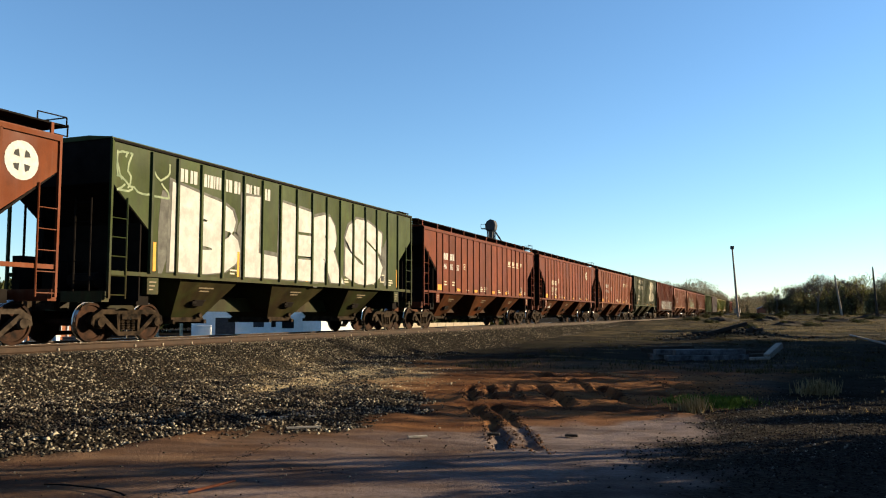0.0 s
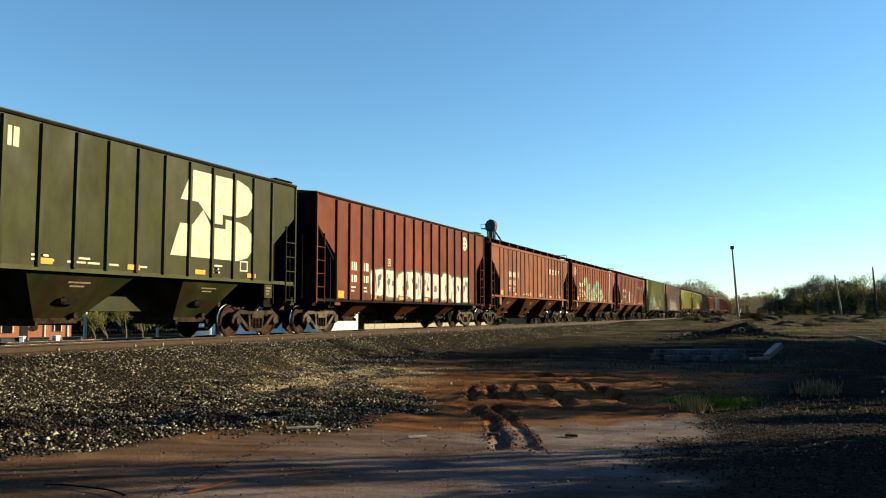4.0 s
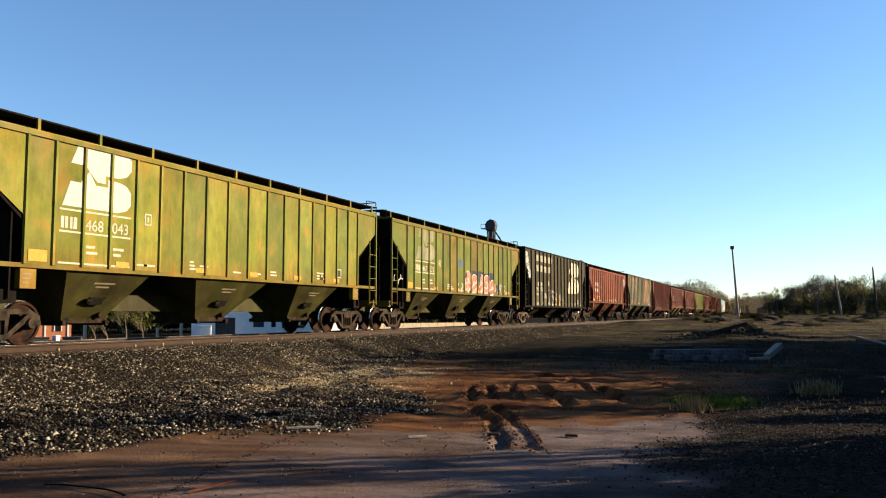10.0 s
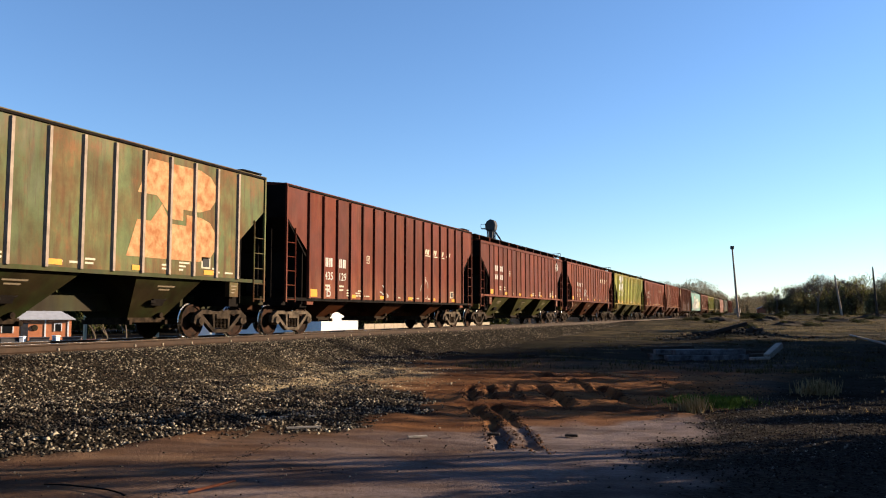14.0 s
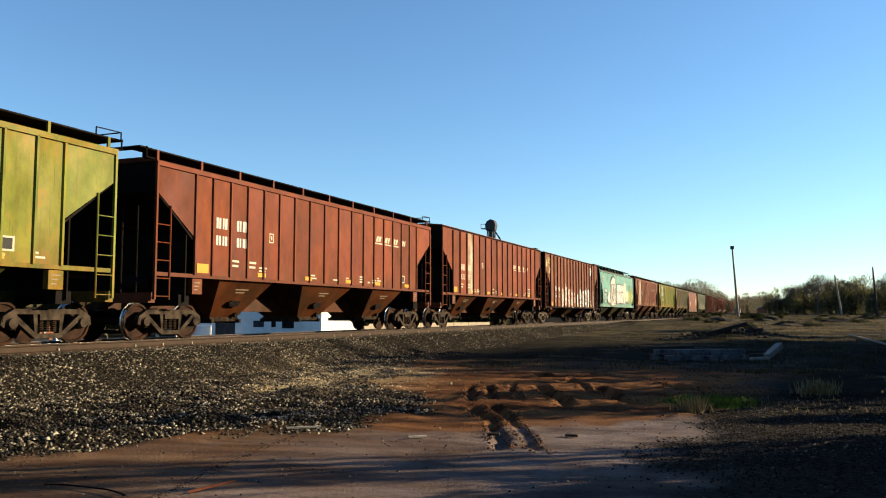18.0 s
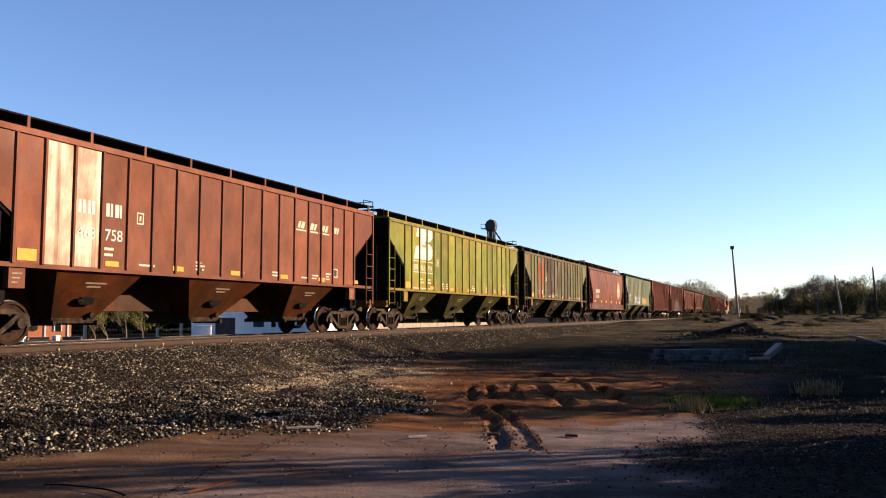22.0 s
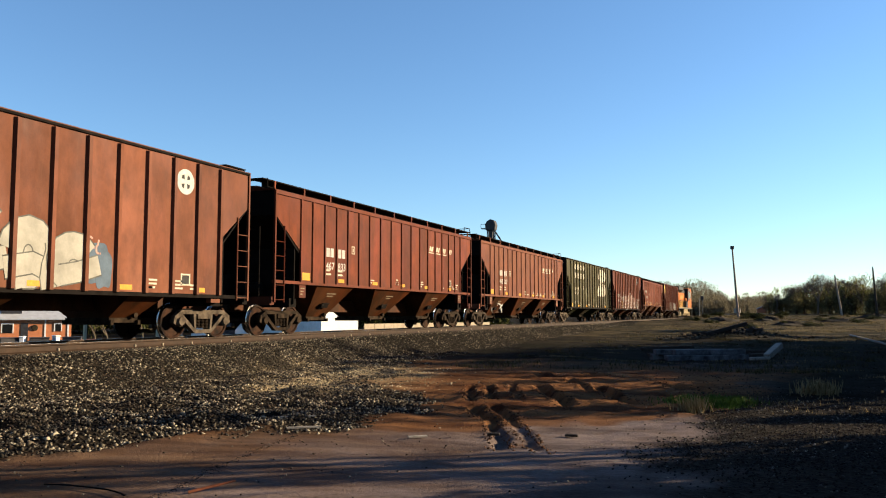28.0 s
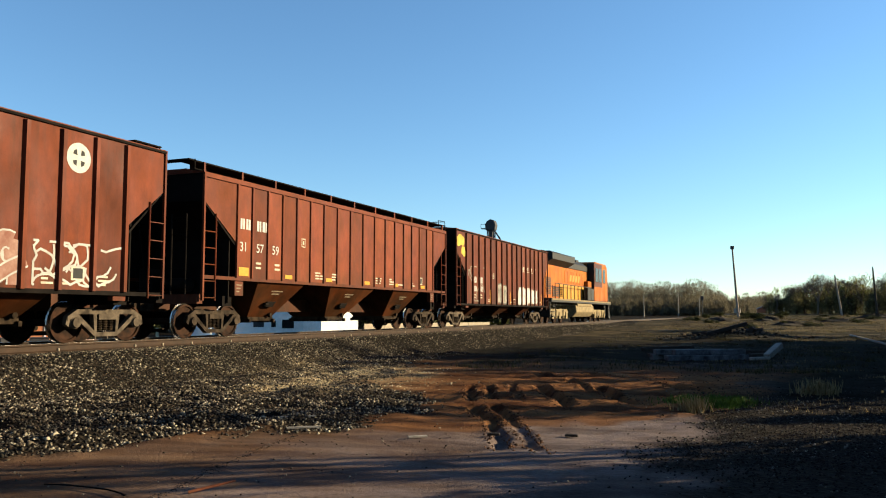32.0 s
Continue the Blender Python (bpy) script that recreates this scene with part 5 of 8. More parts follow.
def hopper(kind, body, y_at, label, under=None):
    """A ribbed covered hopper car, standing with its near end at y = 0."""
    s = SPEC[kind]
    L, E, n, zb, zt, rd, rw = s["L"], s["end"], s["n"], s["zb"], s["zt"], s["rib"], s["ribw"]
    under = under or body
    # bays and centre sill take a darker, streaked relative of the body paint
    bay_paint = BAY_RED if under in (RED, RED_BRIGHT, RED_PALE, RED_ORANGE, RED_DARK, RUST) else BAY_OLIVE if under in (OLIVE, YELLOW, SAGE, MOSS) else BAY_GREEN
    car = thing("hopper_car", (XT, y_at, 0), label, "hopper car", "freight cars of the train")
    ribs = RIBS[kind]
    mk = lambda nm, fill, **kw: mesh(kind + "/" + nm, fill, **kw)
    for k in range(n):
        pw = ribs[k + 1] - ribs[k]
        put("panel", mk("panel%.2f" % pw, lambda bm: box(bm, W - 0.02, W, 0.0, pw, zb, zt)), body, car, (0, ribs[k], 0))
    for y in ribs:
        put("rib", mk("rib", lambda bm: prism(bm, [(W - 0.001, -rw), (W + rd, -rw * 0.55), (W + rd, rw * 0.55), (W - 0.001, rw)], 2, zb + 0.002, zt - 0.09)), body, car, (0, y, 0))
    put("end_panel", mk("end_panel", lambda bm: prism(bm, [(0, zt), (0, SL0), (E, SL1), (E, zt)], 0, W - 0.02, W)), body, car)
    put("end_panel", mk("end_panel_b", lambda bm: prism(bm, [(L, zt), (L, SL0), (L - E, SL1), (L - E, zt)], 0, W - 0.02, W)), body, car)

    def far(bm):
        prism(bm, [(0, zt), (0, SL0), (E, SL1), (E, zb), (L - E, zb), (L - E, SL1), (L, SL0), (L, zt)], 0, -W, -W + 0.02)
        for y in ribs:
            box(bm, -W - rd, -W + 0.001, y - rw, y + rw, zb, zt - 0.09)
    put("far_side_wall", mk("far_side_wall", far), body, car)
    put("top_rail", mk("top_rail", lambda bm: [box(bm, sx - 0.035, sx + 0.035, 0, L, zt - (0.10 if kind == "A" else 0.05), zt + 0.004) for sx in (W + 0.01, -W - 0.01)]), body if kind == "A" else GRIME_AND_SHADE, car)
    # on deep-sided cars the sill is near-black for the shadow under the side
    put("side_sill", mk("side_sill", lambda bm: [box(bm, sx - 0.05, sx + 0.05, 0.02, L - 0.02, zb - 0.08, zb + 0.015) for sx in (W - 0.045, -W + 0.045)]), GRIME_AND_SHADE if kind == "B" else body if kind == "A" else under, car)
    zp = 1.0 if kind != "B" else 1.02
    for y in (0.0, L):
        for sx in (W + 0.005, -W - 0.005):
            put("corner_post", mk("corner_post", lambda bm: box(bm, -0.035, 0.035, -0.03, 0.03, zp, zt)), body, car, (sx, y, 0))
        # the end wall is coloured near-black to stand for its shade
        put("end_wall", mk("end_wall", lambda bm: box(bm, -W + 0.02, W - 0.02, -0.02, 0.02, SL0 - 0.02, zt + 0.05)), GRIME_AND_SHADE, car, (0, y, 0))
        # dark plate added to block the view through the open end
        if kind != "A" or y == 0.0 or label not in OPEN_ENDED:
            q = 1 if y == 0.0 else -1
            put("bulkhead", mk("bulkhead", lambda bm: box(bm, -W + 0.06, W - 0.06, -0.02, 0.02, 0.95, 3.0)), GRIME_AND_SHADE, car, (0, y + q * (E - 0.25), 0))
        # added black plate that closes the far side, so the gap stays dark
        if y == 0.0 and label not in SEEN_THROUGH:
            put("end_screen", mk("end_screen", lambda bm: prism(bm, [(0.03, SL0 - 0.03), (0.03, 1.0), (E + 0.9, 1.0), (E + 0.9, SL1 - 0.75), (E, SL1)], 0, -W + 0.03, -W + 0.05)), GRIME_AND_SHADE, car)
        # plain black boxes added to darken the end's lower half, where gear sits
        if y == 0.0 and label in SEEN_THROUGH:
            put("brake_rigging", mk("brake_rigging", lambda bm: (box(bm, -W + 0.03, -W + 0.3, 0.1, E + 0.8, 1.0, 2.05), box(bm, -W + 0.03, -W + 0.25, 0.75, 1.0, 2.05, 3.0), bar(bm, (-W + 0.1, 0.35, 2.0), (-W + 0.1, 0.35, 3.3), 0.03))), GRIME_AND_SHADE, car)
        put("end_sill", mk("end_sill", lambda bm: box(bm, -1.5, 1.5, -0.10, 0.12, 0.92, 1.17)), GRIME_AND_SHADE if kind == "B" else under, car, (0, y, 0))
    # end slope sheets and the ridges between the bays, near-black for grime and shade
    bz = min(zb, 1.62)
    f = L / 16.82
    bays = [(2.60 * f, 5.15 * f), (6.75 * f, 10.07 * f), (11.67 * f, 14.22 * f)]
    put("slope_sheet", mk("slope_sheet", lambda bm: prism(bm, [(0.02, SL0), (0.02, SL0 - 0.05), (bays[0][0], bz - 0.02), (bays[0][0] + 0.06, bz + 0.02)], 0, -W + 0.02, W - 0.02)), GRIME_AND_SHADE, car)
    put("slope_sheet", mk("slope_sheet_b", lambda bm: prism(bm, [(L - 0.02, SL0), (L - 0.02, SL0 - 0.05), (bays[2][1], bz - 0.02), (bays[2][1] - 0.06, bz + 0.02)], 0, -W + 0.02, W - 0.02)), GRIME_AND_SHADE, car)
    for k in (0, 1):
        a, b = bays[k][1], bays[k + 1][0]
        put("ridge_sheet", mk("ridge_sheet%d" % k, lambda bm: prism(bm, [(a, bz), ((a + b) / 2, bz + 0.85), (b, bz), (b, bz + 0.05), ((a + b) / 2, bz + 0.92), (a, bz + 0.05)], 0, -W + 0.02, W - 0.02)), GRIME_AND_SHADE, car)
    for k, (a, b) in enumerate(bays):
        if kind == "B":      # the sides reach further down, so less of each bay shows
            g = 0.62
            a, b = a + g, b - g
        put("hopper_bay", mk("hopper_bay%d" % k, bay_fill(a, b, bz, 0.44 if kind == "B" else 0.62)), bay_paint, car)
        cy = (a + b) / 2
        put("vibrator_bracket", mk("vibrator_bracket", lambda bm: (prism(bm, [(0.90, 0.88), (1.02, 0.86), (1.10, 1.00), (1.02, 1.04)], 1, -0.19, 0.19), box(bm, 1.0, 1.10, -0.30, -0.14, 0.92, 0.99), bar(bm, (1.03, -0.26, 0.9), (1.03, 0.30, 1.02), 0.025))), GRIME_AND_SHADE, car, (0, cy, 0), "black bracket on the bay's slope")
        if kind != "B":
            put("bay_stencil", mk("bay_stencil%d" % k, lambda bm: [prism(bm, [(1.52 - 0.811 * (bz - z) + 0.004, z), (1.52 - 0.811 * (bz - z - 0.035) + 0.004, z + 0.035), (1.52 - 0.811 * (bz - z - 0.035) + 0.001, z + 0.035), (1.52 - 0.811 * (bz - z) + 0.001, z)], 1, -0.3 + 0.1 * j, 0.32 - 0.12 * j) for j, z in enumerate((1.32, 1.24))]), CREAM_B, car, (0, cy, 0))
        put("outlet_gate", mk("outlet_gate%d" % k, gate_fill((a + b) / 2, 0.44 if kind == "B" else 0.62)), STEEL, car)
    put("center_sill", mk("center_sill", lambda bm: (box(bm, -0.26, 0.26, -0.1, L + 0.1, 0.72, 1.14))), bay_paint, car)
    for y in (1.22, L - 1.22):
        put("bolster", mk("bolster", lambda bm: box(bm, -1.45, 1.45, -0.2, 0.2, 0.86, 1.14)), GRIME_AND_SHADE, car, (0, y, 0))
    # ladders and handrails of the near corners, end ladder
    ztop = 3.34
    put("ladder", mk("ladder", ladder_fill(zp, ztop, 0.50, -0.50)), body, car)
    put("ladder", mk("ladder_b", ladder_fill(zp, ztop, L - 0.50, 0.50)), body, car)
    put("end_ladder", mk("end_ladder", lambda bm: (bar(bm, (0.62, -0.09, 1.15), (0.62, -0.09, 3.3), 0.025), bar(bm, (1.1, -0.09, 1.15), (1.1, -0.09, 3.3), 0.02),
                                                   [bar(bm, (0.62, -0.09, z), (1.1, -0.09, z), 0.014, 5) for z in (1.4, 1.85, 2.3, 2.75, 3.2)])), GRIME_AND_SHADE, car)
    put("brake_gear", mk("brake_gear", lambda bm: (disc(bm, [(-0.5, 0.01), (-0.48, 0.19), (0.35, 0.19), (0.4, 0.01)], 12, (0.2, 0.75, 1.45)), box(bm, -0.9, -0.5, 0.4, 0.8, 1.2, 1.9),
                                                   bar(bm, (-0.7, 0.5, 1.2), (-0.7, 0.1, 3.2), 0.02))), GRIME_AND_SHADE, car)
    for y in (E + 0.12, L - E - 0.12):
        put("jacking_pad", mk("jacking_pad", lambda bm: box(bm, W - 0.14, W + 0.012, -0.19, 0.19, zb - 0.50 if zb > 1.4 else zb - 0.2, zb - 0.102)), body, car, (0, y, 0))
        if zb > 1.4:
            put("pad_stencil", mk("pad_stencil", lambda bm: [box(bm, W + 0.0125, W + 0.0145, -0.12, 0.12 - 0.05 * j, zb - 0.22 - 0.09 * j, zb - 0.19 - 0.09 * j) for j in range(3)]), CREAM_B, car, (0, y, 0))
    put("brake_pipe", mk("brake_pipe", lambda bm: (bar(bm, (-0.40, 0.3, 0.98), (-0.40, L - 0.3, 0.98), 0.03), bar(bm, (-0.7, 1.4, 0.88), (-0.7, L - 1.4, 0.88), 0.045))), GRIME_AND_SHADE, car)
    # roof
    zr = zt + 0.11

    def roof(bm):
        prism(bm, [(-W - 0.03, zt + 0.005), (-W - 0.03, zt + 0.03), (-0.9, zr), (0.9, zr), (W + 0.03, zt + 0.03), (W + 0.03, zt + 0.005)], 1, -0.05, L + 0.05)
    put("roof", mk("roof", roof), body, car)
    if kind == "A":
        put("hatch_trough", mk("hatch_trough", lambda bm: prism(bm, [(-0.72, zr), (-0.72, zr + 0.10), (-0.4, zr + 0.2), (0.4, zr + 0.2), (0.72, zr + 0.10), (0.72, zr)], 1, 0.7, L - 0.7)), body, car)
        for sx in (-1, 1):
            put("running_board", mk("running_board%d" % sx, lambda bm: (box(bm, sx * 0.98, sx * 1.46, -0.28, L + 0.30, 4.655, 4.69), box(bm, sx * 1.0, sx * 1.03, 0.1, L - 0.1, 4.42, 4.655))), GRIME_AND_SHADE, car)
        for k in range(11):
            put("bracket", mk("bracket", lambda bm: box(bm, 1.44, 1.49, -0.035, 0.035, zt + 0.035, 4.68)), body, car, (0, 0.12 + k * (L - 0.24) / 10, 0))
        for y, q in ((L + 0.28, 1), (-0.26, -1)):
            put("end_platform", mk("end_platform%d" % q, lambda bm: (box(bm, -1.46, 1.46, -0.22, 0.05, 4.66, 4.695), [bar(bm, (sx, 0.03, 4.45), (sx, 0.03, 4.72), 0.018) for sx in (-1.44, 1.44)],
                                                                     bar(bm, (1.44, 0.03, 4.46), (1.44, -0.34 * q, 4.46), 0.016), [bar(bm, (sx, 0.0, 4.69), (sx, 0.0, 4.87), 0.016) for sx in ((0.75, 1.44) if q > 0 else ())],
                                                                     [bar(bm, a_, b_, 0.016) for a_, b_ in (((0.75, 0.0, 4.87), (1.44, 0.0, 4.87)), ((1.44, 0.0, 4.87), (1.44, -0.75, 4.85)), ((1.44, -0.75, 4.69), (1.44, -0.75, 4.85))) if q > 0])), GRIME_AND_SHADE, car, (0, y, 0))
    else:
        for k in range(6):
            put("roof_hatch", mk("roof_hatch", lambda bm: (box(bm, -0.55, 0.55, -0.9, 0.9, zr, zr + 0.06), box(bm, -0.5, 0.5, -0.85, 0.85, zr + 0.06, zr + 0.09))), GRIME_AND_SHADE, car, (0, 1.6 + k * (L - 3.2) / 5, 0))
        put("end_grating", mk("end_grating", lambda bm: (box(bm, 0.7, 1.5, -0.45, 0.45, zt + 0.10, zt + 0.13), [bar(bm, (1.48, y, zt), (1.48, y, zt + 0.12), 0.02) for y in (-0.4, 0, 0.4)])), GRIME_AND_SHADE, car, (0, L - 0.5, 0))
    for y in (1.22, L - 1.22):
        add_truck(car, y, DUSTSTEEL if kind == "B" and body is not MOSS else STEEL if body in (RED, MOSS, SAGE, GREEN) else None)
    for y, q in ((0.0, -1), (L, 1)):
        put("coupler", mk("coupler%d" % q, lambda bm: (box(bm, -0.09, 0.09, min(0, q * 0.62), max(0, q * 0.62), 0.76, 0.93), box(bm, -0.17, 0.17, min(q * 0.42, q * 0.68), max(q * 0.42, q * 0.68), 0.72, 0.98))), STEEL, car, (0, y, 0))
    return car


def tank_hopper(body, y_at, L, label, zb=1.42, trim=None, sill=1.28):
    """A covered hopper with smooth bulging sides and no ribs."""
    car = thing("hopper_car", (XT, y_at, 0), label, "hopper car", "freight cars of the train")
    trim = trim or body
    E = 1.55

    def swell(z):
        return W - 0.10 + 0.14 * math.sin(math.pi * (0.15 + 0.8 * (z - zb) / (4.32 - zb)))

    def sheet(bm, sx):
        """One bulging side sheet; its ends are cut back along a curve."""
        levels = [zb + (4.32 - zb) * k / 12 for k in range(13)]
        cuts = [float(np.interp(z, (1.42, 2.0, 2.35, 2.60, 3.35, 4.0, 4.3), (1.18, 1.16, 1.06, 0.93, 0.47, 0.14, 0.0))) for z in levels]
        loft(bm, [[(sx * swell(z), c, z), (sx * swell(z), L - c, z), (sx * (swell(z) - 0.03), L - c, z), (sx * (swell(z) - 0.03), c, z)] for z, c in zip(levels, cuts)])
    for sx in (1, -1):
        part("body_shell", lambda bm: sheet(bm, sx), body, car)
    part("roof", lambda bm: prism(bm, [(W - 0.06, 4.30), (W - 0.02, 4.33), (1.24, 4.50), (0.7, 4.62), (-0.7, 4.62), (-1.24, 4.50), (-W + 0.02, 4.33), (-W + 0.06, 4.30)], 1, 0.0, L), ROOFDUST, car, "dust-brown sloping roof")
    part("roof_edge", lambda bm: [box(bm, sx - 0.03, sx + 0.03, 0.0, L, 4.27, 4.325) for sx in (W - 0.03, -W + 0.03)], trim, car)
    part("side_sill", lambda bm: [box(bm, sx - 0.05, sx + 0.06, 0.0, L, sill, zb + 0.10) for sx in (W - 0.06, -W + 0.05)], body, car)
    for y, q in ((0.0, 1), (L, -1)):
        part("slope_sheet", lambda bm: prism(bm, [(y, 4.28), (y, 4.22), (y + q * 2.5, zb), (y + q * 2.56, zb + 0.04)], 0, -W + 0.1, W - 0.1), GRIME_AND_SHADE, car)
        # near-black colour stands for the shade on this end wall
        part("end_wall", lambda bm: box(bm, -W + 0.08, W - 0.08, y - 0.02, y + 0.02, 3.75, 4.45), GRIME_AND_SHADE, car)
        # dark plate added to block the view under the slope sheet
        part("bulkhead", lambda bm: box(bm, -W + 0.12, W - 0.12, y + q * 1.1 - 0.02, y + q * 1.1 + 0.02, 0.95, 2.9), GRIME_AND_SHADE, car)
    # black plate added across the far side of the near end
    part("end_screen", lambda bm: prism(bm, [(0.03, 3.6), (0.03, 1.0), (2.2, 1.0), (2.2, 1.9), (1.3, 2.6)], 0, -W + 0.1, -W + 0.12), GRIME_AND_SHADE, car)
    for y in (0.0, L):
        part("end_sill", lambda bm: box(bm, -1.5, 1.5, y - 0.12, y + 0.12, 0.92, 1.17), GRIME_AND_SHADE, car)
        part("corner_post", lambda bm: box(bm, W - 0.03, W + 0.03, y - 0.03, y + 0.03, zb, 4.3), body, car)
    f = L / 16.82
    for a, b in ((2.60 * f, 5.15 * f), (6.75 * f, 10.07 * f), (11.67 * f, 14.22 * f)):
        part("hopper_bay", bay_fill(a, b, zb), GREEN_DARK if body is TEAL else BLACKISH, car)
        part("outlet_gate", gate_fill((a + b) / 2), STEEL, car)
    part("center_sill", lambda bm: box(bm, -0.26, 0.26, -0.1, L + 0.1, 0.72, 1.14), GRIME_AND_SHADE, car)
    for sx in (-1, 1):
        part("running_board", lambda bm: (box(bm, sx * 0.55, sx * 1.05, -0.2, L + 0.25, 4.86, 4.90), box(bm, sx * 0.56, sx * 0.6, 0.1, L - 0.1, 4.6, 4.86)), GRIME_AND_SHADE, car)
    for k in range(12):
        part("bracket", lambda bm: prism(bm, [(1.18, 4.50), (1.24, 4.50), (1.09, 4.9), (1.03, 4.9)], 1, -0.03, 0.03), trim, car, at=(0, 0.2 + k * (L - 0.4) / 11, 0))
    part("end_rail", lambda bm: (bar(bm, (1.05, L + 0.2, 4.88), (1.3, L + 0.25, 4.5), 0.02), bar(bm, (1.3, L + 0.25, 4.5), (1.5, L + 0.12, 3.9), 0.02), box(bm, -1.05, 1.05, L, L + 0.25, 4.87, 4.9)), GRIME_AND_SHADE, car)
    part("ladder", ladder_fill(1.0, 3.2, 0.5, -0.5), body, car)
    part("ladder", ladder_fill(1.0, 3.2, L - 0.5, 0.5), body, car)
    for y in (1.22, L - 1.22):
        add_truck(car, y)
    for y, q in ((0.0, -1), (L, 1)):
        part("coupler", lambda bm: (box(bm, -0.09, 0.09, min(y, y + q * 0.62), max(y, y + q * 0.62), 0.76, 0.93), box(bm, -0.17, 0.17, min(y + q * 0.42, y + q * 0.68), max(y + q * 0.42, y + q * 0.68), 0.72, 0.98)), STEEL, car)
    return car


# kind, paint, distance of the near end along the track at the start, label
R1, R2 = "oxide-red ribbed covered hopper car with white stencils", "faded brown-red ribbed covered hopper car with dusty panels"
CARS = [
    ("A", RED_ORANGE, -4.22, "orange-brown ribbed covered hopper car with a round white emblem", None),
    ("C", GREEN, 14.06, "green ribbed covered hopper car covered in large white spray paint", GREEN),
    ("A", RED, 31.66, R1, None), ("A", RED, 49.80, "oxide-red ribbed hopper car with a round cream emblem", None), ("A", RED_ORANGE, 68.07, R1, None),
    ("C", GREEN_DARK, 86.30, "dark green ribbed hopper car with cream block lettering", GREEN), ("B", RED, 103.9, "red deep-sided hopper car with white spray paint along its foot", None),
    ("A", RED_PALE, 121.43, R2, None), ("A", RED_ORANGE, 139.63, "rusty orange hopper car with pale green spray paint", RUST), ("A", RED, 157.72, "red ribbed hopper car with faint chalky tags", None),
    ("B", MOSS, 175.94, "faded green deep-sided hopper car with a green patch and tags", None), ("B", RED_DARK, 193.47, "maroon deep-sided hopper car with pale ribs and white tags", None),
    ("A", YELLOW, 211.10, "yellow-green ribbed hopper car with a large white emblem", OLIVE), ("A", OLIVE, 229.28, "rust-streaked olive hopper car with pink spray paint", OLIVE),
    ("B", BLACKISH, 247.44, "blackish green deep-sided hopper car with cream block lettering", None), ("A", RED_BRIGHT, 265.12, R1, RED),
    ("C", GREEN_RUST, 283.25, "rust-stained green ribbed hopper car with an orange emblem", GREEN), ("B", RED_DARK, 300.72, "dark red deep-sided hopper car with white stencils", None),
    ("A", RED_DARK, 318.34, R1, OLIVE), ("A", RED, 336.65, R1, None), ("A", YELLOW, 354.82, "bright yellow-green ribbed hopper car with a white emblem", OLIVE),
    ("A", RED_BRIGHT, 372.99, "bright oxide-red ribbed covered hopper car with white stencils", None), ("C", RED_BRIGHT, 391.22, "brown-red ribbed hopper car with a bleached stripe", RED_ORANGE), ("B", RED_PALE, 408.71, "brown-red deep-sided hopper car with pale and red tags", None),
    ("D", TEAL, 426.30, "pale teal smooth-sided hopper car covered in spray paint", None), ("A", RED_PALE, 444.66, "faded brown hopper car with bleached white panels", None),
    ("A", YELLOW, 462.87, "yellow-green ribbed hopper car with a large white emblem", OLIVE), ("A", GREEN_RUST, 481.10, "rust-stained green ribbed hopper car", GREEN),
    ("D", RUST, 499.18, "rust-brown smooth-sided hopper car with a round cream emblem", None), ("A", SAGE, 515.90, "green ribbed hopper car with spray paint at its foot", OLIVE),
    ("B", RED, 533.99, "red deep-sided hopper car with white stencils", None), ("B", RED_PALE, 551.51, "faded red deep-sided hopper car with pale rounded tags", None),
    ("A", RED, 569.15, R1, None), ("A", RED_PALE, 587.45, R2, None), ("B", DULL_OLIVE, 605.54, "dull olive deep-sided hopper car with cream block lettering", None),
    ("B", RED, 623.01, "red deep-sided hopper car with pink and white tags", None), ("A", RED_BRIGHT, 640.81, "orange-red ribbed hopper car with white stencils", RUST),
    ("B", RED, 659.0, "dark red deep-sided hopper car with a white tag", None),
]
TRAIN = []
for kind, body, y_at, label, under in CARS:
    if kind == "D":
        TRAIN.append(tank_hopper(body, y_at, 17.05 if body is TEAL else 15.25, label, trim=body, sill=1.28 if body is TEAL else 1.04))
    else:
        TRAIN.append(hopper(kind, body, y_at, label, under))


# ---------------- locomotive ----------------
ORANGE = paint("orange_locomotive_paint", (0.24, 0.0690, 0.0050), streak=(0.171, 0.0365, 0.0101), amount=0.25, fade=(0.24, 0.0833, 0.0151), fade_amount=0.2, tone=0.04)
LOCO_BLACK = plain("grey_black_locomotive_paint", (0.0151, 0.0151, 0.0141), 0.25, 3, 0.6)
LOCO_YELLOW = plain("yellow_stripe_paint", (0.286, 0.135, 0.00756), 0.1, 5, 0.5)
DUSTY = plain("dust_covered_steel", (0.150, 0.115, 0.060), 0.3, 4, 0.85)
MAROON = plain("dark_red_cab_paint", (0.0353, 0.00605, 0.00454), 0.2, 4, 0.6)
BIG_WHEELS = []
loco = thing("locomotive", (XT, 675.9, 0), "orange and black diesel locomotive at the end of the train", "locomotive")
part("underframe", lambda bm: box(bm, -1.55, 1.55, 0.55, 21.25, 1.45, 1.72), LOCO_BLACK, loco, bevel=0.03)
part("long_hood", lambda bm: box(bm, -0.95, 0.95, 1.0, 15.2, 1.72, 4.1), ORANGE, loco, "orange engine hood", bevel=0.05)
part("hood_stripe", lambda bm: box(bm, 0.95, 0.985, 5.0, 13.4, 1.75, 2.85), LOCO_YELLOW, loco, "yellow lower band of the hood")
part("hood_top", lambda bm: prism(bm, [(-1.0, 4.1), (-1.0, 4.5), (-0.6, 4.8), (0.6, 4.8), (1.0, 4.5), (1.0, 4.1)], 1, 5.4, 15.2), LOCO_BLACK, loco, "black hood roof")
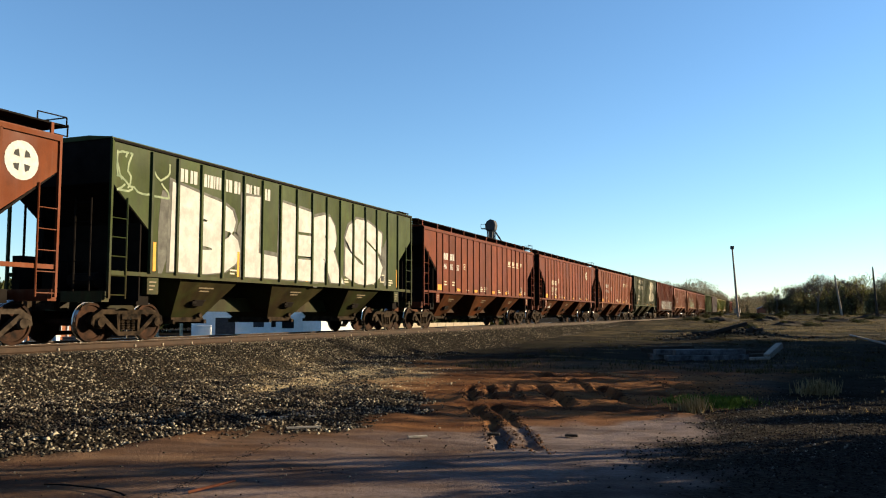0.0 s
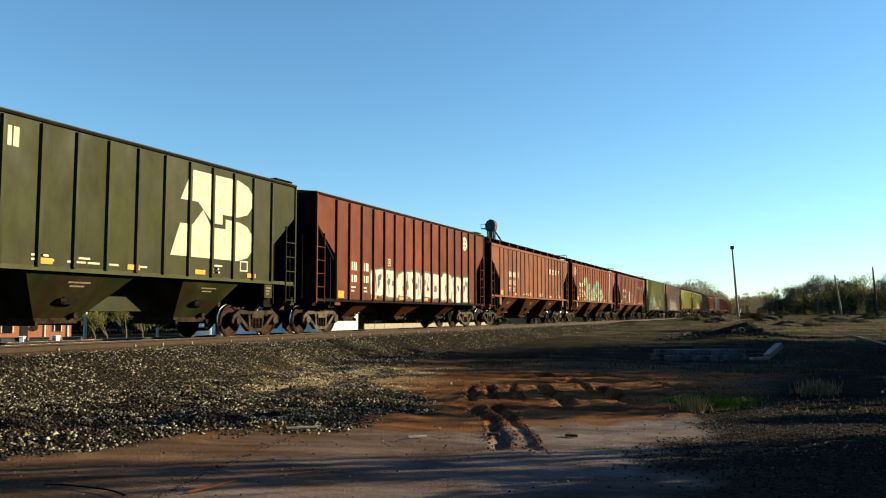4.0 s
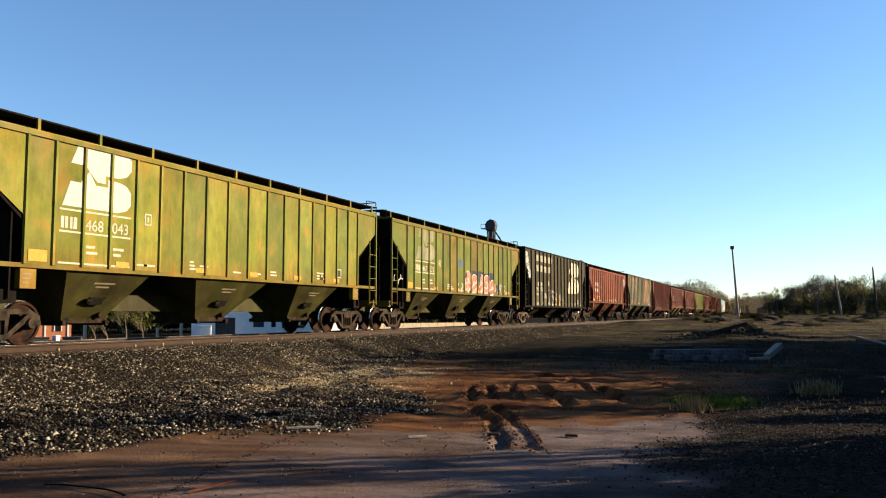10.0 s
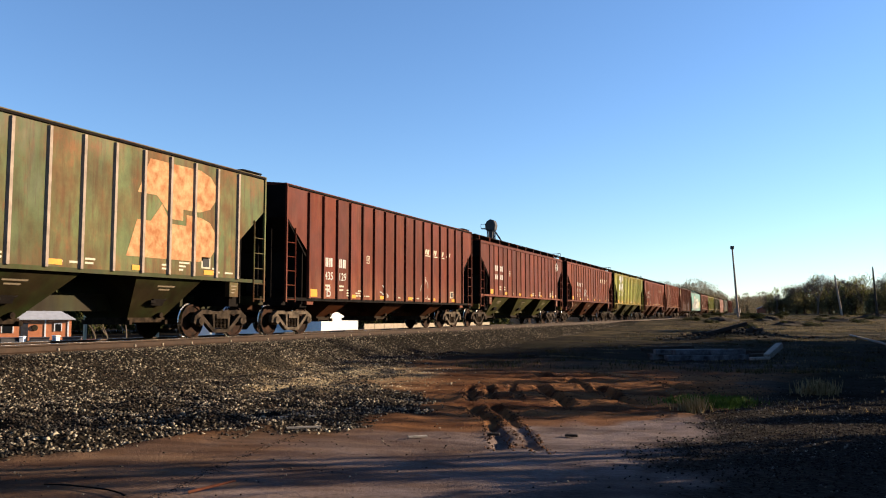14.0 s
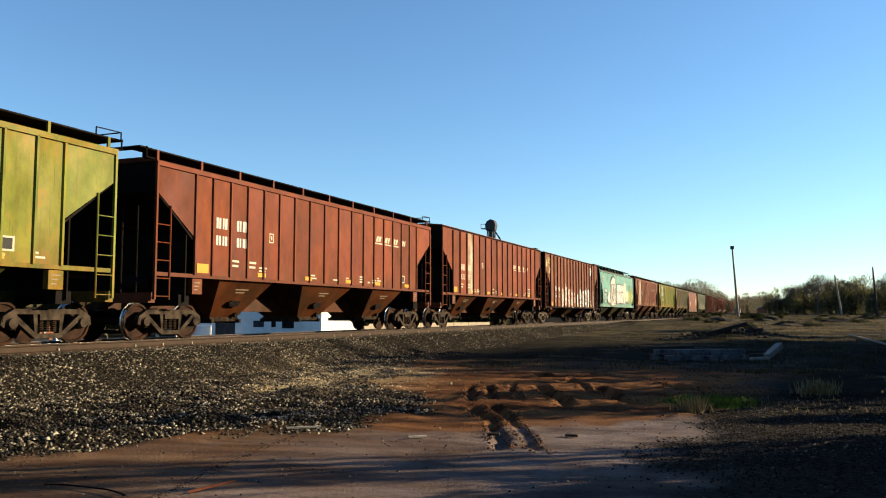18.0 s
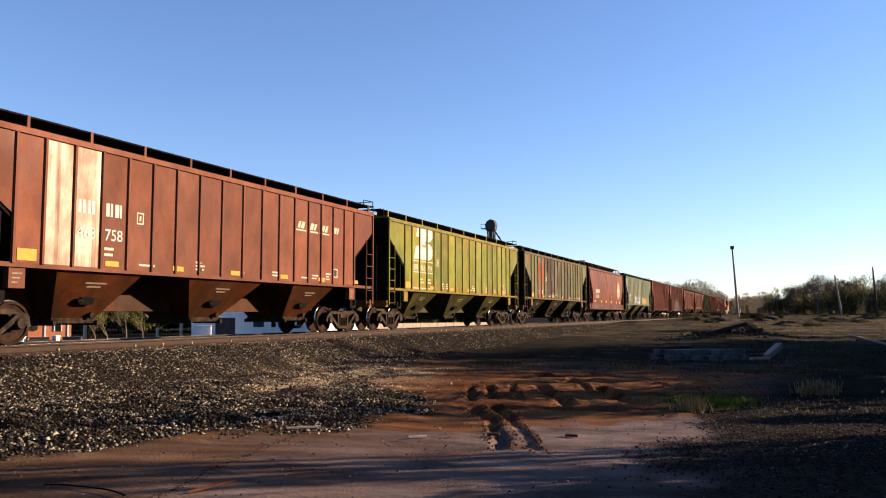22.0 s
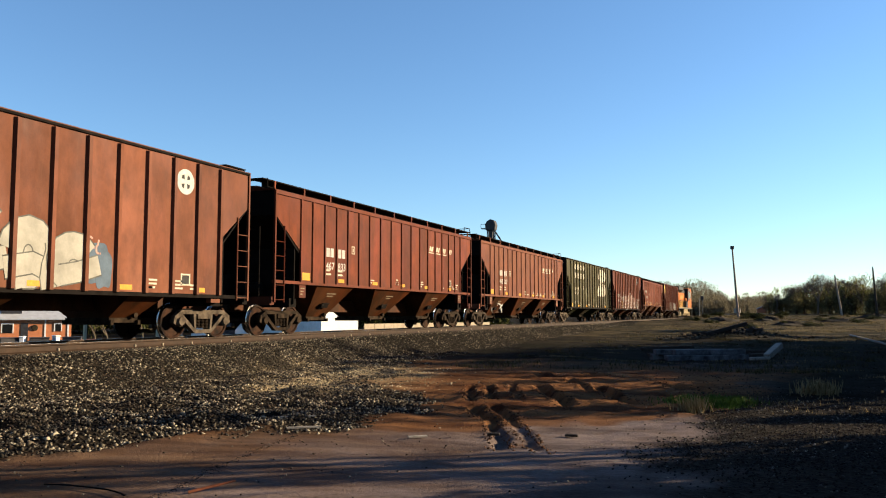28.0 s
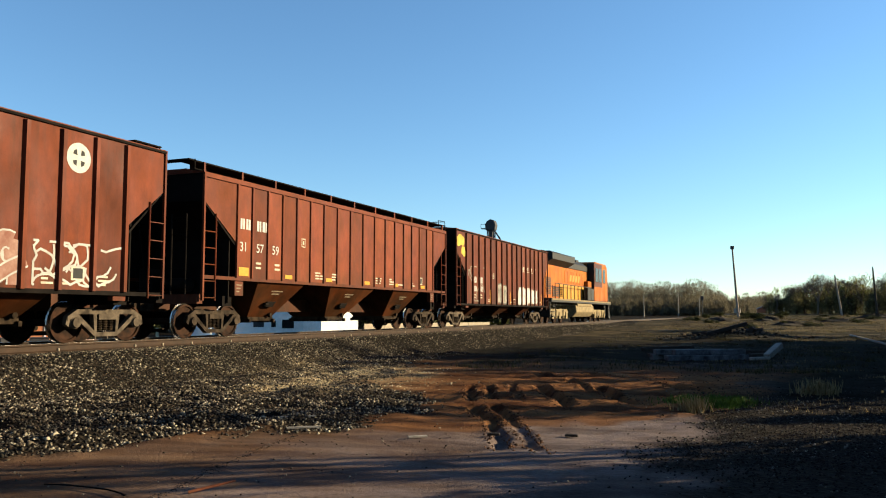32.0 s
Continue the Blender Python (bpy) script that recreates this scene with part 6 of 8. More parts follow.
part("radiator_wing", lambda bm: prism(bm, [(-0.95, 4.05), (-1.55, 4.38), (-1.55, 4.80), (-1.35, 4.92), (1.35, 4.92), (1.55, 4.80), (1.55, 4.38), (0.95, 4.05)], 1, 0.9, 7.4), LOCO_BLACK, loco, "black flared radiator housing")
for k in range(7):
    part("hood_door", lambda bm: box(bm, 0.951, 0.975, 6.6 + k * 0.95, 7.47 + k * 0.95, 2.95, 3.85), ORANGE, loco, bevel=0.008)
for y0, y1, z0, z1 in ((1.3, 2.6, 2.0, 3.2), (3.0, 5.8, 1.9, 2.7), (13.15, 14.25, 1.9, 2.9)):
    part("grille", lambda bm: [box(bm, 0.957 if y0 < 10 else 1.302, 0.985 if y0 < 10 else 1.325, y0, y1, z0 + 0.12 * j, z0 + 0.12 * j + 0.08) for j in range(int((z1 - z0) / 0.12))], LOCO_BLACK, loco, "dark louvred grille")
part("walkway_edge", lambda bm: box(bm, 1.552, 1.56, 0.7, 21.1, 1.60, 1.7), DUSTY, loco, "dusty walkway edge")
part("exhaust_stack", lambda bm: box(bm, -0.4, 0.4, 9.0, 10.6, 4.8, 4.95), LOCO_BLACK, loco)
part("equipment_cabinet", lambda bm: box(bm, -1.3, 1.3, 13.0, 14.35, 1.72, 3.3), ORANGE, loco, bevel=0.04)
part("battery_box", lambda bm: box(bm, 1.2, 1.50, 11.9, 14.3, 1.75, 2.7), LOCO_BLACK, loco, "black box beside the hood", bevel=0.02)
part("exhaust_hood", lambda bm: (box(bm, -0.6, 0.6, 10.8, 11.5, 4.75, 5.15), box(bm, -0.5, 0.5, 12.3, 13.2, 4.75, 5.0)), LOCO_BLACK, loco)
part("cab", lambda bm: prism(bm, [(14.4, 1.72), (14.4, 4.80), (14.7, 4.95), (19.2, 4.95), (19.7, 4.7), (19.95, 3.7), (19.95, 1.72)], 0, -1.52, 1.52), ORANGE, loco, bevel=0.03)
part("cab_rear_panel", lambda bm: [box(bm, sx * 1.22 - 0.29, sx * 1.22 + 0.29, 14.36, 14.398, 2.75, 4.82) for sx in (-1, 1)], LOCO_BLACK, loco, "black rear wall of the cab")
part("cab_side_panel", lambda bm: box(bm, 1.521, 1.535, 14.45, 17.5, 2.9, 4.85), MAROON, loco, "dark red cab side")
part("nose", lambda bm: prism(bm, [(19.95, 1.72), (19.95, 3.7), (20.7, 3.4), (21.1, 2.9), (21.1, 1.72)], 0, -1.15, 1.15), ORANGE, loco, bevel=0.06)
for y0, y1 in ((14.8, 15.9), (16.1, 17.2), (17.9, 18.8)):
    part("cab_window", lambda bm: box(bm, 1.536, 1.55, y0, y1, 3.3, 4.45), GLASS, loco, "dark cab window")
part("fuel_tank", lambda bm: prism(bm, [(-1.45, 1.3), (-1.5, 0.8), (-1.15, 0.42), (1.15, 0.42), (1.5, 0.8), (1.45, 1.3)], 1, 8.0, 14.2), DUSTY, loco, "dusty fuel tank", bevel=0.04)
part("air_reservoir", lambda bm: bar(bm, (1.3, 8.4, 1.32), (1.3, 13.6, 1.32), 0.2, 12), DUSTY, loco)
for y0 in (1.05, 20.15):
    part("step_well", lambda bm: (box(bm, 1.1, 1.52, y0, y0 + 0.6, 0.45, 0.5), box(bm, 1.1, 1.52, y0, y0 + 0.6, 0.8, 0.85), box(bm, 1.1, 1.52, y0, y0 + 0.6, 1.15, 1.2), box(bm, 1.1, 1.15, y0, y0 + 0.6, 0.45, 1.5),
                                  bar(bm, (1.5, y0, 0.5), (1.5, y0, 2.6), 0.025), bar(bm, (1.5, y0 + 0.6, 0.5), (1.5, y0 + 0.6, 2.6), 0.025)), LOCO_BLACK, loco)
for k in range(11):
    part("stanchion", lambda bm: bar(bm, (1.5, 1.7 + k * 1.14, 1.7), (1.5, 1.7 + k * 1.14, 2.75), 0.03), LOCO_BLACK, loco)
part("handrail", lambda bm: bar(bm, (1.5, 1.65, 2.75), (1.5, 13.1, 2.75), 0.03), LOCO_BLACK, loco)
part("headlight_box", lambda bm: box(bm, -0.4, 0.4, 18.5, 18.8, 4.5, 4.75), LOCO_BLACK, loco)
part("pilot_plow", lambda bm: prism(bm, [(20.9, 1.45), (21.3, 1.3), (21.6, 0.2), (20.9, 0.3)], 0, -1.4, 1.4), LOCO_BLACK, loco)
part("end_plate", lambda bm: box(bm, -1.45, 1.45, 0.45, 0.6, 0.45, 1.5), LOCO_BLACK, loco)


def loco_frame_fill(bm):
    prism(bm, [(-2.6, 0.75), (-2.3, 1.0), (2.3, 1.0), (2.6, 0.75), (2.3, 0.62), (1.3, 0.5), (-1.3, 0.5), (-2.3, 0.62)], 0, 1.0, 1.16)
    for y in (-1.95, 0.0, 1.95):
        box(bm, 0.98, 1.22, y - 0.22, y + 0.22, 0.32, 0.78)
    for y in (-1.0, 1.0):
        bar(bm, (1.1, y, 0.35), (1.1, y, 0.95), 0.16, 10)


for y in (4.1, 17.9):
    tr = part("truck", lambda bm: box(bm, -0.95, 0.95, -2.3, 2.3, 0.62, 1.0), GRIME_AND_SHADE, loco, at=(0, y, 0))
    part("side_frame", loco_frame_fill, DUSTY, tr, "dusty cast truck frame")
    put("side_frame", mesh("loco_frame_far", loco_frame_fill), DUSTY, tr, rot=(0, 0, math.pi))
    for dy in (-1.95, 0.0, 1.95):
        ws = put("wheelset", mesh("big/wheelset", wheelset_fill(0.533)), WHEEL, tr)
        ws.matrix_parent_inverse = Matrix.Translation((0, dy, 0.533))
        BIG_WHEELS.append(ws)
part("coupler", lambda bm: (box(bm, -0.09, 0.09, 0.0, 0.5, 0.76, 0.93), box(bm, -0.17, 0.17, -0.1, 0.15, 0.72, 0.98)), STEEL, loco)
TRAIN.append(loco)


# ---------------- lettering, emblems, reflectors and spray paint on the cars ----------------
CREAM_P = plain("cream_lettering", (0.285, 0.262, 0.205), 0.2, 6, 0.75)
CHALK = plain("chalky_white_spray", (0.240, 0.238, 0.228), 0.2, 3, 0.8)
GREYSPRAY = plain("grey_spray", (0.0571, 0.0571, 0.0514), 0.4, 3, 0.8)
PALEGREEN = plain("pale_green_spray", (0.120, 0.158, 0.098), 0.35, 3, 0.8, other=(0.185, 0.210, 0.135))
PINK = plain("pink_red_spray", (0.24, 0.0628, 0.04), 0.3, 3, 0.8, other=(0.286, 0.149, 0.102))
LEMON = plain("pale_yellow_spray", (0.274, 0.263, 0.114), 0.25, 3, 0.8)
GOLD = plain("yellow_spray", (0.297, 0.217, 0.0343), 0.25, 3, 0.8)
BLUE = plain("blue_spray", (0.0571, 0.114, 0.16), 0.3, 3, 0.8)
LIME = plain("green_spray", (0.08, 0.183, 0.0685), 0.4, 3, 0.8, other=(0.228, 0.257, 0.0857))
ORANGE_P = plain("faded_orange_emblem", (0.24, 0.0974, 0.0343), 0.3, 4, 0.8, other=(0.274, 0.183, 0.0916))
FADED = paint("faded_white_emblem", (0.16, 0.16, 0.101), streak=(0.0756, 0.0588, 0.0168), amount=0.9, fade=(0.084, 0.084, 0.0294), fade_amount=0.9, tone=0.05)
PATCH = plain("fresh_green_paint", (0.0047, 0.0513, 0.0219), 0.2, 3, 0.6)
PALEGREY = plain("pale_grey_spray", (0.17, 0.155, 0.13), 0.3, 3, 0.8)
BLEACHED = paint("bleached_paint", (0.36, 0.30, 0.225), streak=(0.085, 0.022, 0.009), amount=0.95, fade=(0.10, 0.042, 0.022), fade_amount=0.85, tone=0.1, bands=(2.6, 0.07), cover=(0.36, 0.60))
PATCHY = paint("patchy_orange_paint", (0.078, 0.0165, 0.0038), streak=(0.024, 0.0120, 0.0070), amount=0.85, fade=(0.150, 0.098, 0.066), fade_amount=0.85, cover=(0.52, 0.66), tone=0.05, bands=(0.8, 0.3))
WASHED = paint("washed_out_paint", (0.115, 0.066, 0.043), streak=(0.070, 0.018, 0.0060), amount=0.8, fade=(0.215, 0.175, 0.140), fade_amount=0.9, cover=(0.40, 0.62), tone=0.05, bands=(1.2, 0.15))
CHALKBRIGHT = plain("bright_white_spray", (0.285, 0.288, 0.286), 0.16, 3, 0.8)
PINKPALE = plain("pale_pink_spray", (0.255, 0.150, 0.125), 0.25, 3, 0.8)
PINKDULL = plain("dull_pink_spray", (0.150, 0.062, 0.045), 0.3, 2, 0.8, other=(0.205, 0.140, 0.115))
SANDSPRAY = plain("sandy_grey_spray", (0.188, 0.182, 0.158), 0.22, 2, 0.8)
FADEDTAG = plain("faded_olive_spray", (0.062, 0.060, 0.030), 0.3, 3, 0.8)
NAVY = plain("dark_blue_spray", (0.016, 0.020, 0.032), 0.3, 3, 0.8)
GREYBLUE = plain("grey_blue_spray", (0.052, 0.072, 0.098), 0.25, 3, 0.8)
RIBPALE = plain("pale_worn_rib_paint", (0.171, 0.137, 0.108), 0.25, 4, 0.7)


def face(bm, pts, x):
    """A thin plate with the outline pts, given as (y, z), on the plane at x."""
    prism(bm, pts, 0, x, x + 0.002)


def rect(bm, y, z, w, h, x=W + 0.003, slant=0.0):
    face(bm, [(y, z), (y + w, z), (y + w + slant, z + h), (y + slant, z + h)], x)


TEXTS = {}


def text_mesh(s, h):
    """The characters as a flat mesh that faces +X and reads along +Y."""
    if (s, h) not in TEXTS:
        cu = bpy.data.curves.new("text", "FONT")
        cu.body, cu.size, cu.extrude, cu.offset = s, h * 1.38, 0.001, 0.0025
        tmp = bpy.data.objects.new("text", cu)
        me = bpy.data.meshes.new_from_object(tmp)
        me.transform(Matrix(((0, 0, 1, 0), (1, 0, 0, 0), (0, 1, 0, 0), (0, 0, 0, 1))))
        me.materials.clear()
        me.materials.append(None)
        bpy.data.objects.remove(tmp)
        TEXTS[(s, h)] = me
    return TEXTS[(s, h)]


def words(car, groups, z, h, material=WHITE_P, name="car_number", x=W + 0.008):
    for s, y in groups:
        put(name, text_mesh(s, h), material, car, (x, y, z))


def glyph(bm, y, z, w, h, kind, x=W + 0.003, slant=0.0):
    """A plain mark of a lettered line: two or three upright bars side by side."""
    for a, b in (((0.0, 0.44), (0.60, 1.0)), ((0.0, 0.36), (0.50, 1.0)), ((0.0, 0.52), (0.68, 1.0)), ((0.0, 0.60), (0.74, 1.0)))[kind % 4]:
        face(bm, [(y + a * w, z), (y + b * w, z), (y + b * w + slant, z + h), (y + a * w + slant, z + h)], x)


def reporting(car, y1, y2, z, h=0.30, material=WHITE_P):
    """The owner's initials, as plain blocks."""
    tagged(part("reporting_mark", lambda bm: [glyph(bm, y + d, z, 0.20, h, k) for k, (y, d) in enumerate((y, d) for y in (y1, y2) for d in (0.0, 0.27))], material, car, "white owner's mark"), kind="stuff")


def swoosh(car, y0, y1, z, h=0.27, material=CREAM_P):
    """Four slanted block marks over short lines: the owner's wordmark as plain shapes."""
    d = (y1 - y0) / 4

    def fill(bm):
        for k in range(4):
            glyph(bm, y0 + k * d, z + 0.09, d * 0.50, h - 0.06, (1, 2, 0, 3)[k], slant=0.10)
            if k < 3:
                rect(bm, y0 + k * d - 0.08, z, d * 0.82, 0.045)
    tagged(part("wordmark", fill, material, car, "slanted cream wordmark blocks"), kind="stuff")


def block_words(car, groups, z, h=0.40, material=CREAM_P):
    """Rows of plain block marks, some to each panel between the ribs."""
    def fill(bm):
        n = 0
        for k, m in enumerate(groups):
            ya = 2.30 + 0.916 * k
            w = 0.27 if m < 3 else 0.21
            for j in range(m):
                glyph(bm, ya + j * (0.37 if m < 3 else 0.25), z, w, h, n)
                n += 1
    tagged(part("block_lettering", fill, material, car, "cream block lettering"), kind="stuff")


def big_emblem(car, y0, z0, w, h, material=CREAM_P):
    """The owner's emblem as two plain rounded shapes."""
    up = [(0.22, 1), (0.80, 1), (0.93, 0.95), (1, 0.86), (1, 0.70), (0.93, 0.59), (0.80, 0.54), (0.60, 0.54), (0.60, 0.42), (0.48, 0.42), (0.30, 0.64), (0.10, 0.64)]
    lo = [(0, 0), (0.80, 0), (0.94, 0.05), (1, 0.14), (1, 0.34), (0.93, 0.44), (0.82, 0.48), (0.64, 0.49), (0.64, 0.37), (0.46, 0.37), (0.36, 0.56), (0.24, 0.37), (0.10, 0.37)]
    for pts in (up, lo):
        part("emblem", lambda bm: face(bm, [(y0 + a * w, z0 + b * h) for a, b in pts], W + 0.003), material, car)


def round_emblem(car, y, z, r, material=WHITE_P, dark=None, x=W + 0.003, tall=1.0):
    e = part("round_emblem", lambda bm: face(bm, [(y + r * math.cos(a / 20 * 6.2832), z + tall * r * math.sin(a / 20 * 6.2832)) for a in range(20)], x), material, car, "round emblem with a cross")

    def wedges(bm):
        for sy in (-1, 1):
            for sz in (-1, 1):
                face(bm, [(y + sy * 0.14 * r, z + sz * 0.16 * r * tall), (y + sy * 0.50 * r, z + sz * 0.22 * r * tall), (y + sy * 0.42 * r, z + sz * 0.46 * r * tall), (y + sy * 0.20 * r, z + sz * 0.56 * r * tall)], x + 0.0035)
    tagged(part("emblem_field", wedges, dark or BLACK_P, e), kind="stuff")


def reflectors(car, L, E, zb, tall=False, seed=0):
    r = np.random.default_rng(seed)
    y = E + 0.10
    k = 0
    while y < L - E:
        w, h = (0.10, 0.70) if tall else ((0.46, 0.24) if k == 0 else (0.40, 0.12))
        me = mesh("reflector%.2f_%.2f" % (w, h), lambda bm: rect(bm, 0, 0, w, h, W + 0.0105))
        put("reflector", me, YELLOW_P, car, (0.0, y, zb + 0.06), "yellow reflector")
        y += (3.3 if tall else 2.5) + r.uniform(-0.3, 0.3)
        k += 1


def stencils(car, L, E, zb, seed):
    """Small unreadable data lines."""
    r = np.random.default_rng(seed)

    def fill(bm):
        for y in ((3.02, 3.80) if L > 16.5 and seed not in (102, 108, 136) else (2.35, 3.3)):
            for j in range(2):
                rect(bm, y, zb + 0.42 - 0.13 * j, 0.34 * r.uniform(0.7, 1), 0.06)
        for k in range(9):
            y = E + r.uniform(2.5, L - 2 * E - 0.5)
            for j in range(r.integers(1, 4)):
                rect(bm, y, zb + 0.12 + 0.09 * j, r.uniform(0.15, 0.42), 0.045)
        yb = (5.60 if seed in (104, 109) else 4.775) if L > 16.5 else E + 4.5 * 0.916 - 0.11
        zx = zb + (1.10 if L > 16.5 else 1.35)
        for a, c, w, h in ((0, 0, 0.22, 0.03), (0, 0.25, 0.22, 0.03), (0, 0.03, 0.03, 0.22), (0.19, 0.03, 0.03, 0.22), (0.08, 0.08, 0.06, 0.12)):
            rect(bm, yb + a, zx + c, w, h)
        y = L - E - 1.5
        rect(bm, y, zb + 0.22, 0.36, 0.30)
    tagged(part("data_stencil", fill, CREAM_P, car, "small white data stencils"), kind="stuff")
    part("stencil_panel", lambda bm: rect(bm, L - E - 1.45, zb + 0.26, 0.26, 0.22, W + 0.0065), BLACK_P, car, "black square in a white frame")


def blob(cy, cz, ry, rz, r, wob=0.09, n=26, sq=0.42):
    ph = r.uniform(0, 6.28, 3)
    out = []
    for k in range(n):
        a = 6.2832 * k / n
        q = 1 + wob * math.sin(2 * a + ph[0]) + wob * 0.7 * math.sin(3 * a + ph[1]) + wob * 0.4 * math.sin(5 * a + ph[2])
        c, s = math.cos(a), math.sin(a)
        out.append((cy + ry * q * math.copysign(abs(c) ** sq, c), cz + rz * q * math.copysign(abs(s) ** sq, s)))
    return out


def spray(car, y0, y1, z0, z1, n, fill_m, line_m, seed, hole_m=None, rows=1, x=W + 0.003, hole=0.30, overlap=0.56, sq=0.42):
    """A piece of spray paint: swelling shapes side by side with an outline and small inner marks."""
    r = np.random.default_rng(seed)
    d, hz = (y1 - y0) / n, (z1 - z0) / rows
    cells = [(y0 + (k + 0.5) * d + r.uniform(-0.08, 0.08) * d, z0 + (j + 0.5) * hz + r.uniform(-0.03, 0.03) * hz, d * overlap * r.uniform(0.9, 1.05), hz * 0.44 * r.uniform(0.86, 1.02)) for j in range(rows) for k in range(n)]
    shapes = [blob(*c, r, sq=sq) for c in cells]
    grow = 0.05 + 0.015 * (z1 - z0)

    def wide(p, c):
        return [(c[0] + (a - c[0]) * (1 + grow / c[2]), max(c[1] + (b - c[1]) * (1 + grow / c[3]), z0 - 0.02)) for a, b in p]
    tagged(part("spray_outline", lambda bm: [face(bm, wide(p, c), x + 0.0002 * k) for k, (p, c) in enumerate(zip(shapes, cells))], line_m, car, "dark spray outline"), kind="stuff")
    tagged(part("spray_paint", lambda bm: [face(bm, p, x + 0.004 + 0.0002 * k) for k, p in enumerate(shapes)], fill_m, car, "swelling spray-painted shapes"), kind="stuff")

    def marks(bm):
        for c in cells:
            for k in range(r.integers(1, 3)):
                a, b = c[0] + r.uniform(-0.45, 0.45) * c[2], c[1] + r.uniform(-0.5, 0.5) * c[3]
                face(bm, blob(a, b, c[2] * hole * r.uniform(0.4, 1), c[3] * hole * r.uniform(0.5, 1.1), r, 0.2, 12, 0.8), x + 0.009)
            # a curved inner line
            a0, up = c[0] + r.uniform(-0.5, 0.5) * c[2], r.uniform(-0.3, 0.3) * c[2]
            pts = [(a0 + up * t * t, c[1] - 0.8 * c[3] + 1.6 * c[3] * t) for t in (0, 0.25, 0.5, 0.75, 1)]
            face(bm, pts + [(p[0] + 0.05, p[1]) for p in reversed(pts)], x + 0.0115)
    tagged(part("spray_detail", marks, hole_m or line_m, car), kind="stuff")


def scribble(car, y0, y1, z0, z1, n, material, seed, width=0.045, x=W + 0.003):
    """Loose looping tag lines."""
    r = np.random.default_rng(seed)

    def fill(bm):
        for s in range(n):
            c = np.array([r.uniform(y0, y1), r.uniform(z0, z1)])
            a = r.uniform(0, 6.28)
            pts = [c]
            for k in range(9):
                a += r.uniform(-0.2, 1.1) * r.choice((-1, 1, 1))
                c = np.clip(c + np.array([math.cos(a), math.sin(a)]) * (z1 - z0) * 0.17, (y0, z0), (y1, z1))
                pts.append(c)
            for p, q in zip(pts, pts[1:]):
                t = q - p
                l = np.hypot(*t)
                if l < 0.02:
                    continue
                nrm = np.array([-t[1], t[0]]) / l * width / 2
                face(bm, [tuple(p + nrm), tuple(p - nrm), tuple(q - nrm + t * 0.1), tuple(q + nrm + t * 0.1)], x + 0.00015 * (s % 9) + 0.00002 * len(bm.faces) / 6)
    tagged(part("spray_tag", fill, material, car, "thin looping spray tag"), kind="stuff")


def drop_material(car, name, which, material):
    """Repaints some of the car's alike parts, counted from its near end."""
    obs = sorted((o for o in car.children if o.name.split(".")[0] == name), key=lambda o: o.location.y)
    for k in which:
        obs[k].material_slots[0].material = material


for k, (kind, body, y_at, label, under) in enumerate(CARS):
    car = TRAIN[k]
    if kind == "D":
        continue
    s = SPEC[kind]
    reflectors(car, s["L"], s["end"], s["zb"], k in (1, 14, 35, 37, 29), k)
    stencils(car, s["L"], s["end"], s["zb"], 100 + k)

# fleet numbers, split over two panels
NUM = {2: ("46", "85", "57"), 3: ("431", "669"), 4: ("47", "010"), 7: ("431", "925"), 8: ("315", "536"), 9: ("436", "964"), 10: ("461", "895"), 11: ("435", "213"), 17: ("435", "129"), 19: ("471", "031"),
       22: ("430", "393"), 23: ("436", "316"), 25: ("463", "758"), 31: ("430", "108"), 32: ("467", "833"), 33: ("468", "287"), 35: ("436", "020"), 36: ("31", "57", "59"), 29: ("86", "72")}
for k, groups in NUM.items():
    car, kind = TRAIN[k], CARS[k][0]
    low = kind == "B"
    z = {10: 2.02, 31: 2.08, 11: 1.80, 17: 1.80, 2: 2.68, 8: 2.30, 36: 2.42, 29: 1.98, 3: 2.16, 4: 2.50, 9: 2.22, 32: 2.13}.get(k, 1.78 if low else 2.30)
    m = CREAM_P if k in (3, 8, 22) else WHITE_P
    ya = 1.56 if k in (36, 29) else 2.25 if k in (2, 8) else 3.0 if kind == "A" else 2.31
    st = 0.79 if kind == "A" else 0.916
    words(car, [(g, ya + j * st) for j, g in enumerate(groups)], z, 0.265, m)
    reporting(car, ya + 0.03, ya + 0.03 + st, z + (0.62 if k == 36 else 0.54 if k in (9, 25) else 0.43), material=m)
for k in (6, 15, 18, 21, 30, 37):
    car, low = TRAIN[k], CARS[k][0] == "B"
    reporting(car, 2.3, 3.2, 2.2 if low else 2.95)
    reporting(car, 2.3, 3.2, 1.78 if low else 2.5, 0.26)
for k in (2, 4, 7, 9, 19, 21, 25, 32, 33):
    swoosh(TRAIN[k], 11.7, 14.6, 3.28)
for k in (11, 17, 22, 37):
    swoosh(TRAIN[k], 10.6, 13.85, 3.12)
for k in (6, 23, 30, 31, 35):
    round_emblem(TRAIN[k], 13.62, 4.02, 0.33)
round_emblem(TRAIN[0], 16.82 - 0.92, 3.72, 0.40)
round_emblem(TRAIN[3], 13.68, 3.60, 0.31, CREAM_P, RED_ORANGE)
round_emblem(TRAIN[15], 15.82, 3.66, 0.36)
round_emblem(TRAIN[8], 1.02, 3.83, 0.30, ORANGE_P, RED_ORANGE)
round_emblem(TRAIN[18], 15.4, 3.8, 0.30)
BW = (2, 3, 2, 2, 1)
